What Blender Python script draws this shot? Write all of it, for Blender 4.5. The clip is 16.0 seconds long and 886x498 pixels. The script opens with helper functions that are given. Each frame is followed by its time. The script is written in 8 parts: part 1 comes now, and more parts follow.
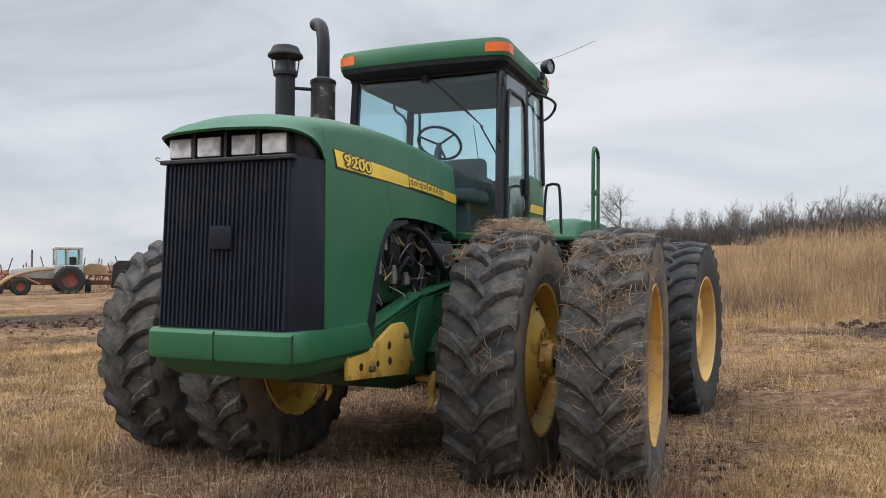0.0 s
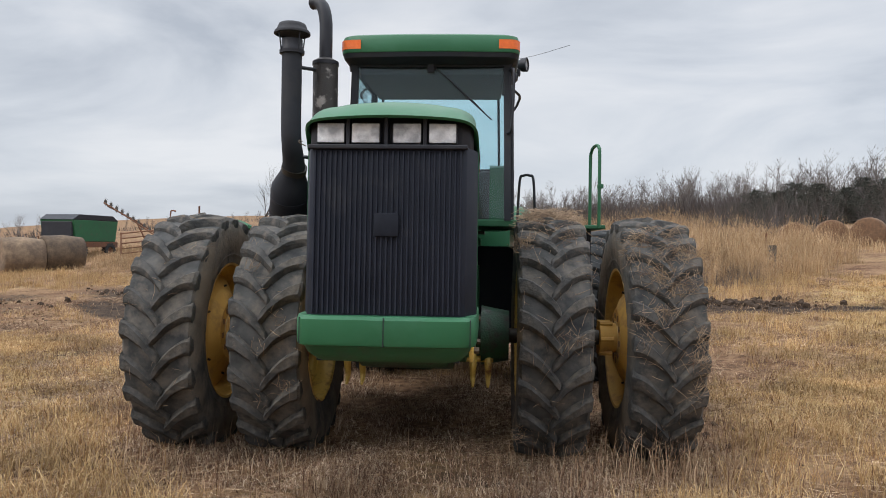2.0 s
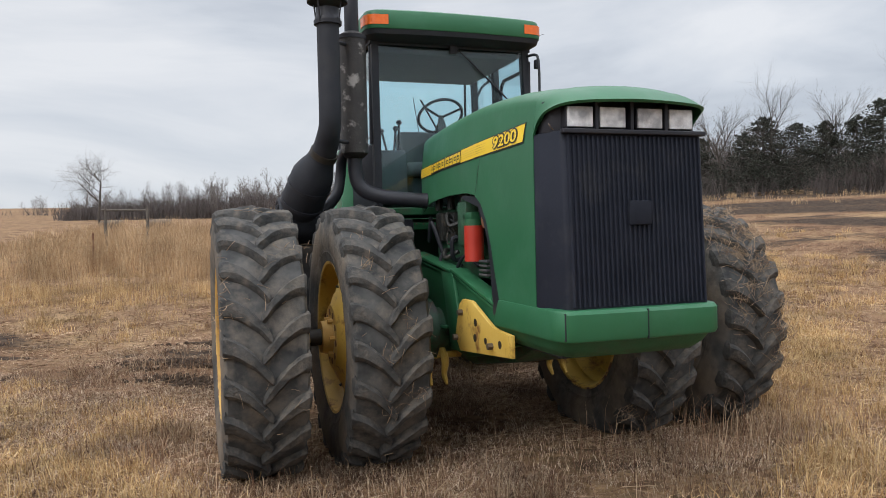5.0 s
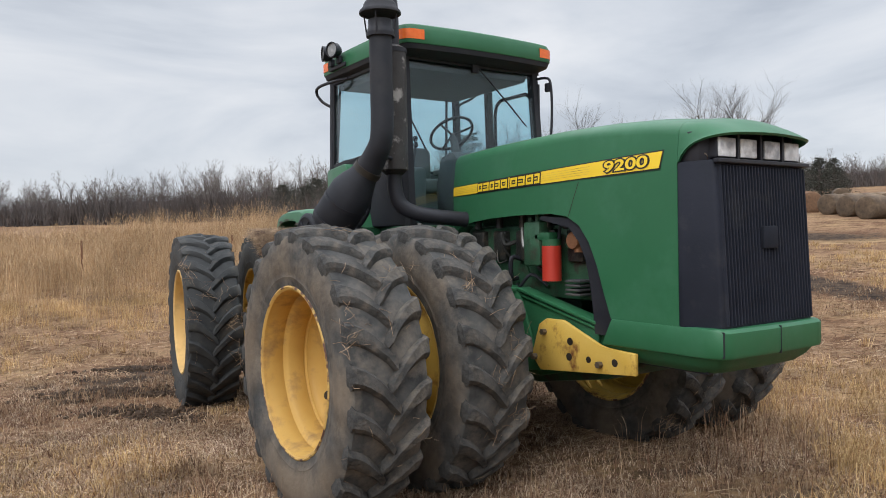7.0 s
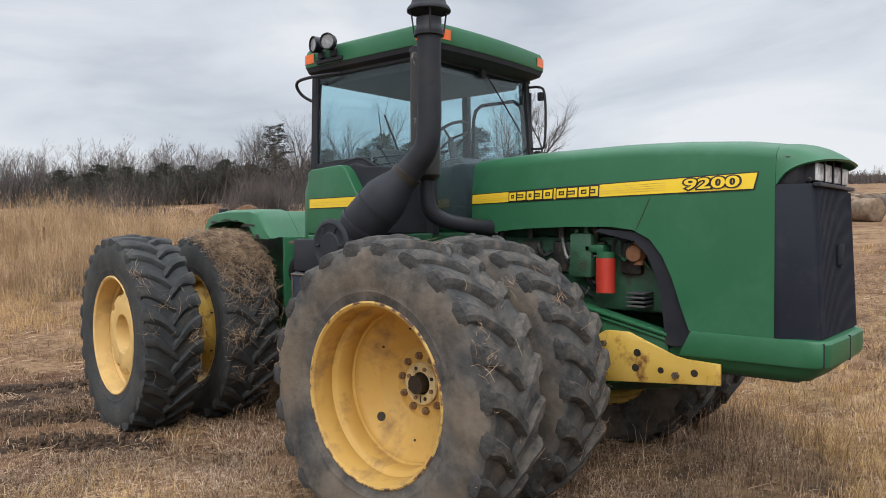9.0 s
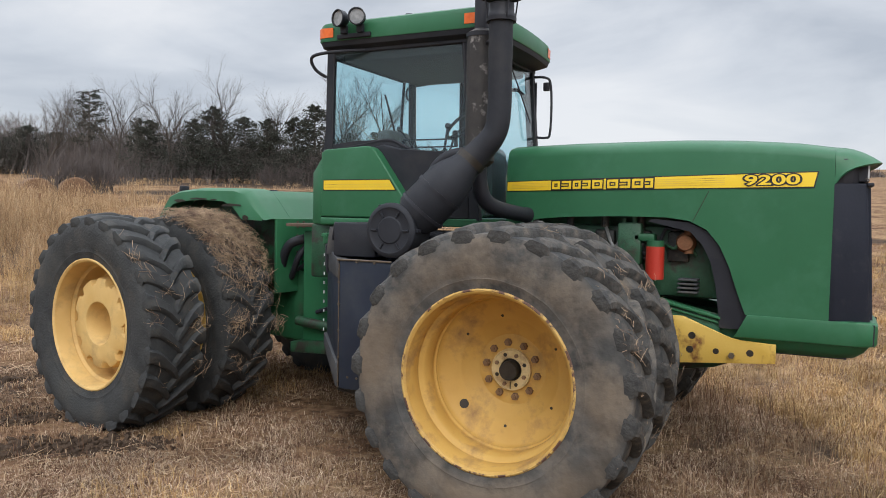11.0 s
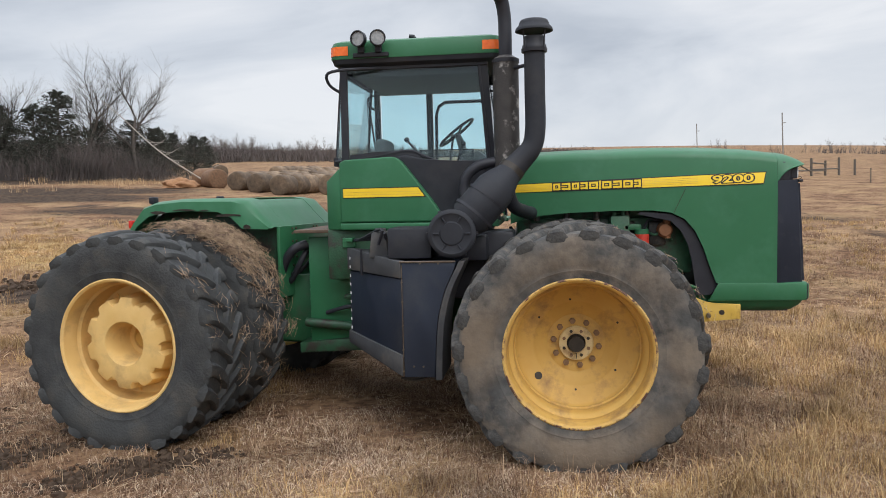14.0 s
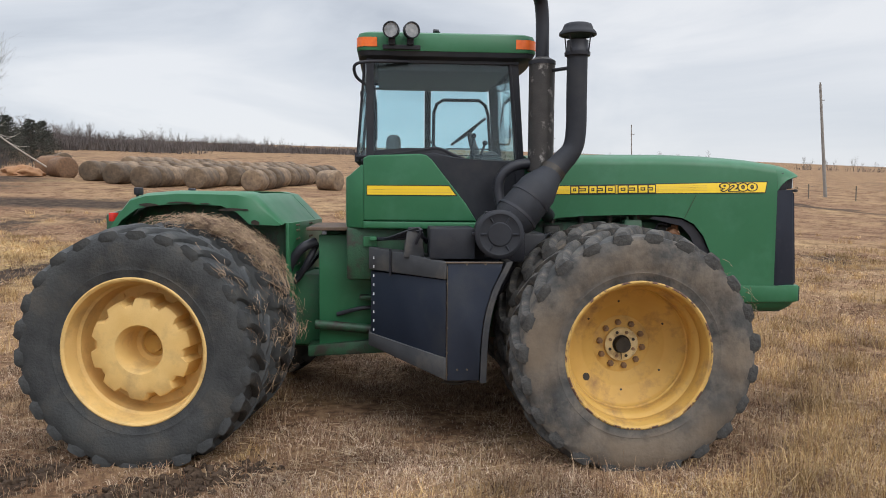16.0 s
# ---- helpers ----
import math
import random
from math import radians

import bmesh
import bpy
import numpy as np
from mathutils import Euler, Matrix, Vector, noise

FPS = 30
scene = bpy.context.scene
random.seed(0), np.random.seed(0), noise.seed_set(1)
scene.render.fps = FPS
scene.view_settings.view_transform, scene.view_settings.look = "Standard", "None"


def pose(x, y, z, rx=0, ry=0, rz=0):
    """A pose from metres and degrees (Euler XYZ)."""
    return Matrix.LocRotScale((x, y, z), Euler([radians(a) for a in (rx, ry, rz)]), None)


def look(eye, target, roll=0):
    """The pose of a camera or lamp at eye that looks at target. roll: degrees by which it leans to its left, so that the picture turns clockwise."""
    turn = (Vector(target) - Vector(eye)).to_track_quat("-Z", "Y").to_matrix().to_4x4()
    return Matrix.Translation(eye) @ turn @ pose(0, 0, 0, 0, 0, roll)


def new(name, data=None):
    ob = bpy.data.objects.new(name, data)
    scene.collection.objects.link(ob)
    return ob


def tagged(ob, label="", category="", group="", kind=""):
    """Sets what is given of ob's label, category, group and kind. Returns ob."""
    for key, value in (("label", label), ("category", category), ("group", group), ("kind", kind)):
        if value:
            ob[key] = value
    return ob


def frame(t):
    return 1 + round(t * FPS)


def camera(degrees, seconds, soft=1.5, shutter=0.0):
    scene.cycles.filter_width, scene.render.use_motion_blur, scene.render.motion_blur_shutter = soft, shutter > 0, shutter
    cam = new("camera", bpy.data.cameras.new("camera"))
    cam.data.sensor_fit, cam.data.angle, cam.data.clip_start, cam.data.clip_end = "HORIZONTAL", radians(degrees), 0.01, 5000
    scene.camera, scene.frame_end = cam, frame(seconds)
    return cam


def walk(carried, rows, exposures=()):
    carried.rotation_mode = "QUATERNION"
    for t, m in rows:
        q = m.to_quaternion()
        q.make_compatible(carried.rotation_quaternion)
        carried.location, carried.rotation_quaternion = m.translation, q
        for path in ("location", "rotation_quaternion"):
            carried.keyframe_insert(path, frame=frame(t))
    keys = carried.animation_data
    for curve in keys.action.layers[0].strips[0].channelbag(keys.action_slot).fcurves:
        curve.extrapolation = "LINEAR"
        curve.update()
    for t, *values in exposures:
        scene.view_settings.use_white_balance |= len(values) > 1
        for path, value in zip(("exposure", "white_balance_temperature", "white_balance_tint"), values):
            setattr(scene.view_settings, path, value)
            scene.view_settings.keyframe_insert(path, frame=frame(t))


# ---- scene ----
cam = camera(60.9, 16.0, 0.95)
PATH = [
    (0, (2.573, -5.423, 1.573), (1.848, -3.559, 1.611), 0.3),
    (0.5, (2.158, -5.758, 1.661), (1.544, -3.855, 1.649), 2.3),
    (1, (1.648, -5.842, 1.614), (1.214, -3.889, 1.592), 0.2),
    (1.5, (1.163, -6.038, 1.565), (0.847, -4.064, 1.597), 1.6),
    (2, (0.56, -6.125, 1.592), (0.436, -4.128, 1.585), 0.8),
    (2.5, (0.176, -6.068, 1.602), (0.103, -4.069, 1.616), 0.4),
    (3, (-0.365, -6.093, 1.579), (-0.25, -4.096, 1.596), 1.9),
    (3.5, (-0.832, -5.979, 1.599), (-0.545, -4.0, 1.598), 0.9),
    (5.8, (-3.009, -5.257, 1.673), (-2.159, -3.447, 1.647), -0.1),
    (6, (-3.179, -5.194, 1.687), (-2.276, -3.41, 1.673), 0.2),
    (6.5, (-3.567, -4.898, 1.682), (-2.574, -3.163, 1.639), -1.4),
    (7, (-3.934, -4.624, 1.736), (-2.824, -2.961, 1.706), -1.1),
    (7.5, (-4.413, -4.428, 1.844), (-3.135, -2.89, 1.853), -2.3),
    (8, (-4.662, -3.989, 1.827), (-3.31, -2.516, 1.799), -1.4),
    (8.5, (-4.912, -3.611, 1.857), (-3.453, -2.243, 1.831), -0.5),
    (9, (-5.197, -3.236, 1.871), (-3.671, -1.943, 1.819), -0.2),
    (9.5, (-5.402, -2.777, 1.866), (-3.787, -1.6, 1.78), -1.8),
    (9.7, (-5.43, -2.645, 1.883), (-3.821, -1.462, 1.796), -1.0),
    (11.8, (-6.686, -1.214, 1.908), (-4.8, -0.555, 1.841), 0.4),
    (12, (-6.781, -1.093, 1.965), (-4.883, -0.468, 1.907), 0.1),
    (12.5, (-7.057, -0.763, 1.939), (-5.133, -0.228, 1.831), 2.6),
    (13, (-7.343, -0.453, 1.996), (-5.394, -0.015, 1.899), 0.5),
    (13.5, (-7.584, -0.169, 2.095), (-5.619, 0.181, 1.978), 0.8),
    (14, (-7.577, 0.266, 2.07), (-5.599, 0.524, 1.927), -1.3),
    (14.5, (-7.545, 0.717, 2.072), (-5.556, 0.901, 1.957), 0.1),
    (15, (-7.657, 1.098, 2.144), (-5.661, 1.156, 2.023), 0.2),
    (15.5, (-7.528, 1.459, 2.093), (-5.531, 1.434, 1.984), -1.7),
    (16, (-7.49, 1.868, 2.082), (-5.5, 1.726, 1.934), 0.4),
]
walk(cam, [(t, look(eye, target, roll)) for t, eye, target, roll in PATH])

# ---- light ----
def make_world():
    w = bpy.data.worlds.new("overcast_sky")
    scene.world = w
    w.use_nodes = True
    nt = w.node_tree
    bg = nt.nodes["Background"]
    sky = nt.nodes.new("ShaderNodeTexSky")
    sky.sky_type = "NISHITA"
    sky.sun_disc = False
    sky.sun_elevation, sky.sun_rotation = SUN_UP, SUN_TURN
    sky_dim = nt.nodes.new("ShaderNodeVectorMath")
    sky_dim.operation = "SCALE"
    sky_dim.inputs["Scale"].default_value = 0.10
    nt.links.new(sky.outputs["Color"], sky_dim.inputs[0])
    tc = nt.nodes.new("ShaderNodeTexCoord")
    mp = nt.nodes.new("ShaderNodeMapping")
    mp.inputs["Scale"].default_value = (1.0, 1.0, 3.4)
    mp.inputs["Rotation"].default_value = (radians(3), radians(-2), 0)
    nt.links.new(tc.outputs["Generated"], mp.inputs["Vector"])
    n = nt.nodes.new("ShaderNodeTexNoise")
    n.inputs["Scale"].default_value, n.inputs["Detail"].default_value, n.inputs["Roughness"].default_value = 2.1, 7.0, 0.52
    n.inputs["Distortion"].default_value = 0.55
    nt.links.new(mp.outputs["Vector"], n.inputs["Vector"])
    r = nt.nodes.new("ShaderNodeValToRGB")
    els = r.color_ramp.elements
    els[0].position, els[0].color = 0.34, (0.50, 0.545, 0.62, 1)
    els[1].position, els[1].color = 0.64, (0.83, 0.85, 0.89, 1)
    e = els.new(0.48)
    e.color = (0.67, 0.71, 0.775, 1)
    nt.links.new(n.outputs["Fac"], r.inputs["Fac"])
    mix = nt.nodes.new("ShaderNodeMixRGB")
    mix.inputs["Fac"].default_value = 0.92
    nt.links.new(sky_dim.outputs["Vector"], mix.inputs["Color1"])
    nt.links.new(r.outputs["Color"], mix.inputs["Color2"])
    # an overcast sky is about three times as bright overhead as at the horizon
    xyz = nt.nodes.new("ShaderNodeSeparateXYZ")
    nt.links.new(tc.outputs["Generated"], xyz.inputs[0])
    up = nt.nodes.new("ShaderNodeMapRange")
    up.interpolation_type = "SMOOTHSTEP"
    up.inputs["From Min"].default_value, up.inputs["From Max"].default_value = 0.34, 0.85
    up.inputs["To Min"].default_value, up.inputs["To Max"].default_value = 1.0, 3.3
    nt.links.new(xyz.outputs["Z"], up.inputs["Value"])
    nt.links.new(mix.outputs["Color"], bg.inputs["Color"])
    side = nt.nodes.new("ShaderNodeMapRange")
    side.inputs["From Min"].default_value, side.inputs["From Max"].default_value = -0.2, 1.0
    side.inputs["To Min"].default_value, side.inputs["To Max"].default_value = 1.0, 1.02
    nt.links.new(xyz.outputs["X"], side.inputs["Value"])
    both = nt.nodes.new("ShaderNodeMath")
    both.operation = "MULTIPLY"
    nt.links.new(up.outputs["Result"], both.inputs[0])
    nt.links.new(side.outputs["Result"], both.inputs[1])
    nt.links.new(both.outputs["Value"], bg.inputs["Strength"])


SUN_UP, SUN_TURN = radians(41), radians(238)
make_world()
sun_data = bpy.data.lights.new("sun", "SUN")
sun_data.energy, sun_data.angle, sun_data.color = 1.4, radians(42), (1.0, 0.965, 0.91)
sun = new("sun", sun_data)
sun.matrix_world = look((0, 0, 30), (0 - 30 * math.cos(SUN_UP) * math.sin(SUN_TURN), 0 - 30 * math.cos(SUN_UP) * math.cos(SUN_TURN), 30 - 30 * math.sin(SUN_UP)))

# ---- helpers for building ----
def mat(name, colors, scale=6.0, rough=0.6, metal=0.0, bump=0.1, bscale=60.0, detail=4.0, spread=0.25, spec=0.5, coat=0.0, second=None, second_scale=1.5, second_range=(0.5, 0.65), rrange=0.15, object_random=0.0):
    """Noise-driven paint: colors mixed by fine noise, a second colour in larger patches, varied gloss, and relief."""
    m = bpy.data.materials.new(name)
    m.use_nodes = True
    nt = m.node_tree
    b = nt.nodes["Principled BSDF"]
    tc = nt.nodes.new("ShaderNodeTexCoord")
    n1 = nt.nodes.new("ShaderNodeTexNoise")
    n1.inputs["Scale"].default_value, n1.inputs["Detail"].default_value = scale, detail
    nt.links.new(tc.outputs["Object"], n1.inputs["Vector"])
    ramp = nt.nodes.new("ShaderNodeValToRGB")
    els = ramp.color_ramp.elements
    k = len(colors)
    for i, c in enumerate(colors):
        pos = 0.5 - spread + 2 * spread * (i / max(1, k - 1))
        e = els[i] if i < 2 else els.new(pos)
        e.position, e.color = pos, (*c, 1)
    if k == 1:
        els[1].color = (*colors[0], 1)
    nt.links.new(n1.outputs["Fac"], ramp.inputs["Fac"])
    col = ramp.outputs["Color"]
    if second:
        n2 = nt.nodes.new("ShaderNodeTexNoise")
        n2.inputs["Scale"].default_value, n2.inputs["Detail"].default_value = second_scale, 6.0
        n2.inputs["Roughness"].default_value = 0.65
        nt.links.new(tc.outputs["Object"], n2.inputs["Vector"])
        mr = nt.nodes.new("ShaderNodeMapRange")
        mr.inputs["From Min"].default_value, mr.inputs["From Max"].default_value = second_range
        nt.links.new(n2.outputs["Fac"], mr.inputs["Value"])
        mix = nt.nodes.new("ShaderNodeMixRGB")
        nt.links.new(mr.outputs["Result"], mix.inputs["Fac"])
        nt.links.new(col, mix.inputs["Color1"])
        mix.inputs["Color2"].default_value = (*second, 1)
        col = mix.outputs["Color"]
    if object_random:
        oi = nt.nodes.new("ShaderNodeObjectInfo")
        hv = nt.nodes.new("ShaderNodeHueSaturation")
        mv = nt.nodes.new("ShaderNodeMapRange")
        mv.inputs["To Min"].default_value, mv.inputs["To Max"].default_value = 1 - object_random, 1 + object_random
        nt.links.new(oi.outputs["Random"], mv.inputs["Value"])
        nt.links.new(mv.outputs["Result"], hv.inputs["Value"])
        nt.links.new(col, hv.inputs["Color"])
        col = hv.outputs["Color"]
    nt.links.new(col, b.inputs["Base Color"])
    b.inputs["Metallic"].default_value = metal
    b.inputs["Specular IOR Level"].default_value = spec
    b.inputs["Coat Weight"].default_value = coat
    rr = nt.nodes.new("ShaderNodeMapRange")
    rr.inputs["To Min"].default_value, rr.inputs["To Max"].default_value = max(0.03, rough - rrange), min(1, rough + rrange)
    nt.links.new(n1.outputs["Fac"], rr.inputs["Value"])
    nt.links.new(rr.outputs["Result"], b.inputs["Roughness"])
    if bump:
        n3 = nt.nodes.new("ShaderNodeTexNoise")
        n3.inputs["Scale"].default_value, n3.inputs["Detail"].default_value = bscale, 5.0
        nt.links.new(tc.outputs["Object"], n3.inputs["Vector"])
        bp = nt.nodes.new("ShaderNodeBump")
        bp.inputs["Strength"].default_value, bp.inputs["Distance"].default_value = bump, 0.02
        nt.links.new(n3.outputs["Fac"], bp.inputs["Height"])
        nt.links.new(bp.outputs["Normal"], b.inputs["Normal"])
    return m


def glass_mat(name, tint, rough=0.02):
    m = bpy.data.materials.new(name)
    m.use_nodes = True
    nt = m.node_tree
    nt.nodes.remove(nt.nodes["Principled BSDF"])
    out = nt.nodes["Material Output"]
    tr = nt.nodes.new("ShaderNodeBsdfTransparent")
    tr.inputs["Color"].default_value = (*tint, 1)
    gl = nt.nodes.new("ShaderNodeBsdfGlossy")
    gl.inputs["Roughness"].default_value = rough
    lw = nt.nodes.new("ShaderNodeLayerWeight")
    lw.inputs["Blend"].default_value = 0.5
    pw = nt.nodes.new("ShaderNodeMath")
    pw.operation = "POWER"
    pw.inputs[1].default_value = 4.0
    nt.links.new(lw.outputs["Facing"], pw.inputs[0])
    fr = nt.nodes.new("ShaderNodeMath")
    fr.operation = "MULTIPLY_ADD"
    fr.inputs[1].default_value, fr.inputs[2].default_value = 0.7, 0.04
    nt.links.new(pw.outputs["Value"], fr.inputs[0])
    mx = nt.nodes.new("ShaderNodeMixShader")
    nt.links.new(fr.outputs["Value"], mx.inputs["Fac"])
    nt.links.new(tr.outputs["BSDF"], mx.inputs[1])
    nt.links.new(gl.outputs["BSDF"], mx.inputs[2])
    nt.links.new(mx.outputs["Shader"], out.inputs["Surface"])
    return m


def part(name, bm, material, parent=None, label="", smooth=0.0):
    """Links bm as one mesh object under parent. smooth: angle in degrees up to which faces shade smoothly."""
    bmesh.ops.recalc_face_normals(bm, faces=bm.faces[:])
    me = bpy.data.meshes.new(name)
    if smooth:
        lim = radians(smooth)
        for f in bm.faces:
            f.smooth = True
        for e in bm.edges:
            e.smooth = len(e.link_faces) == 2 and e.calc_face_angle(0.0) < lim
    bm.to_mesh(me)
    bm.free()
    me.materials.append(material)
    ob = new(name, me)
    ob.parent = parent
    if label:
        tagged(ob, label=label)
    return ob


def thing(name, label, category, group="", at=(0, 0, 0)):
    e = new(name)
    e.empty_display_size = 0.3
    e.location = at
    return tagged(e, label=label, category=category, group=group)


def B():
    return bmesh.new()


def bevel(bm, edges, w, seg=2):
    bmesh.ops.bevel(bm, geom=edges, offset=w, segments=seg, profile=0.5, affect="EDGES", clamp_overlap=True)


def box(bm, lo, hi, bev=0.0, seg=2, m=None):
    g = bmesh.ops.create_cube(bm, size=1.0)
    vs = g["verts"]
    for v in vs:
        v.co = Vector([lo[i] + (v.co[i] + 0.5) * (hi[i] - lo[i]) for i in range(3)])
    if m is not None:
        bmesh.ops.transform(bm, matrix=m, verts=vs)
    if bev:
        bevel(bm, list({e for v in vs for e in v.link_edges}), bev, seg)
    return bm


def prism(bm, pts, axis, a, b, bev=0.0, seg=2):
    """Extrudes the polygon pts along axis from a to b. axis x: pts are (y, z); y: (x, z); z: (x, y)."""
    def at(p, h):
        return {"x": (h, p[0], p[1]), "y": (p[0], h, p[1]), "z": (p[0], p[1], h)}[axis]
    lo = [bm.verts.new(at(p, a)) for p in pts]
    hi = [bm.verts.new(at(p, b)) for p in pts]
    bm.faces.new(lo)
    bm.faces.new(list(reversed(hi)))
    n = len(pts)
    for i in range(n):
        bm.faces.new((lo[i], hi[i], hi[(i + 1) % n], lo[(i + 1) % n]))
    if bev:
        vs = set(lo + hi)
        bevel(bm, [e for e in bm.edges if e.verts[0] in vs and e.verts[1] in vs], bev, seg)
    return bm


def lathe(bm, prof, segs=32, m=None, closed=False):
    """Turns the profile of (r, h) about the x axis; h runs along x."""
    rings = []
    for r, h in prof:
        if r < 1e-5:
            rings.append([bm.verts.new((h, 0, 0))])
        else:
            rings.append([bm.verts.new((h, r * math.cos(2 * math.pi * i / segs), r * math.sin(2 * math.pi * i / segs))) for i in range(segs)])
    pairs = list(zip(rings[:-1], rings[1:]))
    if closed:
        pairs.append((rings[-1], rings[0]))
    for a, b in pairs:
        for i in range(segs):
            j = (i + 1) % segs
            if len(a) == 1 and len(b) == 1:
                continue
            if len(a) == 1:
                bm.faces.new((a[0], b[i], b[j]))
            elif len(b) == 1:
                bm.faces.new((a[i], b[0], a[j]))
            else:
                bm.faces.new((a[i], b[i], b[j], a[j]))
    if m is not None:
        bmesh.ops.transform(bm, matrix=m, verts=[v for r in rings for v in r])
    return bm


def cyl(bm, p, q, r, r2=None, segs=20):
    """A capped cylinder or cone from p to q."""
    p, q = Vector(p), Vector(q)
    d = q - p
    m = Matrix.Translation(p) @ d.to_track_quat("X", "Z").to_matrix().to_4x4()
    r2 = r if r2 is None else r2
    return lathe(bm, [(0, 0), (r, 0), (r2, d.length), (0, d.length)], segs, m)


def smooth_path(pts, n=6):
    """Points along a Catmull-Rom curve."""
    P = [Vector(p) for p in pts]
    P = [2 * P[0] - P[1]] + P + [2 * P[-1] - P[-2]]
    out = []
    for i in range(1, len(P) - 2):
        a, b, c, d = P[i - 1:i + 3]
        for k in range(n):
            t = k / n
            out.append(0.5 * (2 * b + (c - a) * t + (2 * a - 5 * b + 4 * c - d) * t * t + (3 * b - a - 3 * c + d) * t ** 3))
    out.append(P[-2])
    return out


def tube(bm, pts, r, segs=10, caps=True):
    """A round tube along pts; r is one radius or one for each point."""
    pts = [Vector(p) for p in pts]
    rs = r if isinstance(r, (list, tuple)) else [r] * len(pts)
    up = Vector((0.31, 0.17, 0.93))
    rings = []
    side = None
    for i, p in enumerate(pts):
        d = (pts[min(i + 1, len(pts) - 1)] - pts[max(i - 1, 0)]).normalized()
        if side is None:
            side = d.cross(up).normalized()
        side = (side - d * side.dot(d)).normalized()
        nrm = d.cross(side)
        rings.append([bm.verts.new(p + rs[i] * (math.cos(2 * math.pi * k / segs) * side + math.sin(2 * math.pi * k / segs) * nrm)) for k in range(segs)])
    for a, b in zip(rings[:-1], rings[1:]):
        for k in range(segs):
            j = (k + 1) % segs
            bm.faces.new((a[k], b[k], b[j], a[j]))
    if caps:
        bm.faces.new(list(reversed(rings[0])))
        bm.faces.new(rings[-1])
    return bm


def loft(bm, rings, closed=False, caps=False):
    """Skins a list of equally long point rows."""
    R = [[bm.verts.new(p) for p in ring] for ring in rings]
    n = len(R[0])
    for a, b in zip(R[:-1], R[1:]):
        for k in range(n if closed else n - 1):
            j = (k + 1) % n
            bm.faces.new((a[k], b[k], b[j], a[j]))
    if caps:
        bm.faces.new(list(reversed(R[0])))
        bm.faces.new(R[-1])
    return bm


def solid(bm, d):
    """Gives an open skin a thickness d towards the inside of its normals."""
    bmesh.ops.recalc_face_normals(bm, faces=bm.faces[:])
    bmesh.ops.solidify(bm, geom=bm.faces[:], thickness=d)
    return bm


def lerp_table(x, tab):
    """Straight-line interpolation in rows of (x, value)."""
    if x <= tab[0][0]:
        return tab[0][1]
    for (a, va), (b, vb) in zip(tab[:-1], tab[1:]):
        if x <= b:
            return va + (vb - va) * (x - a) / (b - a)
    return tab[-1][1]


def raw(name, verts, faces, material, smooth=False):
    me = bpy.data.meshes.new(name)
    me.from_pydata(verts, [], faces)
    if smooth:
        me.polygons.foreach_set("use_smooth", [True] * len(me.polygons))
    me.update()
    me.materials.append(material)
    return new(name, me)

# ---- materials ----
GREEN = mat("green_paint", [(0.021, 0.116, 0.050), (0.027, 0.136, 0.060)], scale=3.0, rough=0.46, bump=0.03, bscale=25, second=(0.040, 0.150, 0.078), second_scale=2.6, second_range=(0.50, 0.76), coat=0.03, spec=0.4)
GREEN_OLD = mat("worn_green_paint", [(0.014, 0.085, 0.036), (0.020, 0.12, 0.05)], scale=5.0, rough=0.55, bump=0.08, second=(0.05, 0.07, 0.045), second_scale=4.0, second_range=(0.55, 0.75))
# oily dirt; also the dark tone for shaded parts at hitch and fender
GREEN_DIRTY_SHADED = mat("oily_shaded_green_paint", [(0.010, 0.045, 0.022), (0.022, 0.085, 0.04)], scale=9.0, rough=0.5, bump=0.2, second=(0.03, 0.025, 0.02), second_scale=6.0, second_range=(0.48, 0.62))
ENGINE_GREEN = mat("oily_engine_green", [(0.022, 0.075, 0.040), (0.045, 0.125, 0.070)], scale=9.0, rough=0.45, bump=0.2, second=(0.05, 0.045, 0.035), second_scale=6.0, second_range=(0.52, 0.66))
YELLOW = mat("yellow_wheel_paint", [(0.50, 0.295, 0.072), (0.60, 0.375, 0.105)], scale=4.0, rough=0.58, bump=0.06, bscale=30, second=(0.24, 0.140, 0.068), second_scale=4.6, second_range=(0.50, 0.74), spec=0.35)
YELLOW_CAST = mat("clean_yellow_cast_paint", [(0.64, 0.41, 0.140), (0.72, 0.49, 0.195)], scale=5.0, rough=0.6, bump=0.1, bscale=80, second=(0.40, 0.26, 0.11), second_scale=4.0, second_range=(0.5, 0.8), spec=0.35)
YELLOW_RUST = mat("rusty_yellow_paint", [(0.58, 0.37, 0.065), (0.64, 0.43, 0.10)], scale=6.0, rough=0.5, bump=0.08, second=(0.15, 0.05, 0.02), second_scale=5.5, second_range=(0.54, 0.70))
RUBBER = mat("dusty_tyre_rubber", [(0.032, 0.034, 0.036), (0.098, 0.096, 0.092)], scale=8.0, rough=0.88, bump=0.3, bscale=26, second=(0.185, 0.158, 0.130), second_scale=4.5, second_range=(0.46, 0.70), spec=0.2, spread=0.2)
RUBBER_REAR = mat("dark_tyre_rubber", [(0.026, 0.028, 0.030), (0.064, 0.066, 0.066)], scale=7.0, rough=0.72, bump=0.35, bscale=45, second=(0.105, 0.088, 0.068), second_scale=3.2, second_range=(0.52, 0.78), spec=0.25)
BLACK = mat("black_paint", [(0.014, 0.015, 0.021), (0.024, 0.025, 0.032)], scale=8.0, rough=0.5, bump=0.06, second=(0.035, 0.034, 0.036), second_scale=3.0, second_range=(0.55, 0.85), spec=0.35)
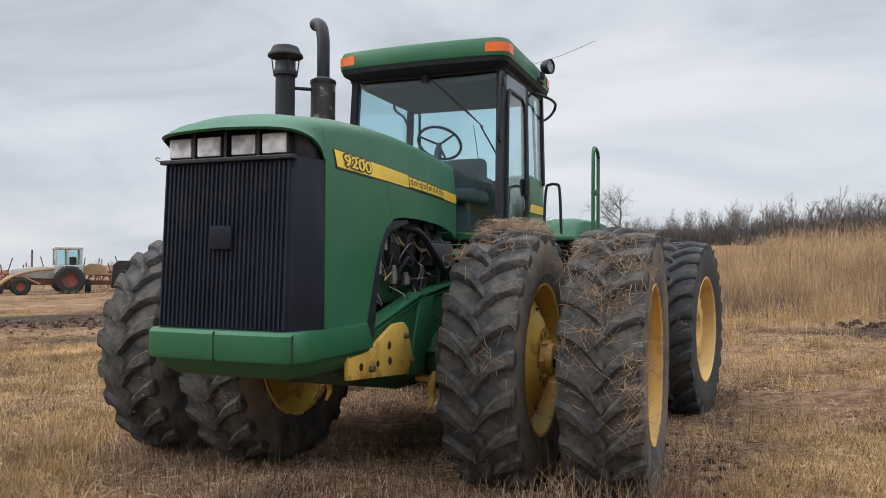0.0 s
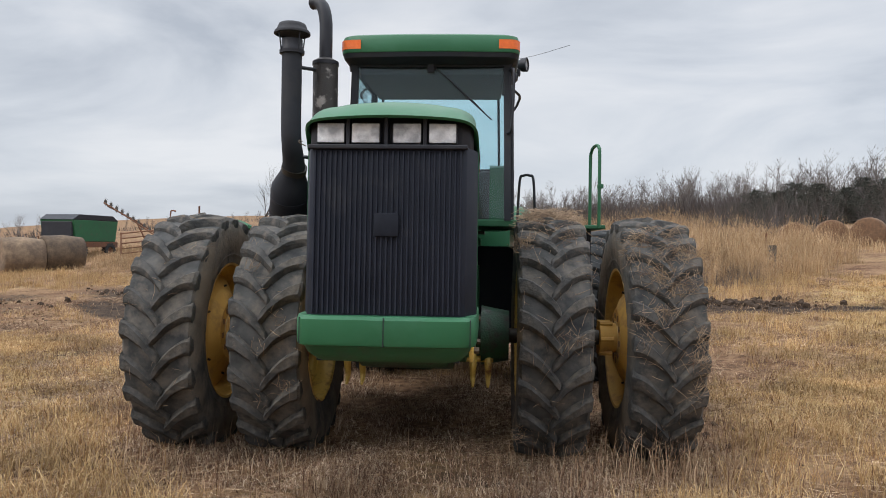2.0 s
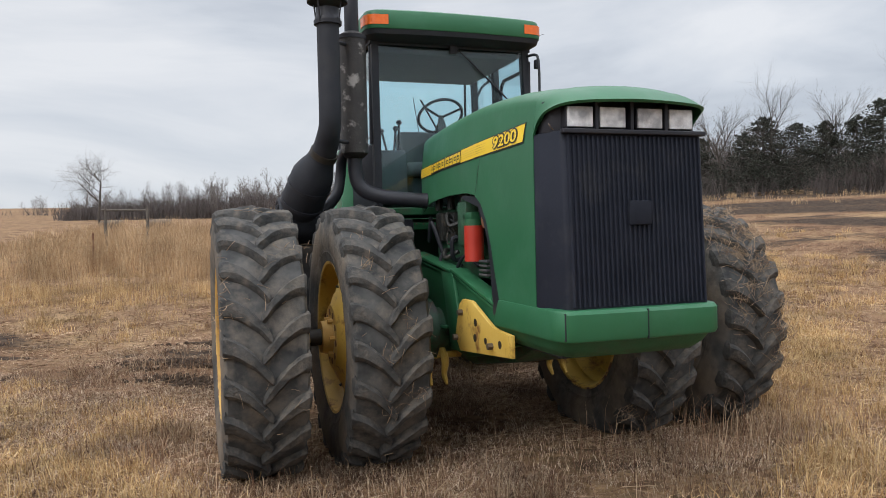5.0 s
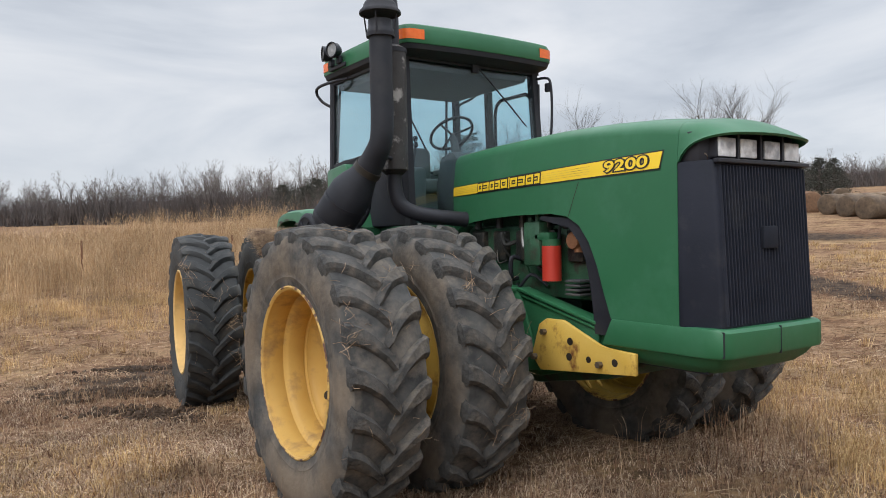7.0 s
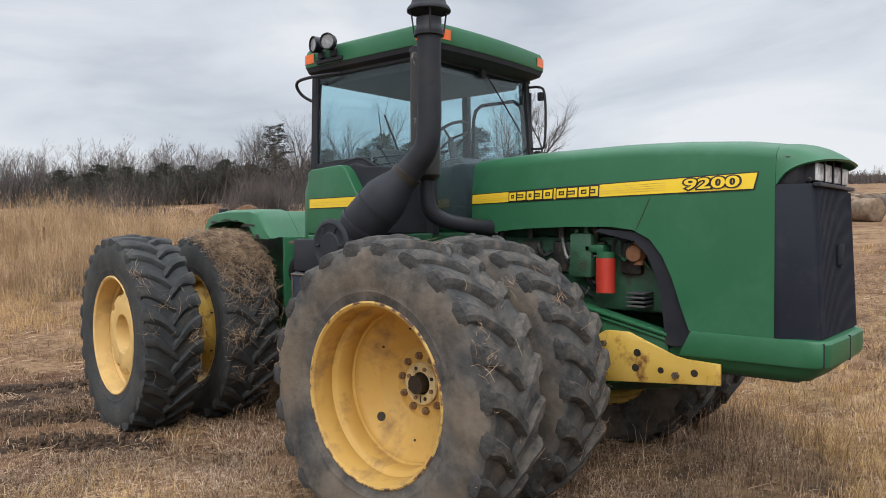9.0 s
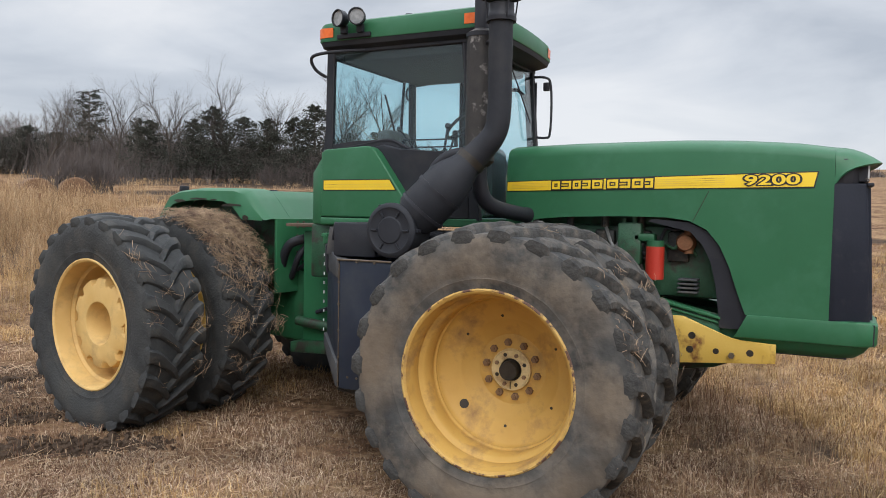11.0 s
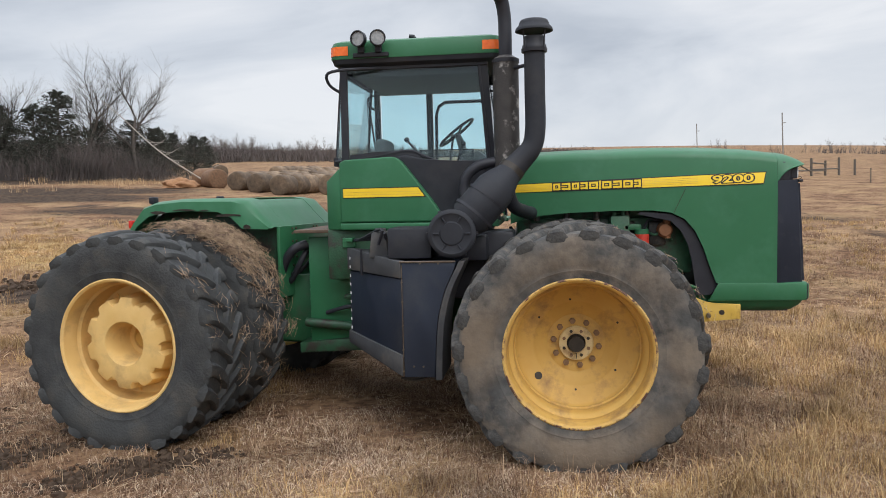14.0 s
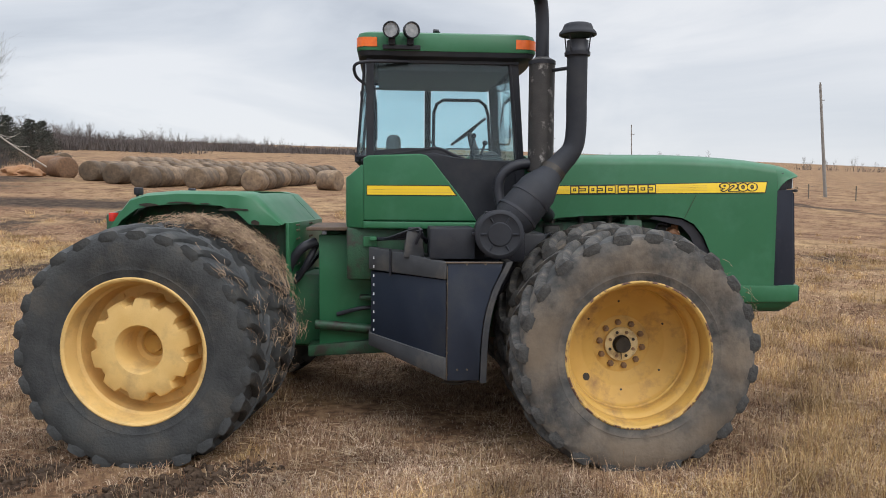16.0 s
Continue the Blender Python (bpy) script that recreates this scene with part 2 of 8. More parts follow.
GRILLE_BLACK = mat("grille_black", [(0.010, 0.013, 0.022), (0.018, 0.021, 0.033)], scale=5.0, rough=0.62, bump=0.05, second=(0.036, 0.038, 0.044), second_scale=4.0, second_range=(0.55, 0.80), spec=0.25)
PLASTIC = mat("black_plastic", [(0.016, 0.018, 0.024), (0.028, 0.030, 0.037)], scale=10.0, rough=0.65, bump=0.12, bscale=120, second=(0.036, 0.035, 0.036), second_scale=2.5, second_range=(0.5, 0.8), spec=0.3)
GREY_PLASTIC = mat("grey_plastic", [(0.042, 0.044, 0.049), (0.066, 0.068, 0.073)], scale=8.0, rough=0.65, bump=0.1, second=(0.095, 0.088, 0.08), second_scale=2.0, spec=0.3)
NAVY = mat("navy_tank_plastic", [(0.013, 0.019, 0.034), (0.020, 0.027, 0.044)], scale=4.0, rough=0.55, bump=0.05, second=(0.034, 0.038, 0.046), second_scale=2.5, second_range=(0.52, 0.8), spec=0.35)
STEEL = mat("burnt_muffler_steel", [(0.030, 0.028, 0.028), (0.060, 0.055, 0.052)], scale=9.0, rough=0.55, metal=0.3, bump=0.2, second=(0.33, 0.31, 0.29), second_scale=6.5, second_range=(0.56, 0.66))
BOLT = mat("dull_bolt_steel", [(0.10, 0.075, 0.05), (0.16, 0.13, 0.10)], scale=20.0, rough=0.5, metal=0.5, bump=0.1)
DARK_BOLT = mat("dark_oily_bolt", [(0.02, 0.017, 0.014), (0.05, 0.04, 0.03)], scale=20.0, rough=0.5, metal=0.3, bump=0.1)
ENGINE = mat("oily_engine_metal", [(0.012, 0.013, 0.013), (0.045, 0.045, 0.042)], scale=14.0, rough=0.45, metal=0.2, bump=0.3, second=(0.08, 0.065, 0.05), second_scale=9.0, second_range=(0.5, 0.6))
ALLOY = mat("dull_alloy", [(0.18, 0.18, 0.175), (0.32, 0.32, 0.31)], scale=12.0, rough=0.45, metal=0.6, bump=0.1)
RED = mat("red_filter_paint", [(0.42, 0.03, 0.018), (0.5, 0.045, 0.025)], scale=6.0, rough=0.4, bump=0.03)
AMBER = mat("amber_lens", [(0.75, 0.13, 0.02), (0.85, 0.18, 0.03)], scale=30.0, rough=0.2, bump=0.15, bscale=200)
RED_LENS = mat("red_lens", [(0.5, 0.02, 0.015), (0.6, 0.03, 0.02)], scale=30.0, rough=0.2, bump=0.1, bscale=200)
WORK_GLASS = mat("work_lamp_glass", [(0.16, 0.17, 0.18), (0.40, 0.41, 0.42)], scale=18.0, rough=0.12, bump=0.2, bscale=120)
LAMP_GLASS = mat("headlamp_glass", [(0.36, 0.37, 0.39), (0.84, 0.85, 0.86)], scale=14.0, rough=0.16, bump=0.25, bscale=110, metal=0.0, spread=0.15)
DECAL_YELLOW = mat("decal_yellow", [(0.80, 0.54, 0.02), (0.84, 0.58, 0.03)], scale=5.0, rough=0.4, bump=0.0)
DECAL_BLACK = mat("decal_black", [(0.010, 0.010, 0.010), (0.014, 0.014, 0.014)], scale=5.0, rough=0.4, bump=0.0)
INTERIOR = mat("cab_lining", [(0.075, 0.078, 0.083), (0.11, 0.112, 0.118)], scale=12.0, rough=0.8, bump=0.1)
SEAT = mat("seat_cloth", [(0.10, 0.105, 0.108), (0.15, 0.153, 0.153)], scale=60.0, rough=0.9, bump=0.2)
GLASS = glass_mat("tinted_cab_glass", (0.845, 0.945, 0.965))
GLASS_DARK = glass_mat("dusty_dark_glass", (0.30, 0.35, 0.38), rough=0.08)
STRAW = mat("straw", [(0.20, 0.12, 0.055), (0.42, 0.28, 0.13)], scale=9.0, rough=0.85, bump=0.0)
CHAFF = mat("loose_straw", [(0.13, 0.078, 0.050), (0.46, 0.335, 0.215)], scale=16.0, rough=0.9, bump=0.0, second=(0.10, 0.060, 0.042), second_scale=9.0, second_range=(0.5, 0.65), spread=0.2)
BADGE = mat("faded_badge_plate", [(0.012, 0.014, 0.021), (0.020, 0.023, 0.032)], scale=20.0, rough=0.75, bump=0.05, spec=0.15)
RIM_CHIPPED = mat("chipped_rim_paint", [(0.50, 0.30, 0.075), (0.62, 0.42, 0.14)], scale=14.0, rough=0.7, bump=0.2, second=(0.11, 0.055, 0.040), second_scale=10.0, second_range=(0.47, 0.55))
RUSTY_NUT = mat("rusty_nut", [(0.15, 0.085, 0.045), (0.26, 0.16, 0.09)], scale=20.0, rough=0.7, bump=0.1)
HUB_PALE = mat("pale_worn_hub", [(0.58, 0.43, 0.19), (0.68, 0.54, 0.30)], scale=12.0, rough=0.6, bump=0.1, second=(0.30, 0.19, 0.09), second_scale=9.0, second_range=(0.5, 0.7))


def sidewall_dust(m, colour, amount):
    """Dried dust clinging to a tyre's flanks, away from the tread."""
    nt = m.node_tree
    b = nt.nodes["Principled BSDF"]
    link = b.inputs["Base Color"].links[0]
    tc = nt.nodes.new("ShaderNodeTexCoord")
    n = nt.nodes.new("ShaderNodeTexNoise")
    n.inputs["Scale"].default_value, n.inputs["Detail"].default_value = 1.6, 7.0
    nt.links.new(tc.outputs["Object"], n.inputs["Vector"])
    xyz = nt.nodes.new("ShaderNodeSeparateXYZ")
    nt.links.new(tc.outputs["Object"], xyz.inputs[0])
    ab = nt.nodes.new("ShaderNodeMath")
    ab.operation = "ABSOLUTE"
    nt.links.new(xyz.outputs["X"], ab.inputs[0])
    mr = nt.nodes.new("ShaderNodeMapRange")
    mr.inputs["From Min"].default_value, mr.inputs["From Max"].default_value = 0.235, 0.262
    mr.inputs["To Max"].default_value = amount
    nt.links.new(ab.outputs["Value"], mr.inputs["Value"])
    nr = nt.nodes.new("ShaderNodeMapRange")
    nr.inputs["From Min"].default_value, nr.inputs["From Max"].default_value = 0.36, 0.60
    nt.links.new(n.outputs["Fac"], nr.inputs["Value"])
    mul = nt.nodes.new("ShaderNodeMath")
    mul.operation = "MULTIPLY"
    nt.links.new(mr.outputs["Result"], mul.inputs[0])
    nt.links.new(nr.outputs["Result"], mul.inputs[1])
    mix = nt.nodes.new("ShaderNodeMixRGB")
    mix.inputs["Color2"].default_value = (*colour, 1)
    nt.links.new(mul.outputs["Value"], mix.inputs["Fac"])
    nt.links.new(link.from_socket, mix.inputs["Color1"])
    nt.links.new(mix.outputs["Color"], b.inputs["Base Color"])


sidewall_dust(RUBBER, (0.185, 0.142, 0.102), 0.78)
sidewall_dust(RUBBER_REAR, (0.060, 0.063, 0.062), 0.5)

# ---- ground ----
SLOPE = [(-180, 0.3), (-90, 0.5), (-45, 1.4), (-33, 2.0), (-14, 3.2), (5, 3.5), (17, 3.6), (26, 3.7), (36, 4.2), (50, 4.1), (60, 3.5), (68, 3.0), (76, 2.6), (90, 2.3), (106, 2.2), (112, 2.2), (120, 1.2), (127, 0.6), (140, -0.8), (165, -0.4), (180, 0.3)]


def ground_z(x, y):
    """Height of the field: level round the machine, then a slow rise that differs with the direction."""
    r = math.hypot(x, y - 1.5)
    az = math.degrees(math.atan2(y - 1.5, x))
    s = 0.0
    for d, k in ((-8, 0.2), (-4, 0.2), (0, 0.2), (4, 0.2), (8, 0.2)):
        a = az + d
        a = a - 360 if a > 180 else a + 360 if a < -180 else a
        s += k * lerp_table(a, SLOPE)
    ramp = max(0.0, r - 3.0)
    ramp = ramp * ramp / (ramp + 1.5)
    near = 1.0 if r > 7 else r / 7
    bumps = noise.noise((x * 0.55, y * 0.55, 0.0)) * 0.035 + noise.noise((x * 0.13, y * 0.13, 5.0)) * 0.10 * min(1.0, max(0.0, r - 5) / 10)
    return math.tan(radians(s)) * ramp + bumps * near


def field_mat():
    m = bpy.data.materials.new("dry_grass_field")
    m.use_nodes = True
    nt = m.node_tree
    b = nt.nodes["Principled BSDF"]
    b.inputs["Roughness"].default_value = 0.95
    b.inputs["Specular IOR Level"].default_value = 0.1
    tc = nt.nodes.new("ShaderNodeTexCoord")

    def noise_ramp(scale, detail, stops, stretch=(1, 1, 1)):
        mp = nt.nodes.new("ShaderNodeMapping")
        mp.inputs["Scale"].default_value = stretch
        nt.links.new(tc.outputs["Object"], mp.inputs["Vector"])
        n = nt.nodes.new("ShaderNodeTexNoise")
        n.inputs["Scale"].default_value, n.inputs["Detail"].default_value, n.inputs["Roughness"].default_value = scale, detail, 0.68
        nt.links.new(mp.outputs["Vector"], n.inputs["Vector"])
        r = nt.nodes.new("ShaderNodeValToRGB")
        els = r.color_ramp.elements
        for i, (p, c) in enumerate(stops):
            e = els[i] if i < 2 else els.new(p)
            e.position, e.color = p, (*c, 1)
        nt.links.new(n.outputs["Fac"], r.inputs["Fac"])
        return r.outputs["Color"], n.outputs["Fac"]

    fine, fine_f = noise_ramp(9.0, 12, [(0.37, (0.046, 0.030, 0.020)), (0.65, (0.44, 0.302, 0.178)), (0.50, (0.215, 0.134, 0.080))])
    patch, _ = noise_ramp(0.35, 8, [(0.38, (0.145, 0.078, 0.052)), (0.64, (0.405, 0.290, 0.155)), (0.5, (0.245, 0.153, 0.092))])
    mix = nt.nodes.new("ShaderNodeMixRGB")
    mix.blend_type = "MIX"
    mix.inputs["Fac"].default_value = 0.45
    nt.links.new(fine, mix.inputs["Color1"])
    nt.links.new(patch, mix.inputs["Color2"])
    mid, mid_f = noise_ramp(1.1, 6, [(0.36, (0.52, 0.44, 0.40)), (0.64, (1.35, 1.32, 1.25)), (0.5, (0.98, 0.95, 0.92))])
    mud, _ = noise_ramp(0.16, 7, [(0.58, (0, 0, 0)), (0.66, (1, 1, 1))], (0.55, 1.6, 1))
    soil = nt.nodes.new("ShaderNodeMixRGB")
    at = nt.nodes.new("ShaderNodeAttribute")
    at.attribute_name = "mud"
    edge = nt.nodes.new("ShaderNodeMath")
    edge.operation = "MULTIPLY_ADD"
    edge.inputs[1].default_value = 0.55
    nt.links.new(at.outputs["Fac"], edge.inputs[0])
    ragged = nt.nodes.new("ShaderNodeMath")
    ragged.operation = "MULTIPLY_ADD"
    ragged.inputs[1].default_value = 0.9
    nt.links.new(mid_f, ragged.inputs[0])
    nt.links.new(fine_f, ragged.inputs[2])
    nt.links.new(ragged.outputs["Value"], edge.inputs[2])
    em = nt.nodes.new("ShaderNodeMapRange")
    em.inputs["From Min"].default_value, em.inputs["From Max"].default_value = 1.05, 1.24
    nt.links.new(edge.outputs["Value"], em.inputs["Value"])
    mx = nt.nodes.new("ShaderNodeMath")
    mx.operation = "MAXIMUM"
    nt.links.new(mud, mx.inputs[0])
    nt.links.new(em.outputs["Result"], mx.inputs[1])
    nt.links.new(mx.outputs["Value"], soil.inputs["Fac"])
    tone = nt.nodes.new("ShaderNodeMixRGB")
    tone.blend_type = "MULTIPLY"
    tone.inputs["Fac"].default_value = 1.0
    nt.links.new(mix.outputs["Color"], tone.inputs["Color1"])
    nt.links.new(mid, tone.inputs["Color2"])
    # yellow drifts with ragged edges
    yellow, _ = noise_ramp(12.0, 10, [(0.36, (0.20, 0.130, 0.055)), (0.64, (0.52, 0.375, 0.180)), (0.5, (0.37, 0.255, 0.115))])
    da = nt.nodes.new("ShaderNodeAttribute")
    da.attribute_name = "drift"
    dm = nt.nodes.new("ShaderNodeMath")
    dm.operation = "MULTIPLY_ADD"
    dm.inputs[1].default_value = 0.45
    nt.links.new(da.outputs["Fac"], dm.inputs[0])
    nt.links.new(mid_f, dm.inputs[2])
    dr = nt.nodes.new("ShaderNodeMapRange")
    dr.inputs["From Min"].default_value, dr.inputs["From Max"].default_value = 0.60, 0.80
    nt.links.new(dm.outputs["Value"], dr.inputs["Value"])
    gilt = nt.nodes.new("ShaderNodeMixRGB")
    nt.links.new(dr.outputs["Result"], gilt.inputs["Fac"])
    nt.links.new(tone.outputs["Color"], gilt.inputs["Color1"])
    nt.links.new(yellow, gilt.inputs["Color2"])
    nt.links.new(gilt.outputs["Color"], soil.inputs["Color1"])
    dark, _ = noise_ramp(3.0, 10, [(0.36, (0.020, 0.014, 0.011)), (0.68, (0.105, 0.072, 0.050))])
    nt.links.new(dark, soil.inputs["Color2"])
    nt.links.new(soil.outputs["Color"], b.inputs["Base Color"])
    bp = nt.nodes.new("ShaderNodeBump")
    bp.inputs["Strength"].default_value, bp.inputs["Distance"].default_value = 0.8, 0.08
    nt.links.new(fine_f, bp.inputs["Height"])
    nt.links.new(bp.outputs["Normal"], b.inputs["Normal"])
    return m


FIELD = field_mat()
# bare muddy places: x, y, half length, half width, turn in degrees
MUD = [(-2.35, 4.75, 0.9, 0.36, -25), (-2.3, 3.5, 0.7, 0.32, -55), (-1.6, 6.0, 1.1, 0.35, -20), (6.5, 9.5, 5.0, 0.7, -18), (13, 6, 6, 1.0, 60), (5.9, 10.5, 1.9, 0.75, -25), (24, 38.5, 5, 1.6, -30), (41, 43, 15, 8, -49), (27, 26, 10, 3.0, -45), (33, 30, 13, 5, -48), (24, 15.5, 8, 3.2, -60), (24, -6, 8, 1.6, 75), (-8.9, 13.6, 5.4, 0.42, -48), (-7.0, 9.7, 3.2, 0.34, -46), (-4.8, 6.5, 0.7, 0.22, -20)]

# scuffed ground with grass left between the sods
SCUFFED = [(-2.0, 5.6, 2.2, 1.15, 20), (-4.6, 4.6, 2.0, 0.5, 30), (-8.9, 13.6, 6.5, 1.3, -48), (-7.2, 10.0, 5.0, 1.0, -46), (-14.0, 9.6, 5.5, 2.4, 35), (-16, 11.5, 6.0, 3.2, 45), (-9.5, 6.6, 3.0, 1.4, 45), (-40, 33, 9, 4, 35)]


SOLID = {row[3] for row in MUD}


def mud_at(x, y):
    best = 0.0
    for cx, cy, a, b, turn in MUD + SCUFFED:
        c, s = math.cos(radians(turn)), math.sin(radians(turn))
        dx, dy = x - cx, y - cy
        u, v = (dx * c + dy * s) / a, (-dx * s + dy * c) / b
        best = max(best, (1.0 - (u * u + v * v)) * (1.0 if abs(b) in SOLID else 0.5))
    return best


# drifts of yellow grass: x, y, half length, half width, turn in degrees
DRIFTS = [(-5.2, 2.4, 4.2, 2.0, 119), (-8.4, 5.2, 3.0, 1.8, 130), (9.6, 10.2, 7.0, 2.6, 60), (4.8, 2.4, 2.6, 1.3, 45)]


def drift_at(x, y):
    best = 0.0
    for cx, cy, a, b, turn in DRIFTS:
        c, s = math.cos(radians(turn)), math.sin(radians(turn))
        dx, dy = x - cx, y - cy
        u, v = (dx * c + dy * s) / a, (-dx * s + dy * c) / b
        best = max(best, 1.0 - (u * u + v * v))
    return best


def make_ground():
    radii = [0.0] + [0.5 * i for i in range(1, 41)] + [20 * 1.06 ** i for i in range(1, 81)]
    spokes = 360
    verts, faces = [(0, 1.5, ground_z(0, 1.5))], []
    for r in radii[1:]:
        for k in range(spokes):
            a = 2 * math.pi * k / spokes
            x, y = r * math.cos(a), 1.5 + r * math.sin(a)
            verts.append((x, y, ground_z(x, y)))
    for k in range(spokes):
        faces.append((0, 1 + k, 1 + (k + 1) % spokes))
    for i in range(len(radii) - 2):
        o = 1 + i * spokes
        for k in range(spokes):
            j = (k + 1) % spokes
            faces.append((o + k, o + spokes + k, o + spokes + j, o + j))
    ob = raw("ground", verts, faces, FIELD, smooth=True)
    wet = ob.data.attributes.new("mud", "FLOAT", "POINT")
    wet.data.foreach_set("value", [mud_at(v[0], v[1]) for v in verts])
    dry = ob.data.attributes.new("drift", "FLOAT", "POINT")
    dry.data.foreach_set("value", [drift_at(v[0], v[1]) for v in verts])
    tagged(ob, "field of dry tan grass with muddy patches", "ground", kind="structure")


make_ground()

# ---- the big articulated tractor ----
tractor = thing("tractor", "large green articulated tractor with dual yellow wheels, parked on dry grass", "tractor")
BEND = radians(-8.0)   # the rear half is steered about the hitch
HITCH = Vector((0.0, 1.755, 0.0))
REAR = Matrix.Translation(HITCH) @ Matrix.Rotation(BEND, 4, "Z") @ Matrix.Translation(-HITCH)
AXLE_Z, BASE = 0.878, 3.51


def finish(bm, name, material, seed, rough):
    for v in bm.verts:
        v.co += rough * noise.noise_vector(v.co * 11.0 + Vector((seed, 0, 0)))
    bmesh.ops.recalc_face_normals(bm, faces=bm.faces[:])
    me = bpy.data.meshes.new(name)
    for f in bm.faces:
        f.smooth = True
    for e in bm.edges:
        e.smooth = len(e.link_faces) == 2 and e.calc_face_angle(0.0) < radians(33)
    bm.to_mesh(me)
    bm.free()
    me.materials.append(material)
    return me


def tyre_meshes(height, material, dphi, seed, tread):
    """The carcass, and three worn tread bars for each side."""
    prof = [(0.548, -0.215), (0.556, -0.236), (0.60, -0.243), (0.625, -0.252), (0.632, -0.250), (0.66, -0.258), (0.735, -0.268), (0.80, -0.266), (0.862, -0.257), (0.890, -0.235), (0.899, -0.14), (0.903, 0.0)]
    prof = prof + [(r, -h) for r, h in reversed(prof[:-1])]
    carcass = finish(lathe(B(), prof, 84), "tyre", material, seed, 0.004)
    lugs = {}
    for side in (-1, 1):
        for kind in range(3):
            bm = B()

            def put(w, phi, r):
                return bm.verts.new((w, -r * math.sin(phi), r * math.cos(phi)))
            wear = 1.0 - 0.10 * kind
            rows = []
            for u in (0.0, 0.04, 0.12, 0.25, 0.4, 0.55, 0.7, 0.85, 0.96):
                w = -0.035 + 0.287 * u
                ph = -dphi * (1 - (1 - u) ** 1.7)
                rc = 0.897 - 0.030 * (w / 0.26) ** 2
                h = height * wear * (0.55 if u == 0 else 0.88 if u == 0.04 else 1.0)
                top, base = 0.032 + 0.022 * u ** 1.5, 0.055 + 0.036 * u ** 1.5
                if u < 0.05:
                    top, base = top * (0.55 + 8 * u), base * (0.6 + 8 * u)
                # the face that bites is steep, the other slopes
                rows.append([put(side * w, ph + base * 1.12, rc - 0.014), put(side * w, ph + top * 1.45, rc + 0.62 * h), put(side * w, ph + top * 0.85, rc + h * 0.96), put(side * w, ph - top * 0.75, rc + h), put(side * w, ph - top * 1.05, rc + 0.80 * h), put(side * w, ph - base * 0.86, rc - 0.014)])
            ph = -dphi
            for w, r0, r1, top, base in ((0.2615, 0.870, 0.917, 0.056, 0.092), (0.2640, 0.846, 0.888, 0.058, 0.090), (0.2640, 0.822, 0.852, 0.052, 0.080)):
                rows.append([put(side * 0.250, ph + base * 1.1, r0), put(side * (w - 0.006), ph + top * 1.3, r1 - 0.006), put(side * w, ph + top * 0.8, r1), put(side * w, ph - top * 0.8, r1), put(side * (w - 0.006), ph - top * 1.1, r1 - 0.006), put(side * 0.250, ph - base, r0)])
            for p, q in zip(rows[:-1], rows[1:]):
                for k in range(5):
                    bm.faces.new((p[k], q[k], q[k + 1], p[k + 1]))
            bm.faces.new(rows[0])
            bm.faces.new(list(reversed(rows[-1])))
            lugs[side, kind] = finish(bm, "lug", tread, seed + kind, 0.010)
    return carcass, lugs


TREAD = mat("muddy_tread_rubber", [(0.031, 0.032, 0.033), (0.088, 0.085, 0.081)], scale=9.0, rough=0.9, bump=0.6, bscale=34, second=(0.170, 0.145, 0.118), second_scale=5.0, second_range=(0.47, 0.70), spec=0.2, spread=0.2)
TYRE_FRONT = tyre_meshes(0.068, RUBBER, 0.255, 3, TREAD), 23
TYRE_REAR = tyre_meshes(0.058, RUBBER_REAR, 0.25, 5, RUBBER_REAR), 26


def rim(kind, s):
    """A wheel rim about the x axis; s is the outward sign. kind: deep (dished disc set inward) or cast (heavy cast centre)."""
    bm = B()
    lip = [(0.548, -0.212), (0.561, -0.222), (0.561, -0.236), (0.549, -0.242), (0.536, -0.232), (0.532, -0.205)]
    if kind == "deep":
        barrel = [(0.526, -0.185), (0.519, -0.105), (0.523, -0.098), (0.523, -0.090), (0.500, -0.070), (0.490, -0.055), (0.486, 0.050), (0.490, 0.058), (0.486, 0.066), (0.476, 0.070), (0.472, 0.095)]
        disc = [(0.455, 0.112), (0.40, 0.145), (0.345, 0.165), (0.330, 0.172), (0.322, 0.186), (0.25, 0.215), (0.23, 0.232), (0.0, 0.232)]
    else:
        barrel = [(0.524, -0.17), (0.516, -0.10), (0.520, -0.094), (0.514, -0.084), (0.500, -0.07), (0.496, 0.00), (0.490, 0.06), (0.475, 0.085)]
        disc = [(0.44, 0.09), (0.37, 0.09), (0.30, 0.16), (0.30, 0.20), (0.0, 0.20)]
    back = [(0.486, 0.13), (0.505, 0.15), (0.530, 0.19), (0.536, 0.232), (0.556, 0.238), (0.548, 0.210)]
    flip = Matrix.Diagonal((1 if s < 0 else -1, 1, 1, 1))
    lathe(bm, lip + barrel + disc, 64, flip)
    lathe(bm, [barrel[-1]] + back, 64, flip)
    return bm


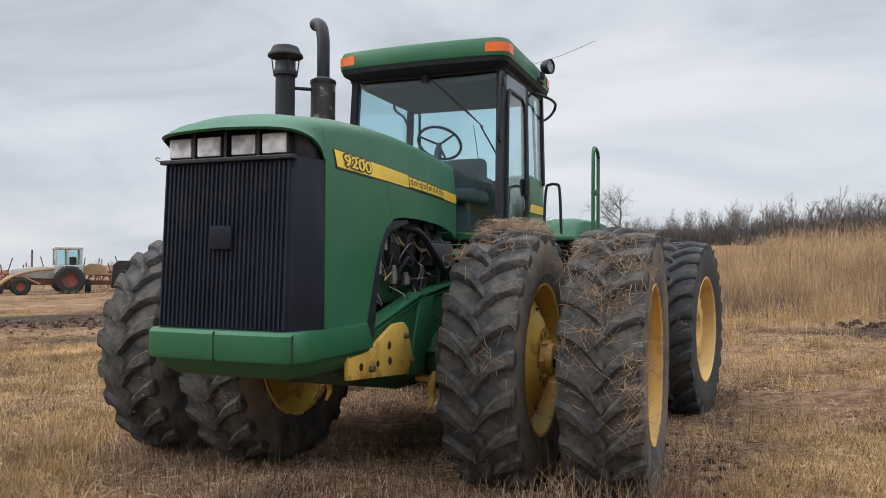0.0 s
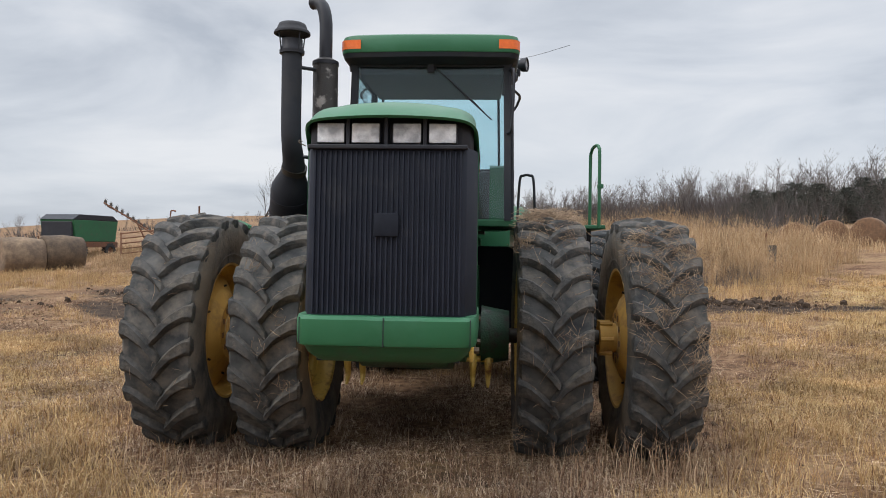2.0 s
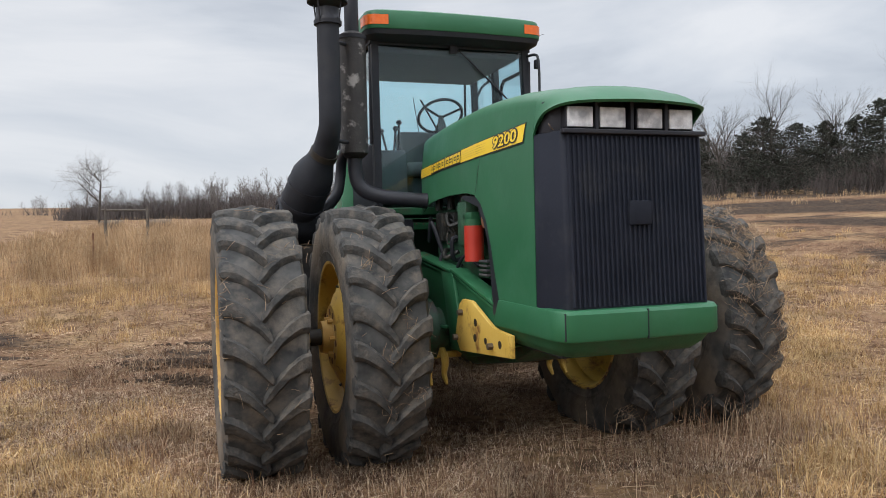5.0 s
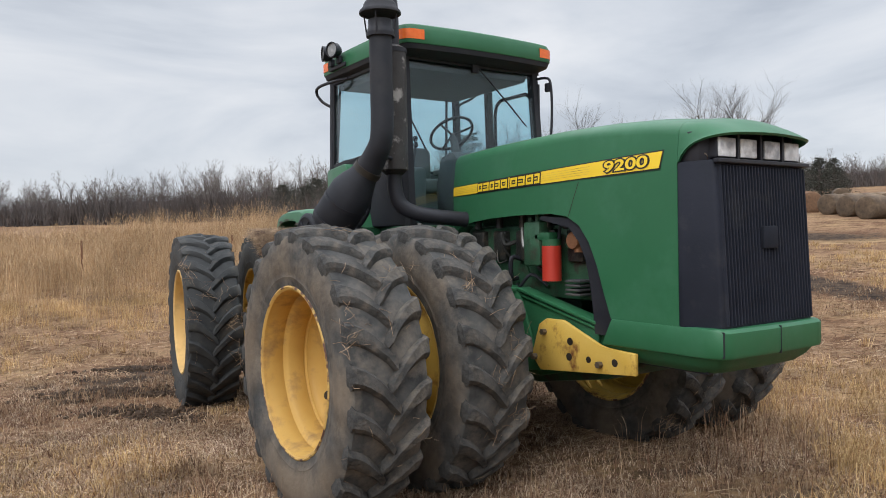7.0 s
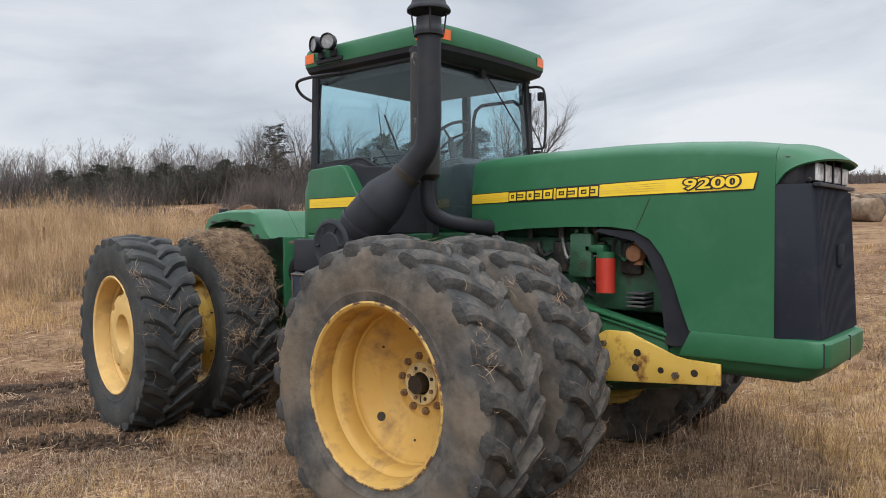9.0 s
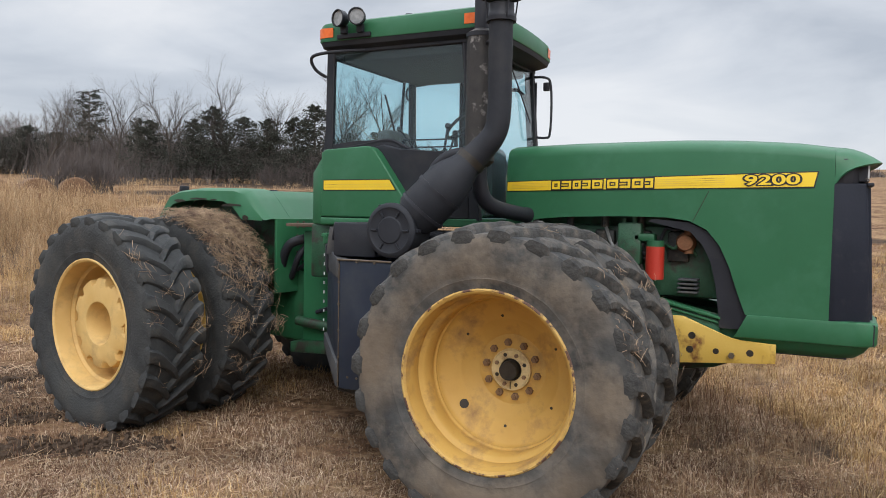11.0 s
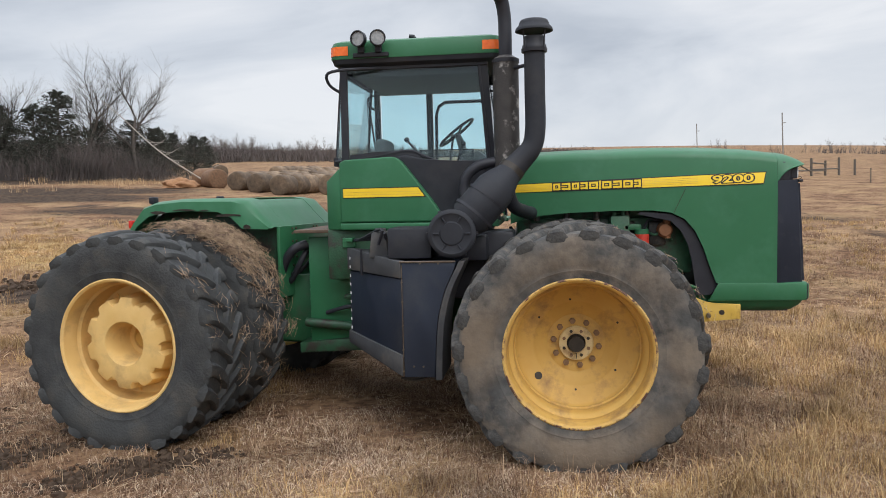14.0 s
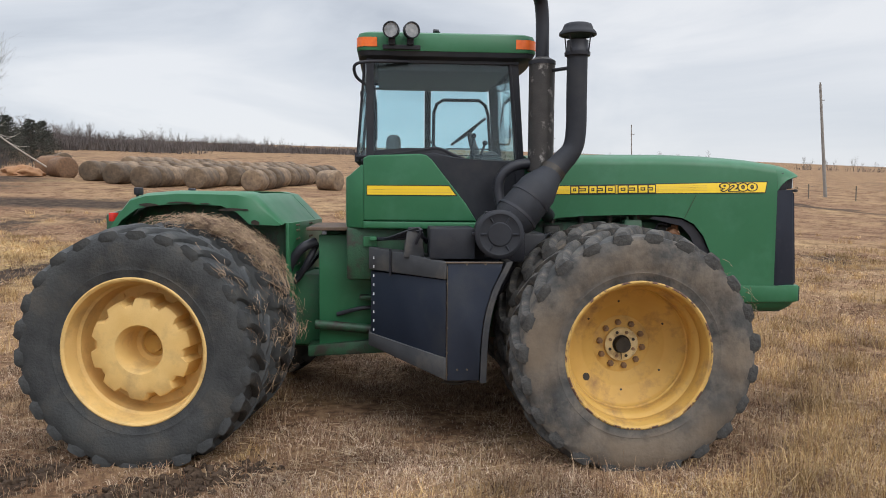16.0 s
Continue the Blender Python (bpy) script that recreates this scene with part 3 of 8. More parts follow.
def wheel(place, s, kind, tyre, inner, turn=0.0):
    """place: 4x4 of the wheel's centre; s: outward sign (-1 right, 1 left)."""
    o = -s if inner else s
    ob = part("wheel", rim("deep" if (kind == "front" or inner) else "cast", o), YELLOW_RUST if inner else YELLOW_CAST if kind == "rear" else YELLOW, tractor,
              "rust-stained dished inner wheel" if inner else "dished yellow steel wheel with worn paint" if kind == "front" else "yellow wheel with a heavy cast centre", smooth=40)
    ob.matrix_local = place
    bm = B()
    lathe(bm, [(0.543, -o * -0.236), (0.556, -o * -0.245), (0.566, -o * -0.240), (0.566, -o * -0.225), (0.55, -o * -0.225)], 64, None, True)
    part("rim_edge", bm, RIM_CHIPPED if kind == "front" else YELLOW_CAST, ob, "chipped rusty yellow rim edge" if kind == "front" else "", smooth=40)
    (carcass, lugs), count = tyre
    t = new("tyre", carcass)
    t.parent = tractor
    t.matrix_local = place @ Matrix.Rotation(turn, 4, "X")
    tagged(t, label="dusty black lugged tractor tyre" if kind == "front" else "dark lugged tractor tyre with straw in its tread")
    for side in (-1, 1):
        for i in range(count):
            lug = new("lug", lugs[side, (i * 7 + side) % 3])
            lug.parent = t
            lug.matrix_local = Matrix.Rotation(2 * math.pi * (i + (0.5 if side > 0 else 0.0)) / count, 4, "X")
    d = -o  # along +x of a right-hand wheel: inwards
    if kind == "front" or inner:
        # bolt circle, split wedge hub and the dark shaft end
        bm = B()
        ring = [(0.075, 0.205), (0.125, 0.205), (0.128, 0.212), (0.128, 0.235), (0.075, 0.235)]
        lathe(bm, [(r, d * h) for r, h in ring], 32, None, True)
        hub = part("hub", bm, HUB_PALE, ob, "pale split hub ring with bolt heads", smooth=35)
        for k in range(8):
            a = 2 * math.pi * (k + 0.5) / 8
            c = Vector((0, 0.102 * math.cos(a), 0.102 * math.sin(a)))
            bm = cyl(B(), c + Vector((d * 0.21, 0, 0)), c + Vector((d * (0.200 if k % 2 else 0.190), 0, 0)), 0.0135, segs=6)
            part("bolt", bm, DARK_BOLT if k % 2 else RUSTY_NUT, hub)
        bm = lathe(B(), [(0.127, d * 0.206), (0.131, d * 0.203), (0.136, d * 0.206), (0.136, d * 0.236), (0.127, d * 0.236)], 32, None, True)
        part("hub_edge", bm, HUB_PALE, hub, "worn pale edge", smooth=35)
        bm = B()
        cyl(bm, (d * 0.26, 0, 0), (d * 0.228, 0, 0), 0.074, segs=24)
        box(bm, (min(d * 0.200, d * 0.2042), -0.003, -0.124), (max(d * 0.200, d * 0.2042), 0.003, -0.078))
        part("shaft_end", bm, DARK_BOLT, ob, "dark recessed axle end", smooth=35)
        for k in range(10):
            a = 2 * math.pi * (k + 0.25) / 10
            bm = B()
            c = Vector((0, 0.178 * math.cos(a), 0.178 * math.sin(a)))
            cyl(bm, c + Vector((d * 0.236, 0, 0)), c + Vector((d * 0.206, 0, 0)), 0.026, 0.024, segs=6)
            cyl(bm, c + Vector((d * 0.21, 0, 0)), c + Vector((d * 0.194, 0, 0)), 0.013, segs=8)
            part("wheel_nut", bm, RUSTY_NUT, ob)
        # round hand hole and small bolt holes in the disc
        for a, rr, rad in ((-2.45, 0.39, 0.031), (0.5, 0.36, 0.009), (1.7, 0.36, 0.009), (2.5, 0.36, 0.009), (-0.6, 0.36, 0.009), (-1.6, 0.36, 0.009)):
            bm = B()
            c = Vector((0, -rr * math.cos(a), rr * math.sin(a)))
            out = (Vector((-d, 0, 0)) - 0.40 * c.normalized()).normalized()
            c = c + Vector((d * (0.148 if rr > 0.38 else 0.160), 0, 0))
            cyl(bm, c - out * 0.02, c + out * 0.004, rad, segs=18)
            part("disc_hole", bm, DARK_BOLT, ob, "dark hole in the wheel disc")
    else:
        # cast centre: a scalloped drum round a deep bore
        bm = B()
        n = 80
        def scallop(a, r):
            c = (a * 10 / (2 * math.pi)) % 1.0
            return r - (0.046 if c < 0.32 else 0.0)
        prof = [(0.092, 0.18, 0), (0.104, 0.142, 0), (0.112, 0.130, 0), (0.150, 0.126, 0), (0.164, 0.105, 0), (0.178, -0.128, 0), (0.190, -0.145, 0), (0.262, -0.148, 0), (0.372, -0.138, 1), (0.392, -0.122, 1), (0.402, 0.0, 1), (0.412, 0.11, 1)]
        rings = [[(d * h, (scallop(2 * math.pi * k / n, r) if q else r) * math.cos(2 * math.pi * k / n), (scallop(2 * math.pi * k / n, r) if q else r) * math.sin(2 * math.pi * k / n)) for k in range(n)] for r, h, q in prof]
        loft(bm, rings, closed=True)
        part("cast_centre", bm, YELLOW_CAST, ob, "scalloped cast wheel centre", smooth=35)
        bm = B()
        cyl(bm, (d * 0.22, 0, 0), (d * 0.15, 0, 0), 0.13, segs=28)
        cyl(bm, (d * 0.16, 0, 0), (d * 0.10, 0, 0), 0.07, segs=24)
        part("hub", bm, YELLOW, ob, "dusty yellow hub deep in the bore", smooth=35)
        for k in range(8):
            a = 2 * math.pi * (k + 0.5) / 8
            bm = B()
            c = Vector((0, 0.15 * math.cos(a), 0.15 * math.sin(a)))
            cyl(bm, c + Vector((d * 0.20, 0, 0)), c + Vector((d * 0.165, 0, 0)), 0.022, segs=6)
            part("wheel_nut", bm, DARK_BOLT, ob)
        for k in range(10):
            a = 2 * math.pi * (k + 0.65) / 10
            bm = B()
            c = Vector((0, 0.445 * math.cos(a), 0.445 * math.sin(a)))
            cyl(bm, c + Vector((d * 0.10, 0, 0)), c + Vector((d * 0.07, 0, 0)), 0.016, segs=6)
            part("clamp_bolt", bm, YELLOW_CAST, ob)
    return ob


for s in (-1, 1):
    for k, (cx, inner) in enumerate(((1.81, False), (1.03, True))):
        wheel(pose(s * cx, 0, AXLE_Z), s, "front", TYRE_FRONT, inner, 0.1 + 0.9 * k + 0.3 * s)
        wheel(REAR @ pose(s * cx, BASE, AXLE_Z), s, "rear", TYRE_REAR, inner, 0.5 + 0.7 * k + 0.2 * s)

# axles: housing, planetary ends and the long bar shafts that carry the duals
for name, y, m in (("front_axle", 0.0, Matrix()), ("rear_axle", BASE, REAR)):
    bm = B()
    cyl(bm, (-0.55, y, AXLE_Z), (0.55, y, AXLE_Z), 0.17, segs=24)
    lathe(bm, [(0, -0.26), (0.2, -0.24), (0.29, -0.1), (0.29, 0.1), (0.2, 0.24), (0, 0.26)], 28, Matrix.Translation((0, y, AXLE_Z)))
    for s in (-1, 1):
        cyl(bm, (s * 0.5, y, AXLE_Z), (s * 0.72, y, AXLE_Z), 0.24, 0.20, segs=28)
    bm.transform(m)
    ax = part(name, bm, GREEN_DIRTY_SHADED, tractor, "oily green axle housing", smooth=35)
    for s in (-1, 1):
        bm = B()
        cyl(bm, (s * 0.7, y, AXLE_Z), (s * 1.66, y, AXLE_Z), 0.06, segs=20)
        bm.transform(m)
        part("bar_shaft", bm, DARK_BOLT, ax, "bare steel bar shaft", smooth=35)
        for a, b2 in ((1.20, 1.34), (1.44, 1.58)):
            bm = B()
            cyl(bm, (s * a, y, AXLE_Z), (s * b2, y, AXLE_Z), 0.135, 0.115, segs=24)
            bm.transform(m)
            sleeve = part("hub_sleeve", bm, YELLOW, ax, "yellow hub sleeve on the shaft", smooth=35)
            for k in range(6):
                an = 2 * math.pi * k / 6
                c = Vector((0, y + 0.135 * math.cos(an), AXLE_Z + 0.135 * math.sin(an)))
                bm = cyl(B(), c + Vector((s * a, 0, 0)), c + Vector((s * (a + 0.1), 0, 0)), 0.02, segs=6)
                bm.transform(m)
                part("bolt", bm, YELLOW, sleeve)


# straw and dry weeds caught on the treads
MATTED, BITS = "matted dry straw lying on the tyre's tread", "bits of dry straw and weed caught in the tyre tread"
def straw_on_tyre(place, seed, n, around, spread, across, pile, length, label):
    """Loose stalks on a tread: around and spread in degrees from the top towards the front, across in metres."""
    rnd = random.Random(seed)
    verts, faces = [], []
    knots = [(rnd.gauss(around, spread), rnd.uniform(-across, across)) for _ in range(max(6, n // 34))]
    for i in range(n):
        a, w = rnd.gauss(around, spread), rnd.uniform(-across, across)
        if label == BITS and rnd.random() < 0.75:
            # most of the bits hang together in knots
            ka, kw = rnd.choice(knots)
            a, w = rnd.gauss(ka, 2.4), kw + rnd.gauss(0, 0.045)
        a, w = radians(a), max(-0.30, min(0.30, w))
        r = 0.905 + rnd.random() ** 1.5 * pile + (0.05 if rnd.random() < 0.5 else 0.0)
        p = Vector((w, -r * math.sin(a), r * math.cos(a)))
        out = Vector((0, -math.sin(a), math.cos(a)))
        along = Vector((0, -math.cos(a), -math.sin(a)))
        h = rnd.uniform(0, math.pi)
        d = (Vector((math.cos(h), 0, 0)) + along * math.sin(h) + out * rnd.gauss(0.0, 0.22)).normalized()
        ln, wd = rnd.uniform(0.3, 1.1) * length, rnd.uniform(0.0007, 0.0020)
        side = d.cross(out).normalized() * wd
        bend = out * rnd.uniform(-0.02, 0.012) + side * rnd.uniform(-6, 6)
        o = len(verts)
        for k, q in enumerate((p - d * ln / 2 + bend, p, p + d * ln / 2 + bend)):
            verts += [place @ (q - side), place @ (q + side), place @ (q + out * wd * 1.4)]
        for k in range(2):
            for j in range(3):
                faces.append((o + 3 * k + j, o + 3 * k + (j + 1) % 3, o + 3 * k + 3 + (j + 1) % 3, o + 3 * k + 3 + j))
    tagged(raw("loose_straw", verts, faces, CHAFF), label, "straw", kind="stuff")


straw_on_tyre(pose(1.03, 0, AXLE_Z), 1, 1100, -4, 9, 0.22, 0.075, 0.20, MATTED)
straw_on_tyre(pose(1.03, 0, AXLE_Z), 2, 260, 60, 30, 0.28, 0.05, 0.15, BITS)
straw_on_tyre(pose(1.81, 0, AXLE_Z), 3, 420, 46, 13, 0.26, 0.04, 0.13, BITS)
straw_on_tyre(pose(1.81, 0, AXLE_Z), 4, 420, 72, 24, 0.28, 0.05, 0.15, BITS)
straw_on_tyre(pose(-1.81, 0, AXLE_Z), 5, 70, 75, 25, 0.27, 0.03, 0.11, BITS)
straw_on_tyre(pose(-1.03, 0, AXLE_Z), 6, 90, 80, 22, 0.27, 0.03, 0.11, BITS)
straw_on_tyre(REAR @ pose(-1.03, BASE, AXLE_Z), 7, 4200, 26, 19, 0.27, 0.055, 0.17, MATTED)
straw_on_tyre(REAR @ pose(-1.03, BASE, AXLE_Z), 8, 300, 80, 18, 0.27, 0.05, 0.14, BITS)
straw_on_tyre(REAR @ pose(-1.81, BASE, AXLE_Z), 9, 120, 80, 25, 0.27, 0.04, 0.13, BITS)
straw_on_tyre(REAR @ pose(1.81, BASE, AXLE_Z), 10, 80, 60, 30, 0.27, 0.04, 0.13, BITS)

# ---- bonnet, grille, bumper ----
HOOD_W = [(-2.2, 0.47), (-1.85, 0.492), (-1.0, 0.478), (-0.2, 0.435), (0.55, 0.365)]
HOOD_TOP = [(-2.16, 2.300), (-2.05, 2.350), (-1.9, 2.395), (-1.6, 2.440), (-1.2, 2.468), (-0.8, 2.480), (0.0, 2.475), (0.55, 2.460)]
ARCH = [(-1.84, 1.20), (-1.345, 1.20), (-1.315, 1.215), (-1.26, 1.36), (-1.20, 1.54), (-1.13, 1.69), (-1.04, 1.80), (-0.92, 1.862), (-0.75, 1.885), (-0.4, 1.887), (0.0, 1.875), (0.25, 1.855), (0.42, 1.82), (0.55, 1.78)]


def hood_w(y):
    return lerp_table(y, HOOD_W)


def hood_side_x(y, z):
    """Half width of the bonnet's flank at height z: nearly upright, leaning in a little above the stripe."""
    return hood_w(y) - 0.03 * max(0.0, (z - 2.12) / 0.25)


def hood_row(y, zb, zt):
    pts = []
    w = hood_w(y)
    corner = zt - 0.12
    for k in range(8):
        z = zb + (corner - zb) * k / 7
        pts.append((hood_side_x(y, z), z))
    xs, zs = pts[-1]
    for k in range(1, 6):
        a = math.pi / 2 * k / 6
        pts.append((xs - 0.13 * (1 - math.cos(a)), zs + (zt - 0.028 - zs) * math.sin(a)))
    for k in range(0, 5):
        u = k / 4
        pts.append((pts[12][0] * (1 - u) if k else xs - 0.13, zt - 0.028 * (1 - u) ** 2))
    full = [(-x, y, z) for x, z in pts] + [(x, y, z) for x, z in reversed(pts[:-1])]
    return full


def hood_shell(y0, y1, n):
    ys = sorted(set([y0 + (y1 - y0) * i / n for i in range(n + 1)] + [a for a, _ in ARCH if y0 < a < y1]))
    bm = B()
    loft(bm, [hood_row(y, lerp_table(y, ARCH), lerp_table(y, HOOD_TOP)) for y in ys])
    return solid(bm, 0.012)


hood = part("hood", hood_shell(-1.84, 0.55, 22), GREEN, tractor, "faded green bonnet with flared cheeks", smooth=32)
for s in (-1, 1):
    # the joint of the nose: slanting from the stripe down to the engine opening
    bm = B()
    rows = []
    for k in range(9):
        u = k / 8
        y, z = -1.045 + 0.105 * u, 2.078 - 0.22 * u
        rows.append([(s * (hood_side_x(y, z) + 0.0014), y - 0.0028, z), (s * (hood_side_x(y, z) + 0.0014), y + 0.0028, z)])
    loft(bm, rows)
    part("seam", bm, DARK_BOLT, hood, "narrow dark joint of the nose")

# visor over the headlamps: the bonnet's crown drawn forward to a lip that turns down at the corners
LIP = smooth_path([(0.492, -1.850, 2.135), (0.491, -1.885, 2.190), (0.484, -1.945, 2.232), (0.462, -2.015, 2.256), (0.425, -2.072, 2.268), (0.36, -2.108, 2.276), (0.25, -2.126, 2.282), (0.12, -2.136, 2.286), (0.0, -2.140, 2.288)], 6)


def visor_shell():
    crown = hood_row(-1.842, 2.135, lerp_table(-1.842, HOOD_TOP))
    half = crown[:len(crown) // 2 + 1]
    n = len(half) - 1
    rows = []
    for f in (0.0, 0.2, 0.4, 0.6, 0.78, 0.92, 1.0):
        row = []
        for i, (hx, hy, hz) in enumerate(half):
            u = (i / n) ** 0.9 * (len(LIP) - 1)
            k = min(int(u), len(LIP) - 2)
            q = LIP[k].lerp(LIP[k + 1], u - k)
            lift = (1 - (1 - f) ** 1) ** 2.2
            x = -hx * (1 - f) + q.x * f
            y = hy * (1 - f) + q.y * f
            z = hz + (q.z - hz) * lift
            row.append((-x, y, z))
        rows.append(row + [(-x, y, z) for x, y, z in reversed(row[:-1])])
    last = rows[-1]
    rows.append([(x * 0.985, y + 0.012, z - 0.012) for x, y, z in last])
    return rows


bm = loft(B(), visor_shell())
solid(bm, 0.010)
part("visor", bm, GREEN, hood, "green visor lip over the headlamps", smooth=45)

# black grille body with upright ribs
bm = B()
prism(bm, [(-0.488, -1.80), (-0.488, -1.88), (-0.430, -2.075), (-0.40, -2.09), (0.40, -2.09), (0.430, -2.075), (0.488, -1.88), (0.488, -1.80)], "z", 1.205, 2.135, 0.012)
for v in bm.verts:
    v.co.y += 0.05 * (v.co.z - 1.2)
grille = part("grille", bm, GRILLE_BLACK, tractor, "dusty black ribbed front grille", smooth=25)
for i in range(29):
    x = -0.398 + 0.796 * i / 28
    bm = B()
    prism(bm, [(x - 0.0075, -2.086), (x - 0.004, -2.103), (x + 0.004, -2.103), (x + 0.0075, -2.086)], "z", 1.225, 2.105)
    for v in bm.verts:
        v.co.y += 0.05 * (v.co.z - 1.2)
    part("rib", bm, GRILLE_BLACK, grille)
bm = B()
box(bm, (-0.068, -2.098, 1.640), (0.068, -2.078, 1.768), 0.008)
part("badge_plate", bm, BADGE, grille, "square faded dark badge plate", smooth=30)
bm = B()
box(bm, (-0.436, -2.075, 2.115), (0.436, -2.035, 2.140), 0.006)
part("grille_rail", bm, BLACK, grille)

# headlamp bay
bm = B()
prism(bm, [(-0.462, -1.835), (-0.462, -1.90), (-0.445, -1.95), (-0.40, -1.985), (0.40, -1.985), (0.445, -1.95), (0.462, -1.90), (0.462, -1.835)], "z", 2.13, 2.30, 0.006)
bay = part("lamp_bay", bm, BLACK, tractor, "black headlamp recess", smooth=25)
for x0, x1 in ((-0.398, -0.238), (-0.207, -0.043), (0.020, 0.184), (0.216, 0.376)):
    bm = B()
    box(bm, (x0, -2.038, 2.146), (x1, -1.975, 2.264), 0.010)
    lamp = part("headlight", bm, BLACK, bay, "rectangular headlamp with a ribbed lens")
    bm = B()
    box(bm, (x0 + 0.006, -2.047, 2.152), (x1 - 0.006, -2.030, 2.258), 0.006)
    lens = part("lens", bm, LAMP_GLASS, lamp, "clear ribbed glass lens", smooth=30)
for x in (-0.222, -0.012, 0.200):
    bm = B()
    box(bm, (x - 0.010, -2.050, 2.137), (x + 0.010, -1.97, 2.29), 0.003)
    part("lamp_divider", bm, BLACK, bay)
bm = B()
tube(bm, smooth_path([(-0.46, -2.02, 2.135), (-0.49, -2.04, 2.15), (-0.495, -2.03, 2.165), (-0.48, -2.02, 2.160)], 4), 0.003, 6)
part("loose_wire", bm, BOLT, bay)

# wrap-round bumper and chin
def bumper_ring(z, out, yf):
    w, r = 0.496 + out, 0.10
    pts = [(-w, -1.25 - 0.5 * (z - 1.05), z), (-w, yf + r + 0.04, z)]
    for k in range(1, 6):
        a = math.pi / 2 * k / 6
        pts.append((-w + r * (1 - math.cos(a)) * 0.8, yf + (r + 0.04) * (1 - math.sin(a)), z))
    pts.append((-w + 0.10, yf, z))
    pts += [(0.0, yf - 0.012, z)]
    return pts + [(-x, y, zz) for x, y, zz in reversed(pts[:-1])]


bm = B()
loft(bm, [bumper_ring(z, o, f) for z, o, f in ((1.2165, -0.045, -2.05), (1.210, -0.004, -2.118), (1.192, 0.0, -2.137), (1.07, 0.0, -2.137), (1.052, -0.006, -2.128), (1.045, -0.03, -2.10))])
solid(bm, 0.012)
bumper = part("bumper", bm, GREEN, tractor, "green wrap-round front bumper with a centre seam", smooth=35)
bm = B()
box(bm, (-0.0025, -2.152, 1.05), (0.0025, -2.130, 1.205))
part("seam", bm, BLACK, bumper)
for s in (-1, 1):
    bm = B()
    box(bm, (s * 0.462 - 0.0025, -2.1145, 1.06), (s * 0.462 + 0.0025, -2.09, 1.20))
    part("seam", bm, BLACK, bumper)
bm = B()
loft(bm, [bumper_ring(z, o, f) for z, o, f in ((1.058, -0.020, -2.105), (1.00, -0.045, -2.065), (0.955, -0.085, -2.01), (0.945, -0.11, -1.96))])
solid(bm, 0.01)
part("chin_panel", bm, GREEN_OLD, bumper, "green panel under the bumper", smooth=30)
bm = B()
prism(bm, [(-0.40, -1.96), (0.40, -1.96), (0.40, -1.32), (-0.40, -1.32)], "z", 0.945, 0.965)
part("belly_plate", bm, BLACK, bumper, "black plate under the nose")

# side stripe decals: borders, yellow field, fine lines, model number
def stripe_z(y):
    return lerp_table(y, [(-1.73, 2.160), (0.54, 2.112)]), lerp_table(y, [(-1.73, 0.056), (0.54, 0.042)])


def stripe(bm, y0, y1, f0, f1, off, s, slant=0.0):
    """A strip on the bonnet's flank between the fractions f0 and f1 of the stripe's height."""
    n = 24
    rows = []
    for i in range(n + 1):
        y = y0 + (y1 - y0) * i / n
        mid, half = stripe_z(y)
        row = []
        for f in (f0, (f0 + f1) / 2, f1):
            z = mid + half * f
            yy = y + slant * f * (1 if i == 0 else 0)
            row.append((s * (hood_side_x(yy, z) + off), yy, z))
        rows.append(row)
    return loft(bm, rows)


def text_mesh(body, size, fat, extrude=0.0):
    cu = bpy.data.curves.new("digits", "FONT")
    cu.body, cu.size, cu.extrude, cu.align_x, cu.align_y = body, size, extrude, "CENTER", "CENTER"
    cu.offset = fat
    ob = bpy.data.objects.new("digits", cu)
    scene.collection.objects.link(ob)
    me = bpy.data.meshes.new_from_object(ob)
    bpy.data.objects.remove(ob)
    return me


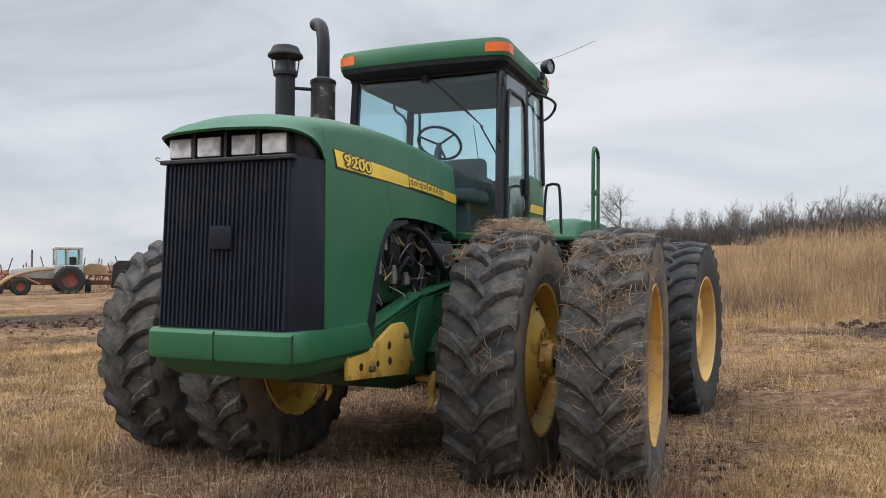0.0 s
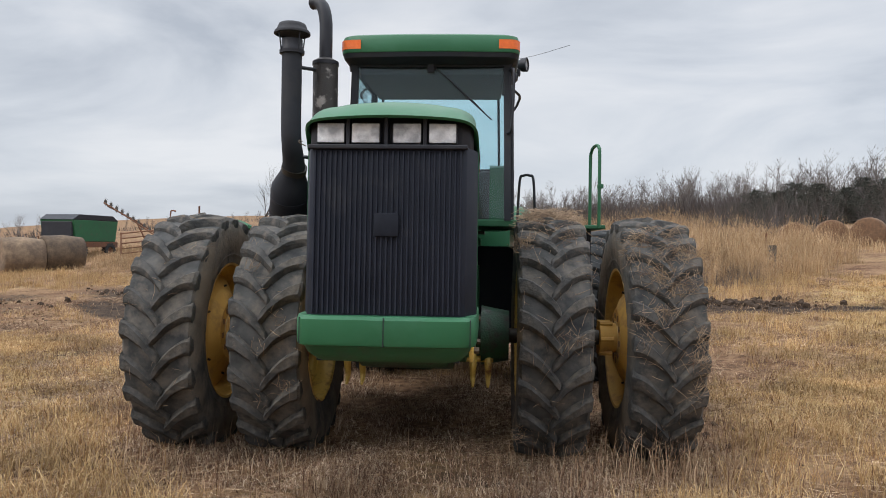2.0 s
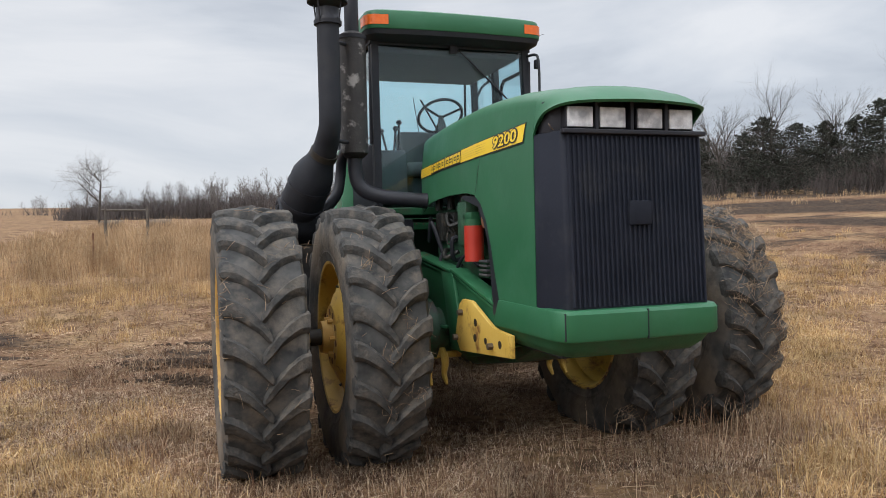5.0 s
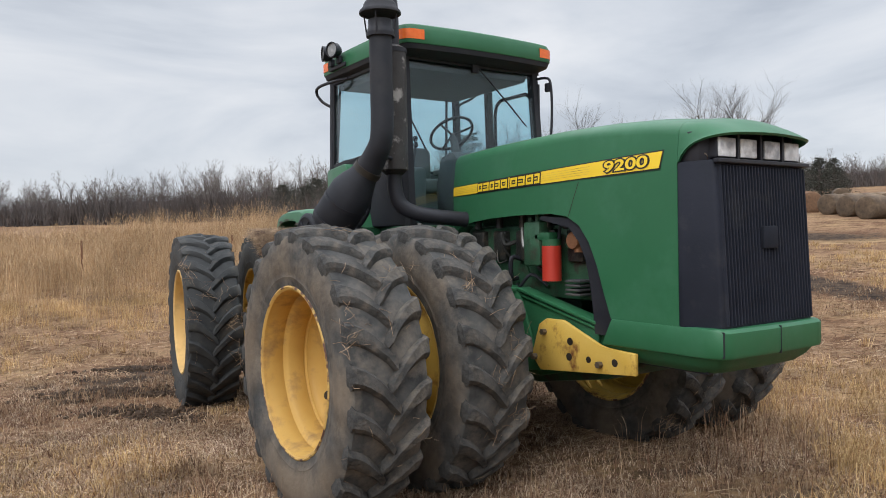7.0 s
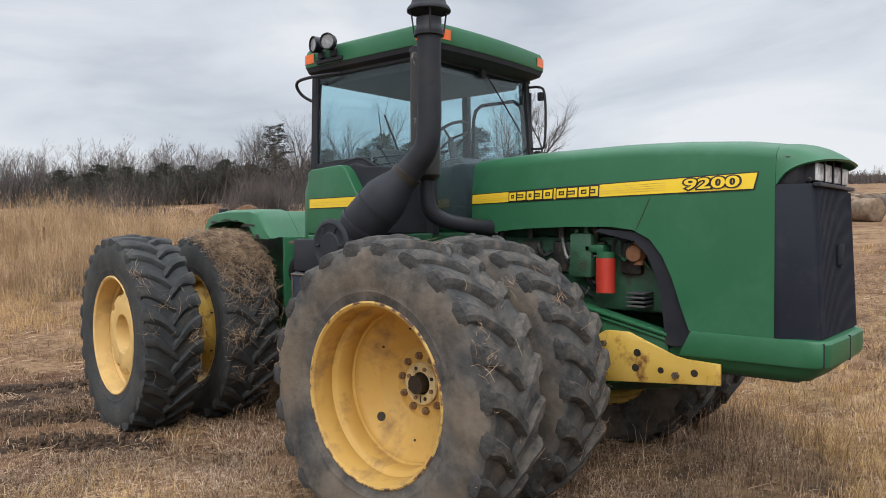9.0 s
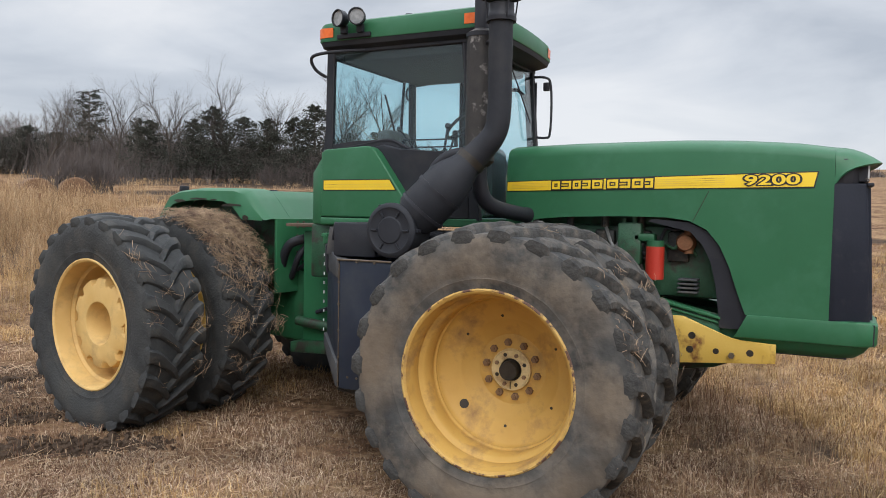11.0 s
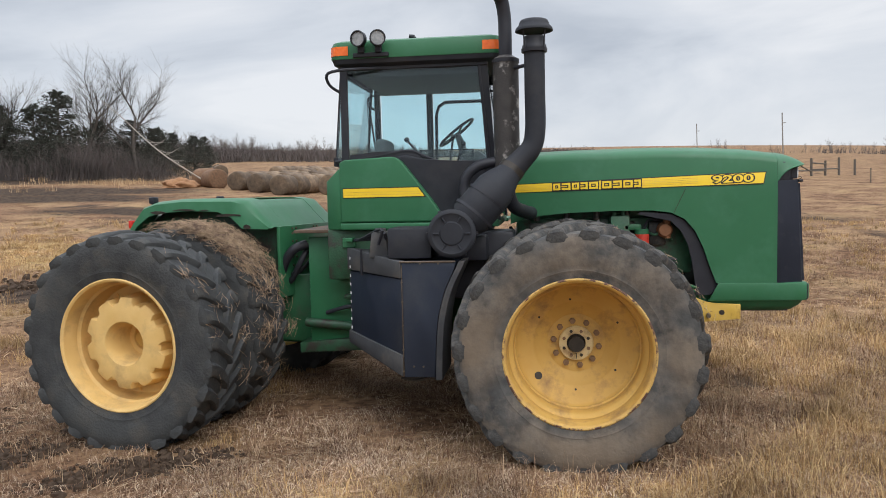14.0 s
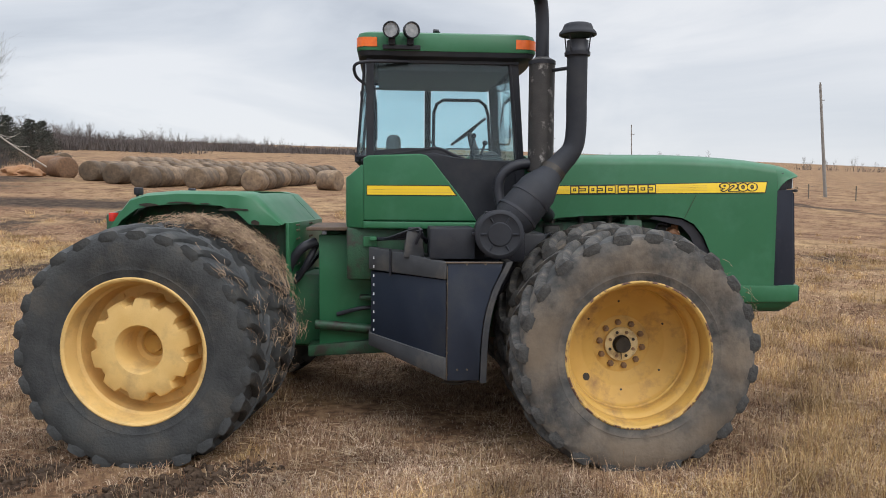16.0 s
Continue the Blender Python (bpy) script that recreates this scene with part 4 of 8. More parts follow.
DIGITS, DIGITS_BOLD = text_mesh("9200", 0.135, 0.003), text_mesh("9200", 0.135, 0.014)
for s in (-1, 1):
    bm = stripe(B(), -1.735, 0.545, -1, 1, 0.0025, s, -0.012)
    st = part("side_stripe", bm, DECAL_BLACK, tractor, "black-edged yellow stripe decal with the number 9200")
    bm = stripe(B(), -1.726, 0.540, -0.86, 0.86, 0.0050, s, -0.012)
    part("stripe_field", bm, DECAL_YELLOW, st, "bright yellow band")
    bm = B()
    for f in (-0.45, -0.15, 0.15, 0.45):
        stripe(bm, -1.15, 0.50, f - 0.022, f + 0.022, 0.0062, s)
    part("pinstripe", bm, YELLOW_RUST, st, "thin darker lines along the stripe")
    # maker's name as plain yellow bars with a black edge
    for name, grow, off, material, note in (("name_edge", 0.010, 0.0072, DECAL_BLACK, "black edging of the maker's mark"), ("name_mark", 0.0, 0.0088, DECAL_YELLOW, "yellow bars of the maker's mark")):
        bm = B()
        y = -0.65
        for k, wd in enumerate((0.060, 0.084, 0.080, 0.084, 0.025, 0.080, 0.066, 0.066, 0.080, 0.066)):
            if wd != 0.025:
                g = grow / 0.05
                stripe(bm, y - grow, y + wd + grow, -0.70 - g, -0.32 + g, off, s)
                stripe(bm, y - grow, y + wd + grow, 0.32 - g, 0.70 + g, off, s)
                stripe(bm, y - grow, y + 0.020 + grow, -0.70 - g, 0.70 + g, off + 0.0004, s)
                if k % 2:
                    stripe(bm, y + wd - 0.018 - grow, y + wd + grow, -0.70 - g, 0.70 + g, off + 0.0004, s)
            y += wd + (0.013 if wd != 0.025 else 0.0)
        part(name, bm, material, st, note)
    for name, me, off, material, note in (("number_edge", DIGITS_BOLD, 0.0072, DECAL_BLACK, "black edging of the number"), ("number_9200", DIGITS, 0.0092, DECAL_YELLOW, "yellow digits reading 9200")):
        bm = B()
        bm.from_mesh(me)
        for v in bm.verts:
            u, h = v.co.x * 1.32, v.co.y * 0.70
            y = -1.455 + (-u if s < 0 else u)
            z = stripe_z(y)[0] + h
            v.co = Vector((s * (hood_side_x(y, z) + off), y, z))
        part(name, bm, material, st, note)

# ---- cab ----
def plan_ring(w, y0, y1, r, z, bow=0.0, n=5):
    """A rounded rectangle in plan, its front edge bowed forward."""
    pts = []
    for cx, cy, a0 in ((w - r, y1 - r, 0), (-w + r, y1 - r, 90), (-w + r, y0 + r, 180), (w - r, y0 + r, 270)):
        for k in range(n + 1):
            a = radians(a0 + 90 * k / n)
            pts.append([cx + r * math.cos(a), cy + r * math.sin(a), z])
    mid = (w, y0)
    out = []
    for i, p in enumerate(pts):
        out.append(p)
        if i == 3 * (n + 1) - 1:
            for k in range(1, 8):
                u = k / 8
                out.append([(-w + r) + (2 * w - 2 * r) * u, y0, z])
    for p in out:
        if p[1] < y0 + r + 0.01:
            p[1] -= bow * (1 - min(1.0, abs(p[0]) / w) ** 2)
    return out


bm = B()
loft(bm, [plan_ring(w, a, b, r, z, bow) for w, a, b, r, z, bow in (
    (0.800, 0.585, 2.150, 0.09, 3.318, 0.05), (0.802, 0.580, 2.155, 0.09, 3.328, 0.05), (0.797, 0.586, 2.148, 0.09, 3.44, 0.05), (0.786, 0.598, 2.136, 0.09, 3.470, 0.05), (0.755, 0.63, 2.105, 0.10, 3.486, 0.05), (0.66, 0.74, 2.01, 0.12, 3.503, 0.04), (0.40, 1.0, 1.75, 0.15, 3.522, 0.02))], closed=True, caps=True)
roof = part("cab_roof", bm, GREEN, tractor, "green cab roof with amber corner lamps", smooth=35)
bm = B()
loft(bm, [plan_ring(w, a, b, r, z, bow) for w, a, b, r, z, bow in ((0.70, 0.72, 2.04, 0.06, 3.243, 0.02), (0.735, 0.68, 2.08, 0.08, 3.248, 0.03), (0.785, 0.60, 2.135, 0.09, 3.278, 0.05), (0.797, 0.588, 2.147, 0.09, 3.317, 0.05))], closed=True, caps=True)
part("roof_lining", bm, PLASTIC, roof, "black plastic roof underside", smooth=35)
for sx in (-1, 1):
    for y0, y1 in ((0.572, 0.70), (2.02, 2.162)):
        bm = B()
        ring = []
        for k in range(13):
            # along the flank, round the corner, a little way across
            u = k / 12
            if u < 0.3:
                x, y = 0.806, 0.578 + 0.09 + 0.09 * (1 - u / 0.3)
            elif u < 0.7:
                a = radians(90 * (u - 0.3) / 0.4)
                x, y = 0.716 + 0.09 * math.cos(a), 0.668 - 0.09 * math.sin(a)
            else:
                x, y = 0.716 - 0.10 * (u - 0.7) / 0.3, 0.578
            if y0 > 1:
                y = 2.735 - y
            elif y < 0.67:
                y -= 0.05 * (1 - min(1.0, (x / 0.80)) ** 2)
            ring.append((sx * x, y))
        loft(bm, [[(x * 0.97, 1.3675 + (y - 1.3675) * 0.97, z) for x, y in ring] if e else [(x, y, z) for x, y in ring] for z, e in ((3.346, 1), (3.350, 0), (3.430, 0), (3.434, 1))])
        part("marker_lamp", bm, AMBER, roof, "amber corner marker lamp", smooth=40)

bm = B()
# frame: floor sill, four pillars, top rails, one joined welded frame
def post(bm, p, q, hx, hy):
    p, q = Vector(p), Vector(q)
    ring = lambda c: [(c.x - hx, c.y - hy, c.z), (c.x + hx, c.y - hy, c.z), (c.x + hx, c.y + hy, c.z), (c.x - hx, c.y + hy, c.z)]
    loft(bm, [ring(p), ring(q)], closed=True, caps=True)


for s in (-1, 1):
    post(bm, (s * 0.715, 0.665, 1.83), (s * 0.695, 0.765, 3.26), 0.030, 0.040)
    post(bm, (s * 0.738, 2.045, 2.36), (s * 0.715, 2.045, 3.26), 0.030, 0.028)
    box(bm, (min(s * 0.67, s * 0.74), 0.72, 3.228), (max(s * 0.67, s * 0.74), 2.05, 3.27))
post(bm, (0.735, 1.455, 1.83), (0.71, 1.46, 3.25), 0.028, 0.032)
box(bm, (-0.70, 0.73, 3.225), (0.70, 0.79, 3.27))
box(bm, (-0.64, 2.075, 3.20), (0.64, 2.105, 3.27))
box(bm, (-0.66, 2.13, 2.36), (0.66, 2.18, 2.44))
for s in (-1, 1):
    tube(bm, [(s * 0.65, 2.155, 2.40), (s * 0.63, 2.09, 3.24)], 0.014, 6)
    tube(bm, [(s * 0.735, 2.06, 2.40), (s * 0.65, 2.155, 2.40)], 0.022, 6)
cab = part("cab_frame", bm, PLASTIC, tractor, "black cab frame")
bm = B()
box(bm, (-0.76, 0.64, 1.775), (0.80, 2.10, 1.84), 0.01)
part("cab_floor", bm, GREEN_OLD, cab, "green cab sill")


def pane(name, pts, t, material, label):
    """A flat pane of thickness t through four corner points."""
    bm = B()
    a = [Vector(p) for p in pts]
    nrm = (a[1] - a[0]).cross(a[2] - a[0]).normalized() * t
    lo, hi = [bm.verts.new(p) for p in a], [bm.verts.new(p + nrm) for p in a]
    bm.faces.new(lo)
    bm.faces.new(list(reversed(hi)))
    for i in range(4):
        bm.faces.new((lo[i], hi[i], hi[(i + 1) % 4], lo[(i + 1) % 4]))
    ob = part(name, bm, material, cab, label)
    ob.visible_shadow = False
    return ob


pane("windscreen", [(-0.69, 0.645, 1.85), (0.69, 0.645, 1.85), (0.67, 0.745, 3.24), (-0.67, 0.745, 3.24)], 0.006, GLASS, "tinted front windscreen")
pane("side_window", [(-0.745, 0.72, 2.38), (-0.745, 2.03, 2.38), (-0.725, 2.03, 3.24), (-0.715, 0.80, 3.24)], 0.006, GLASS, "tinted side window")
bm = box(B(), (-0.68, 2.03, 1.84), (0.68, 2.09, 2.41), 0.02)
part("rear_wall", bm, INTERIOR, cab, "dark lining below the rear window")
pane("rear_window", [(-0.65, 2.165, 2.42), (0.65, 2.165, 2.42), (0.63, 2.095, 3.23), (-0.63, 2.095, 3.23)], 0.006, GLASS, "tinted rear window")
for s in (-1, 1):
    pane("corner_window", [(s * 0.742, 2.065, 2.42), (s * 0.655, 2.160, 2.42), (s * 0.635, 2.095, 3.23), (s * 0.722, 2.065, 3.23)], 0.005, GLASS, "narrow tinted corner window")
pane("quarter_window", [(0.745, 1.50, 2.40), (0.745, 2.0, 2.40), (0.725, 2.0, 3.24), (0.725, 1.50, 3.24)], 0.006, GLASS, "tinted rear quarter window")
door = pane("door_glass", [(0.750, 0.74, 1.86), (0.750, 1.42, 1.86), (0.732, 1.42, 3.24), (0.722, 0.82, 3.24)], 0.006, GLASS, "full-length glass cab door")
bm = B()
loop = [(0.756, 0.725, 1.86), (0.756, 0.73, 2.0), (0.742, 0.80, 2.93), (0.738, 0.83, 3.03), (0.735, 0.90, 3.085), (0.735, 1.29, 3.085), (0.737, 1.36, 3.04), (0.740, 1.39, 2.95), (0.752, 1.40, 2.0), (0.756, 1.40, 1.86), (0.756, 0.75, 1.85)]
tube(bm, loop, 0.018, 8)
part("door_frame", bm, BLACK, door, "thin black door frame", smooth=40)
bm = B()
box(bm, (0.752, 1.34, 2.20), (0.790, 1.39, 2.36), 0.01)
part("door_handle", bm, BLACK, door, "black door handle")
# window seals and the black edge along the right-hand window
bm = B()
for p, q in (((-0.748, 0.72, 2.38), (-0.720, 0.80, 3.24)), ((-0.750, 2.02, 2.38), (-0.728, 2.02, 3.24)), ((-0.722, 0.80, 3.235), (-0.728, 2.02, 3.235))):
    tube(bm, [p, q], 0.014, 6)
part("window_seal", bm, BLACK, cab)

# lower side panels: green rear quarter with a yellow stripe, black front panel on the right
def panel_x(y, s=-1):
    if s > 0:
        return 0.748
    return lerp_table(y, [(0.66, 0.80), (1.10, 0.935), (2.10, 0.785), (2.25, 0.70)])


def side_panel(poly, s, off, thick, material, name, parent, label, cuts=(), smooth=30):
    """A plate that follows the cab's flank: the polygon in (y, z), bent to panel_x."""
    bm = B()
    vs = [bm.verts.new((s * (panel_x(y, s) + off), y, z)) for y, z in poly]
    f = bm.faces.new(vs)
    r = bmesh.ops.extrude_face_region(bm, geom=[f])
    for v in r["geom"]:
        if isinstance(v, bmesh.types.BMVert):
            v.co.x -= s * thick
    bevel(bm, [e for e in bm.edges if abs(abs(e.verts[0].co.x) - panel_x(e.verts[0].co.y, s) - off) < 0.002 and abs(abs(e.verts[1].co.x) - panel_x(e.verts[1].co.y, s) - off) < 0.002 and len(e.link_faces) == 2 and e.calc_face_angle(0) > 0.8], 0.015, 3)
    return part(name, bm, material, parent, label, smooth)


for s in (-1, 1):
    lift = 0.0 if s < 0 else 0.36   # on the door side the panel starts behind the door
    q = side_panel([(2.10, 1.835), (1.47, 1.835), (1.47, 2.39), (1.60, 2.425), (2.05, 2.410), (2.10, 2.385)] if s > 0 else [(2.10, 1.835), (1.105, 1.835), (1.20, 1.99), (1.50, 2.375), (1.545, 2.412), (1.60, 2.425), (2.05, 2.410), (2.10, 2.385)], s, 0.0, 0.20, GREEN, "quarter_panel", tractor, "green rear quarter panel under the cab window")
    side_panel([(2.10, 1.765), (1.10 + lift, 1.765), (1.10 + lift, 1.828), (2.10, 1.828)], s, 0.006, 0.22, GREEN, "quarter_sill", q, "green lip under the quarter panel")
    bm = B()
    prism(bm, [(s * 0.45, 2.09), (s * (0.782 if s < 0 else 0.745), 2.095), (s * 0.70, 2.25), (s * 0.45, 2.27)], "z", 1.765, 2.33, 0.02)
    for v in bm.verts:
        if v.co.z > 2.25 and v.co.y > 2.15:
            v.co.z -= 0.10
    part("rear_corner", bm, GREEN, q, "green rear cab corner", smooth=35)

    def band(f0, f1, off, y0, y1, slant):
        bm = B()
        rows = []
        for i in range(13):
            y = y0 + (y1 - y0) * i / 12
            row = []
            for f in (f0, f1):
                yy = y + (slant * f if i == 0 else 0)
                row.append((s * (panel_x(yy, s) + off), yy, 2.104 + 0.047 * f))
            rows.append(row)
        return loft(bm, rows)
    part("stripe", band(-1, 1, 0.003, 1.31 + lift * 0.6, 2.07, 0.035), DECAL_BLACK, q, "black stripe edging")
    part("stripe_field", band(-0.84, 0.84, 0.005, 1.32 + lift * 0.6, 2.065, 0.035), DECAL_YELLOW, q, "yellow stripe")
    bm2 = band(-0.38, -0.32, 0.0062, 1.33 + lift * 0.6, 2.06, 0)
    loft(bm2, [[v for v in row] for row in [[(s * (panel_x(y, s) + 0.0062), y, 2.104 + 0.047 * f) for f in (0.08, 0.14)] for y in (1.33 + lift * 0.6, 2.06)]])
    part("pinstripe", bm2, YELLOW_RUST, q)
# black lower front panel, right-hand side
side_panel([(1.50, 2.32), (1.14, 1.84), (0.72, 1.84), (0.72, 2.38), (1.00, 2.375), (1.30, 2.40), (1.48, 2.44), (1.55, 2.43), (1.58, 2.41)], -1, -0.09, 0.05, PLASTIC, "lower_panel", cab, "black panel below the side window")
bm = B()
tube(bm, smooth_path([(-0.752, 2.0, 2.40), (-0.752, 1.72, 2.44), (-0.752, 1.45, 2.475), (-0.752, 1.30, 2.42), (-0.755, 1.1, 2.34)], 5), 0.016, 6)
part("window_trim", bm, PLASTIC, cab, smooth=40)
bm = B()
prism(bm, [(2.0, 2.36), (2.0, 2.455), (1.75, 2.478), (1.50, 2.482), (1.42, 2.468), (1.35, 2.43), (1.28, 2.36)], "x", -0.762, -0.735, 0.004)
part("window_sill", bm, PLASTIC, cab, "black humped sill of the side window", smooth=30)

# inside: headliner, dash, column, wheel, seat, levers, side console
bm = B()
box(bm, (-0.66, 0.80, 3.165), (0.66, 1.98, 3.24), 0.03)
part("headliner", bm, INTERIOR, cab, "dark grey cab headliner", smooth=35)
bm = B()
prism(bm, [(0.76, 1.86), (1.10, 1.86), (1.12, 2.2), (1.04, 2.46), (0.86, 2.50), (0.76, 2.42)], "x", -0.17, 0.17, 0.03)
dash = part("dashboard", bm, INTERIOR, cab, "dark grey dashboard", smooth=35)
bm = B()
tube(bm, [(0, 0.98, 2.35), (0, 1.06, 2.62), (0, 1.085, 2.69)], [0.05, 0.035, 0.02], 12)
col = part("steering_column", bm, INTERIOR, dash, smooth=40)
bm = B()
tilt = Matrix.Translation((0, 1.09, 2.69)) @ Matrix.Rotation(radians(-38), 4, "X")
circ = [tilt @ Vector((0.205 * math.cos(2 * math.pi * k / 28), 0.205 * math.sin(2 * math.pi * k / 28), 0)) for k in range(29)]
tube(bm, circ, 0.014, 8, caps=False)
for a in (90, 210, 330):
    tube(bm, [tilt @ Vector((0, 0, -0.02)), tilt @ Vector((0.2 * math.cos(radians(a)), 0.2 * math.sin(radians(a)), 0))], 0.011, 6)
part("steering_wheel", bm, BLACK, col, "black three-spoked steering wheel", smooth=50)
bm = B()
box(bm, (-0.25, 1.36, 2.16), (0.25, 1.86, 2.30), 0.05, 3)
seat = part("seat", bm, SEAT, cab, "grey cloth driver's seat", smooth=40)
bm = B()
box(bm, (-0.22, 1.76, 2.26), (0.22, 1.90, 2.64), 0.06, 3)
part("seat_back", bm, SEAT, seat, smooth=40)
bm = B()
box(bm, (-0.18, 1.45, 1.85), (0.18, 1.8, 2.18), 0.03)
part("seat_base", bm, INTERIOR, seat)
bm = B()
box(bm, (-0.30, 1.42, 2.36), (-0.24, 1.8, 2.42), 0.02)
box(bm, (0.24, 1.42, 2.36), (0.30, 1.8, 2.42), 0.02)
part("armrest", bm, SEAT, seat, smooth=40)
bm = B()
box(bm, (-0.66, 0.95, 1.86), (-0.36, 1.9, 2.36), 0.04)
con = part("side_console", bm, INTERIOR, cab, "dark side console", smooth=35)
for p, q in (((-0.45, 1.30, 2.34), (-0.45, 1.52, 2.60)), ((-0.40, 1.12, 2.34), (-0.40, 1.08, 2.62)), ((-0.46, 1.05, 2.34), (-0.46, 0.98, 2.55))):
    bm = B()
    tube(bm, [p, q], 0.011, 6)
    lathe(bm, [(0, -0.03), (0.024, -0.012), (0.026, 0.01), (0, 0.03)], 10, Matrix.Translation(q))
    part("control_lever", bm, BLACK, con, "black control lever with a round knob", smooth=40)
bm = B()
box(bm, (-0.690, 0.86, 2.415), (-0.660, 1.36, 2.425))
box(bm, (-0.690, 0.86, 2.475), (-0.660, 1.36, 2.485))
box(bm, (-0.690, 0.86, 2.415), (-0.660, 0.88, 2.485))
box(bm, (-0.690, 1.34, 2.415), (-0.660, 1.36, 2.485))
part("window_vent", bm, BLACK, cab, "black slotted vent at the window foot")
bm = B()
tube(bm, [(0.10, 2.0, 3.0), (0.32, 2.0, 2.62)], 0.010, 6)
tube(bm, [(0.02, 2.0, 3.02), (0.10, 2.0, 2.5)], 0.004, 5)
part("rear_wiper", bm, BLACK, cab, "black rear wiper arm")

# outside fittings
bm = B()
tube(bm, [(0.02, 0.725, 3.23), (0.06, 0.712, 3.20), (0.40, 0.702, 2.90), (0.50, 0.698, 2.80)], [0.012, 0.006, 0.005, 0.004], 6)
tube(bm, [(0.20, 0.704, 3.07), (0.56, 0.694, 2.74)], 0.006, 6)
box(bm, (-0.03, 0.70, 3.17), (0.035, 0.74, 3.25), 0.008)
part("front_wiper", bm, BLACK, cab, "black windscreen wiper with a worn motor cover")
for s in (-1, 1):
    bm = B()
    tube(bm, smooth_path([(s * 0.74, 1.70, 3.235), (s * 0.80, 1.80, 3.225), (s * 0.85, 1.96, 3.215), (s * 0.86, 2.09, 3.205), (s * 0.85, 2.16, 3.185), (s * 0.83, 2.175, 3.14), (s * 0.79, 2.15, 3.08), (s * 0.745, 2.08, 3.03)], 5), 0.014, 8)
    part("mirror_rail", bm, BLACK, cab, "bent black tube rail at the rear roof corner", smooth=40)
    for y, ay in ((1.85, 0.7), (1.69, -0.35)):
        if s > 0 and y > 1.8:
            continue
        m = Matrix.Translation((s * 0.875, y, 3.475)) @ Vector((s, -0.35 if ay < 0 else 0.25, -0.02)).to_track_quat("X", "Z").to_matrix().to_4x4()
        bm = B()
        lathe(bm, [(0, -0.05), (0.045, -0.05), (0.068, -0.01), (0.072, 0.045), (0.064, 0.047), (0.060, 0.03)], 24, m)
        lamp = part("work_lamp", bm, BLACK, roof, "round black work lamp", smooth=40)
        bm = B()
        lathe(bm, [(0, 0.036), (0.061, 0.032)], 24, m)
        part("lens", bm, WORK_GLASS, lamp, "grey clear lamp lens", smooth=40)
        bm = B()
        box(bm, (s * 0.83 - 0.02, y - 0.03, 3.36), (s * 0.83 + 0.02, y + 0.03, 3.43), 0.008)
        part("lamp_bracket", bm, BLACK, lamp)
for x0, x1, y1 in ((-0.825, -0.80, 1.93), (0.80, 0.825, 1.80)):
    bm = B()
    box(bm, (x0, 1.60, 3.325), (x1, y1, 3.365), 0.008)
    part("lamp_plate", bm, BLACK, roof, "black lamp mounting plate")
bm = B()
cyl(bm, (-0.45, 1.42, 3.46), (-0.45, 1.42, 3.56), 0.016, segs=10)
cyl(bm, (-0.45, 1.42, 3.56), (-0.45, 1.47, 3.565), 0.02, segs=10)
part("roof_stub", bm, BLACK, roof)
bm = B()
cyl(bm, (0.70, 1.80, 3.40), (0.70, 1.80, 3.56), 0.010, segs=8)
tube(bm, smooth_path([(0.70, 1.80, 3.54), (1.0, 1.72, 3.58), (1.35, 1.62, 3.66)], 6), 0.0022, 5)
part("antenna", bm, GREY_PLASTIC, roof, "thin whip antenna bent sideways")
# left front mirror arm loop
bm = B()
tube(bm, smooth_path([(0.70, 0.70, 2.62), (0.725, 0.60, 2.615), (0.735, 0.56, 2.65), (0.75, 0.555, 2.9), (0.75, 0.57, 3.13), (0.74, 0.62, 3.185), (0.71, 0.745, 3.19)], 5), 0.012, 8)
tube(bm, [(0.72, 0.70, 2.60), (0.725, 0.705, 3.14)], 0.010, 8)
box(bm, (0.735, 0.58, 3.06), (0.775, 0.64, 3.14), 0.01)
part("mirror_arm", bm, BLACK, cab, "black tubular mirror arm without its mirror", smooth=40)
bm = B()
tube(bm, smooth_path([(0.84, 1.72, 1.86), (0.86, 1.72, 2.28), (0.90, 1.715, 2.335), (0.96, 1.70, 2.335), (1.0, 1.69, 2.28), (1.02, 1.68, 1.86)], 5), 0.014, 8)
part("grab_rail", bm, BLACK, cab, "black grab rail by the door", smooth=40)

# ---- stacks, engine, frame, tank and steps ----
bm = B()
tube(bm, [(-0.93, 0.55, 2.24), (-0.93, 0.55, 2.28), (-0.93, 0.55, 3.23), (-0.93, 0.55, 3.26)], [0.07, 0.112, 0.112, 0.06], 26)
muffler = part("muffler", bm, STEEL, tractor, "burnt black muffler with bare flaking metal", smooth=45)
bm = B()
tube(bm, smooth_path([(-0.93, 0.55, 3.22), (-0.93, 0.55, 3.45), (-0.935, 0.555, 3.60), (-0.965, 0.575, 3.72), (-1.02, 0.61, 3.775), (-1.075, 0.64, 3.785)], 6), 0.058, 20)
part("exhaust_pipe", bm, BLACK, muffler, "curved exhaust pipe", smooth=45)
bm = B()
tube(bm, smooth_path([(-0.93, 0.55, 2.30), (-0.93, 0.55, 2.16), (-0.90, 0.53, 2.02), (-0.80, 0.49, 1.945), (-0.62, 0.42, 1.905), (-0.38, 0.36, 1.88)], 6), [0.06] * 30 + [0.066], 18)
part("exhaust_elbow", bm, BLACK, muffler, "black exhaust elbow to the engine", smooth=45)
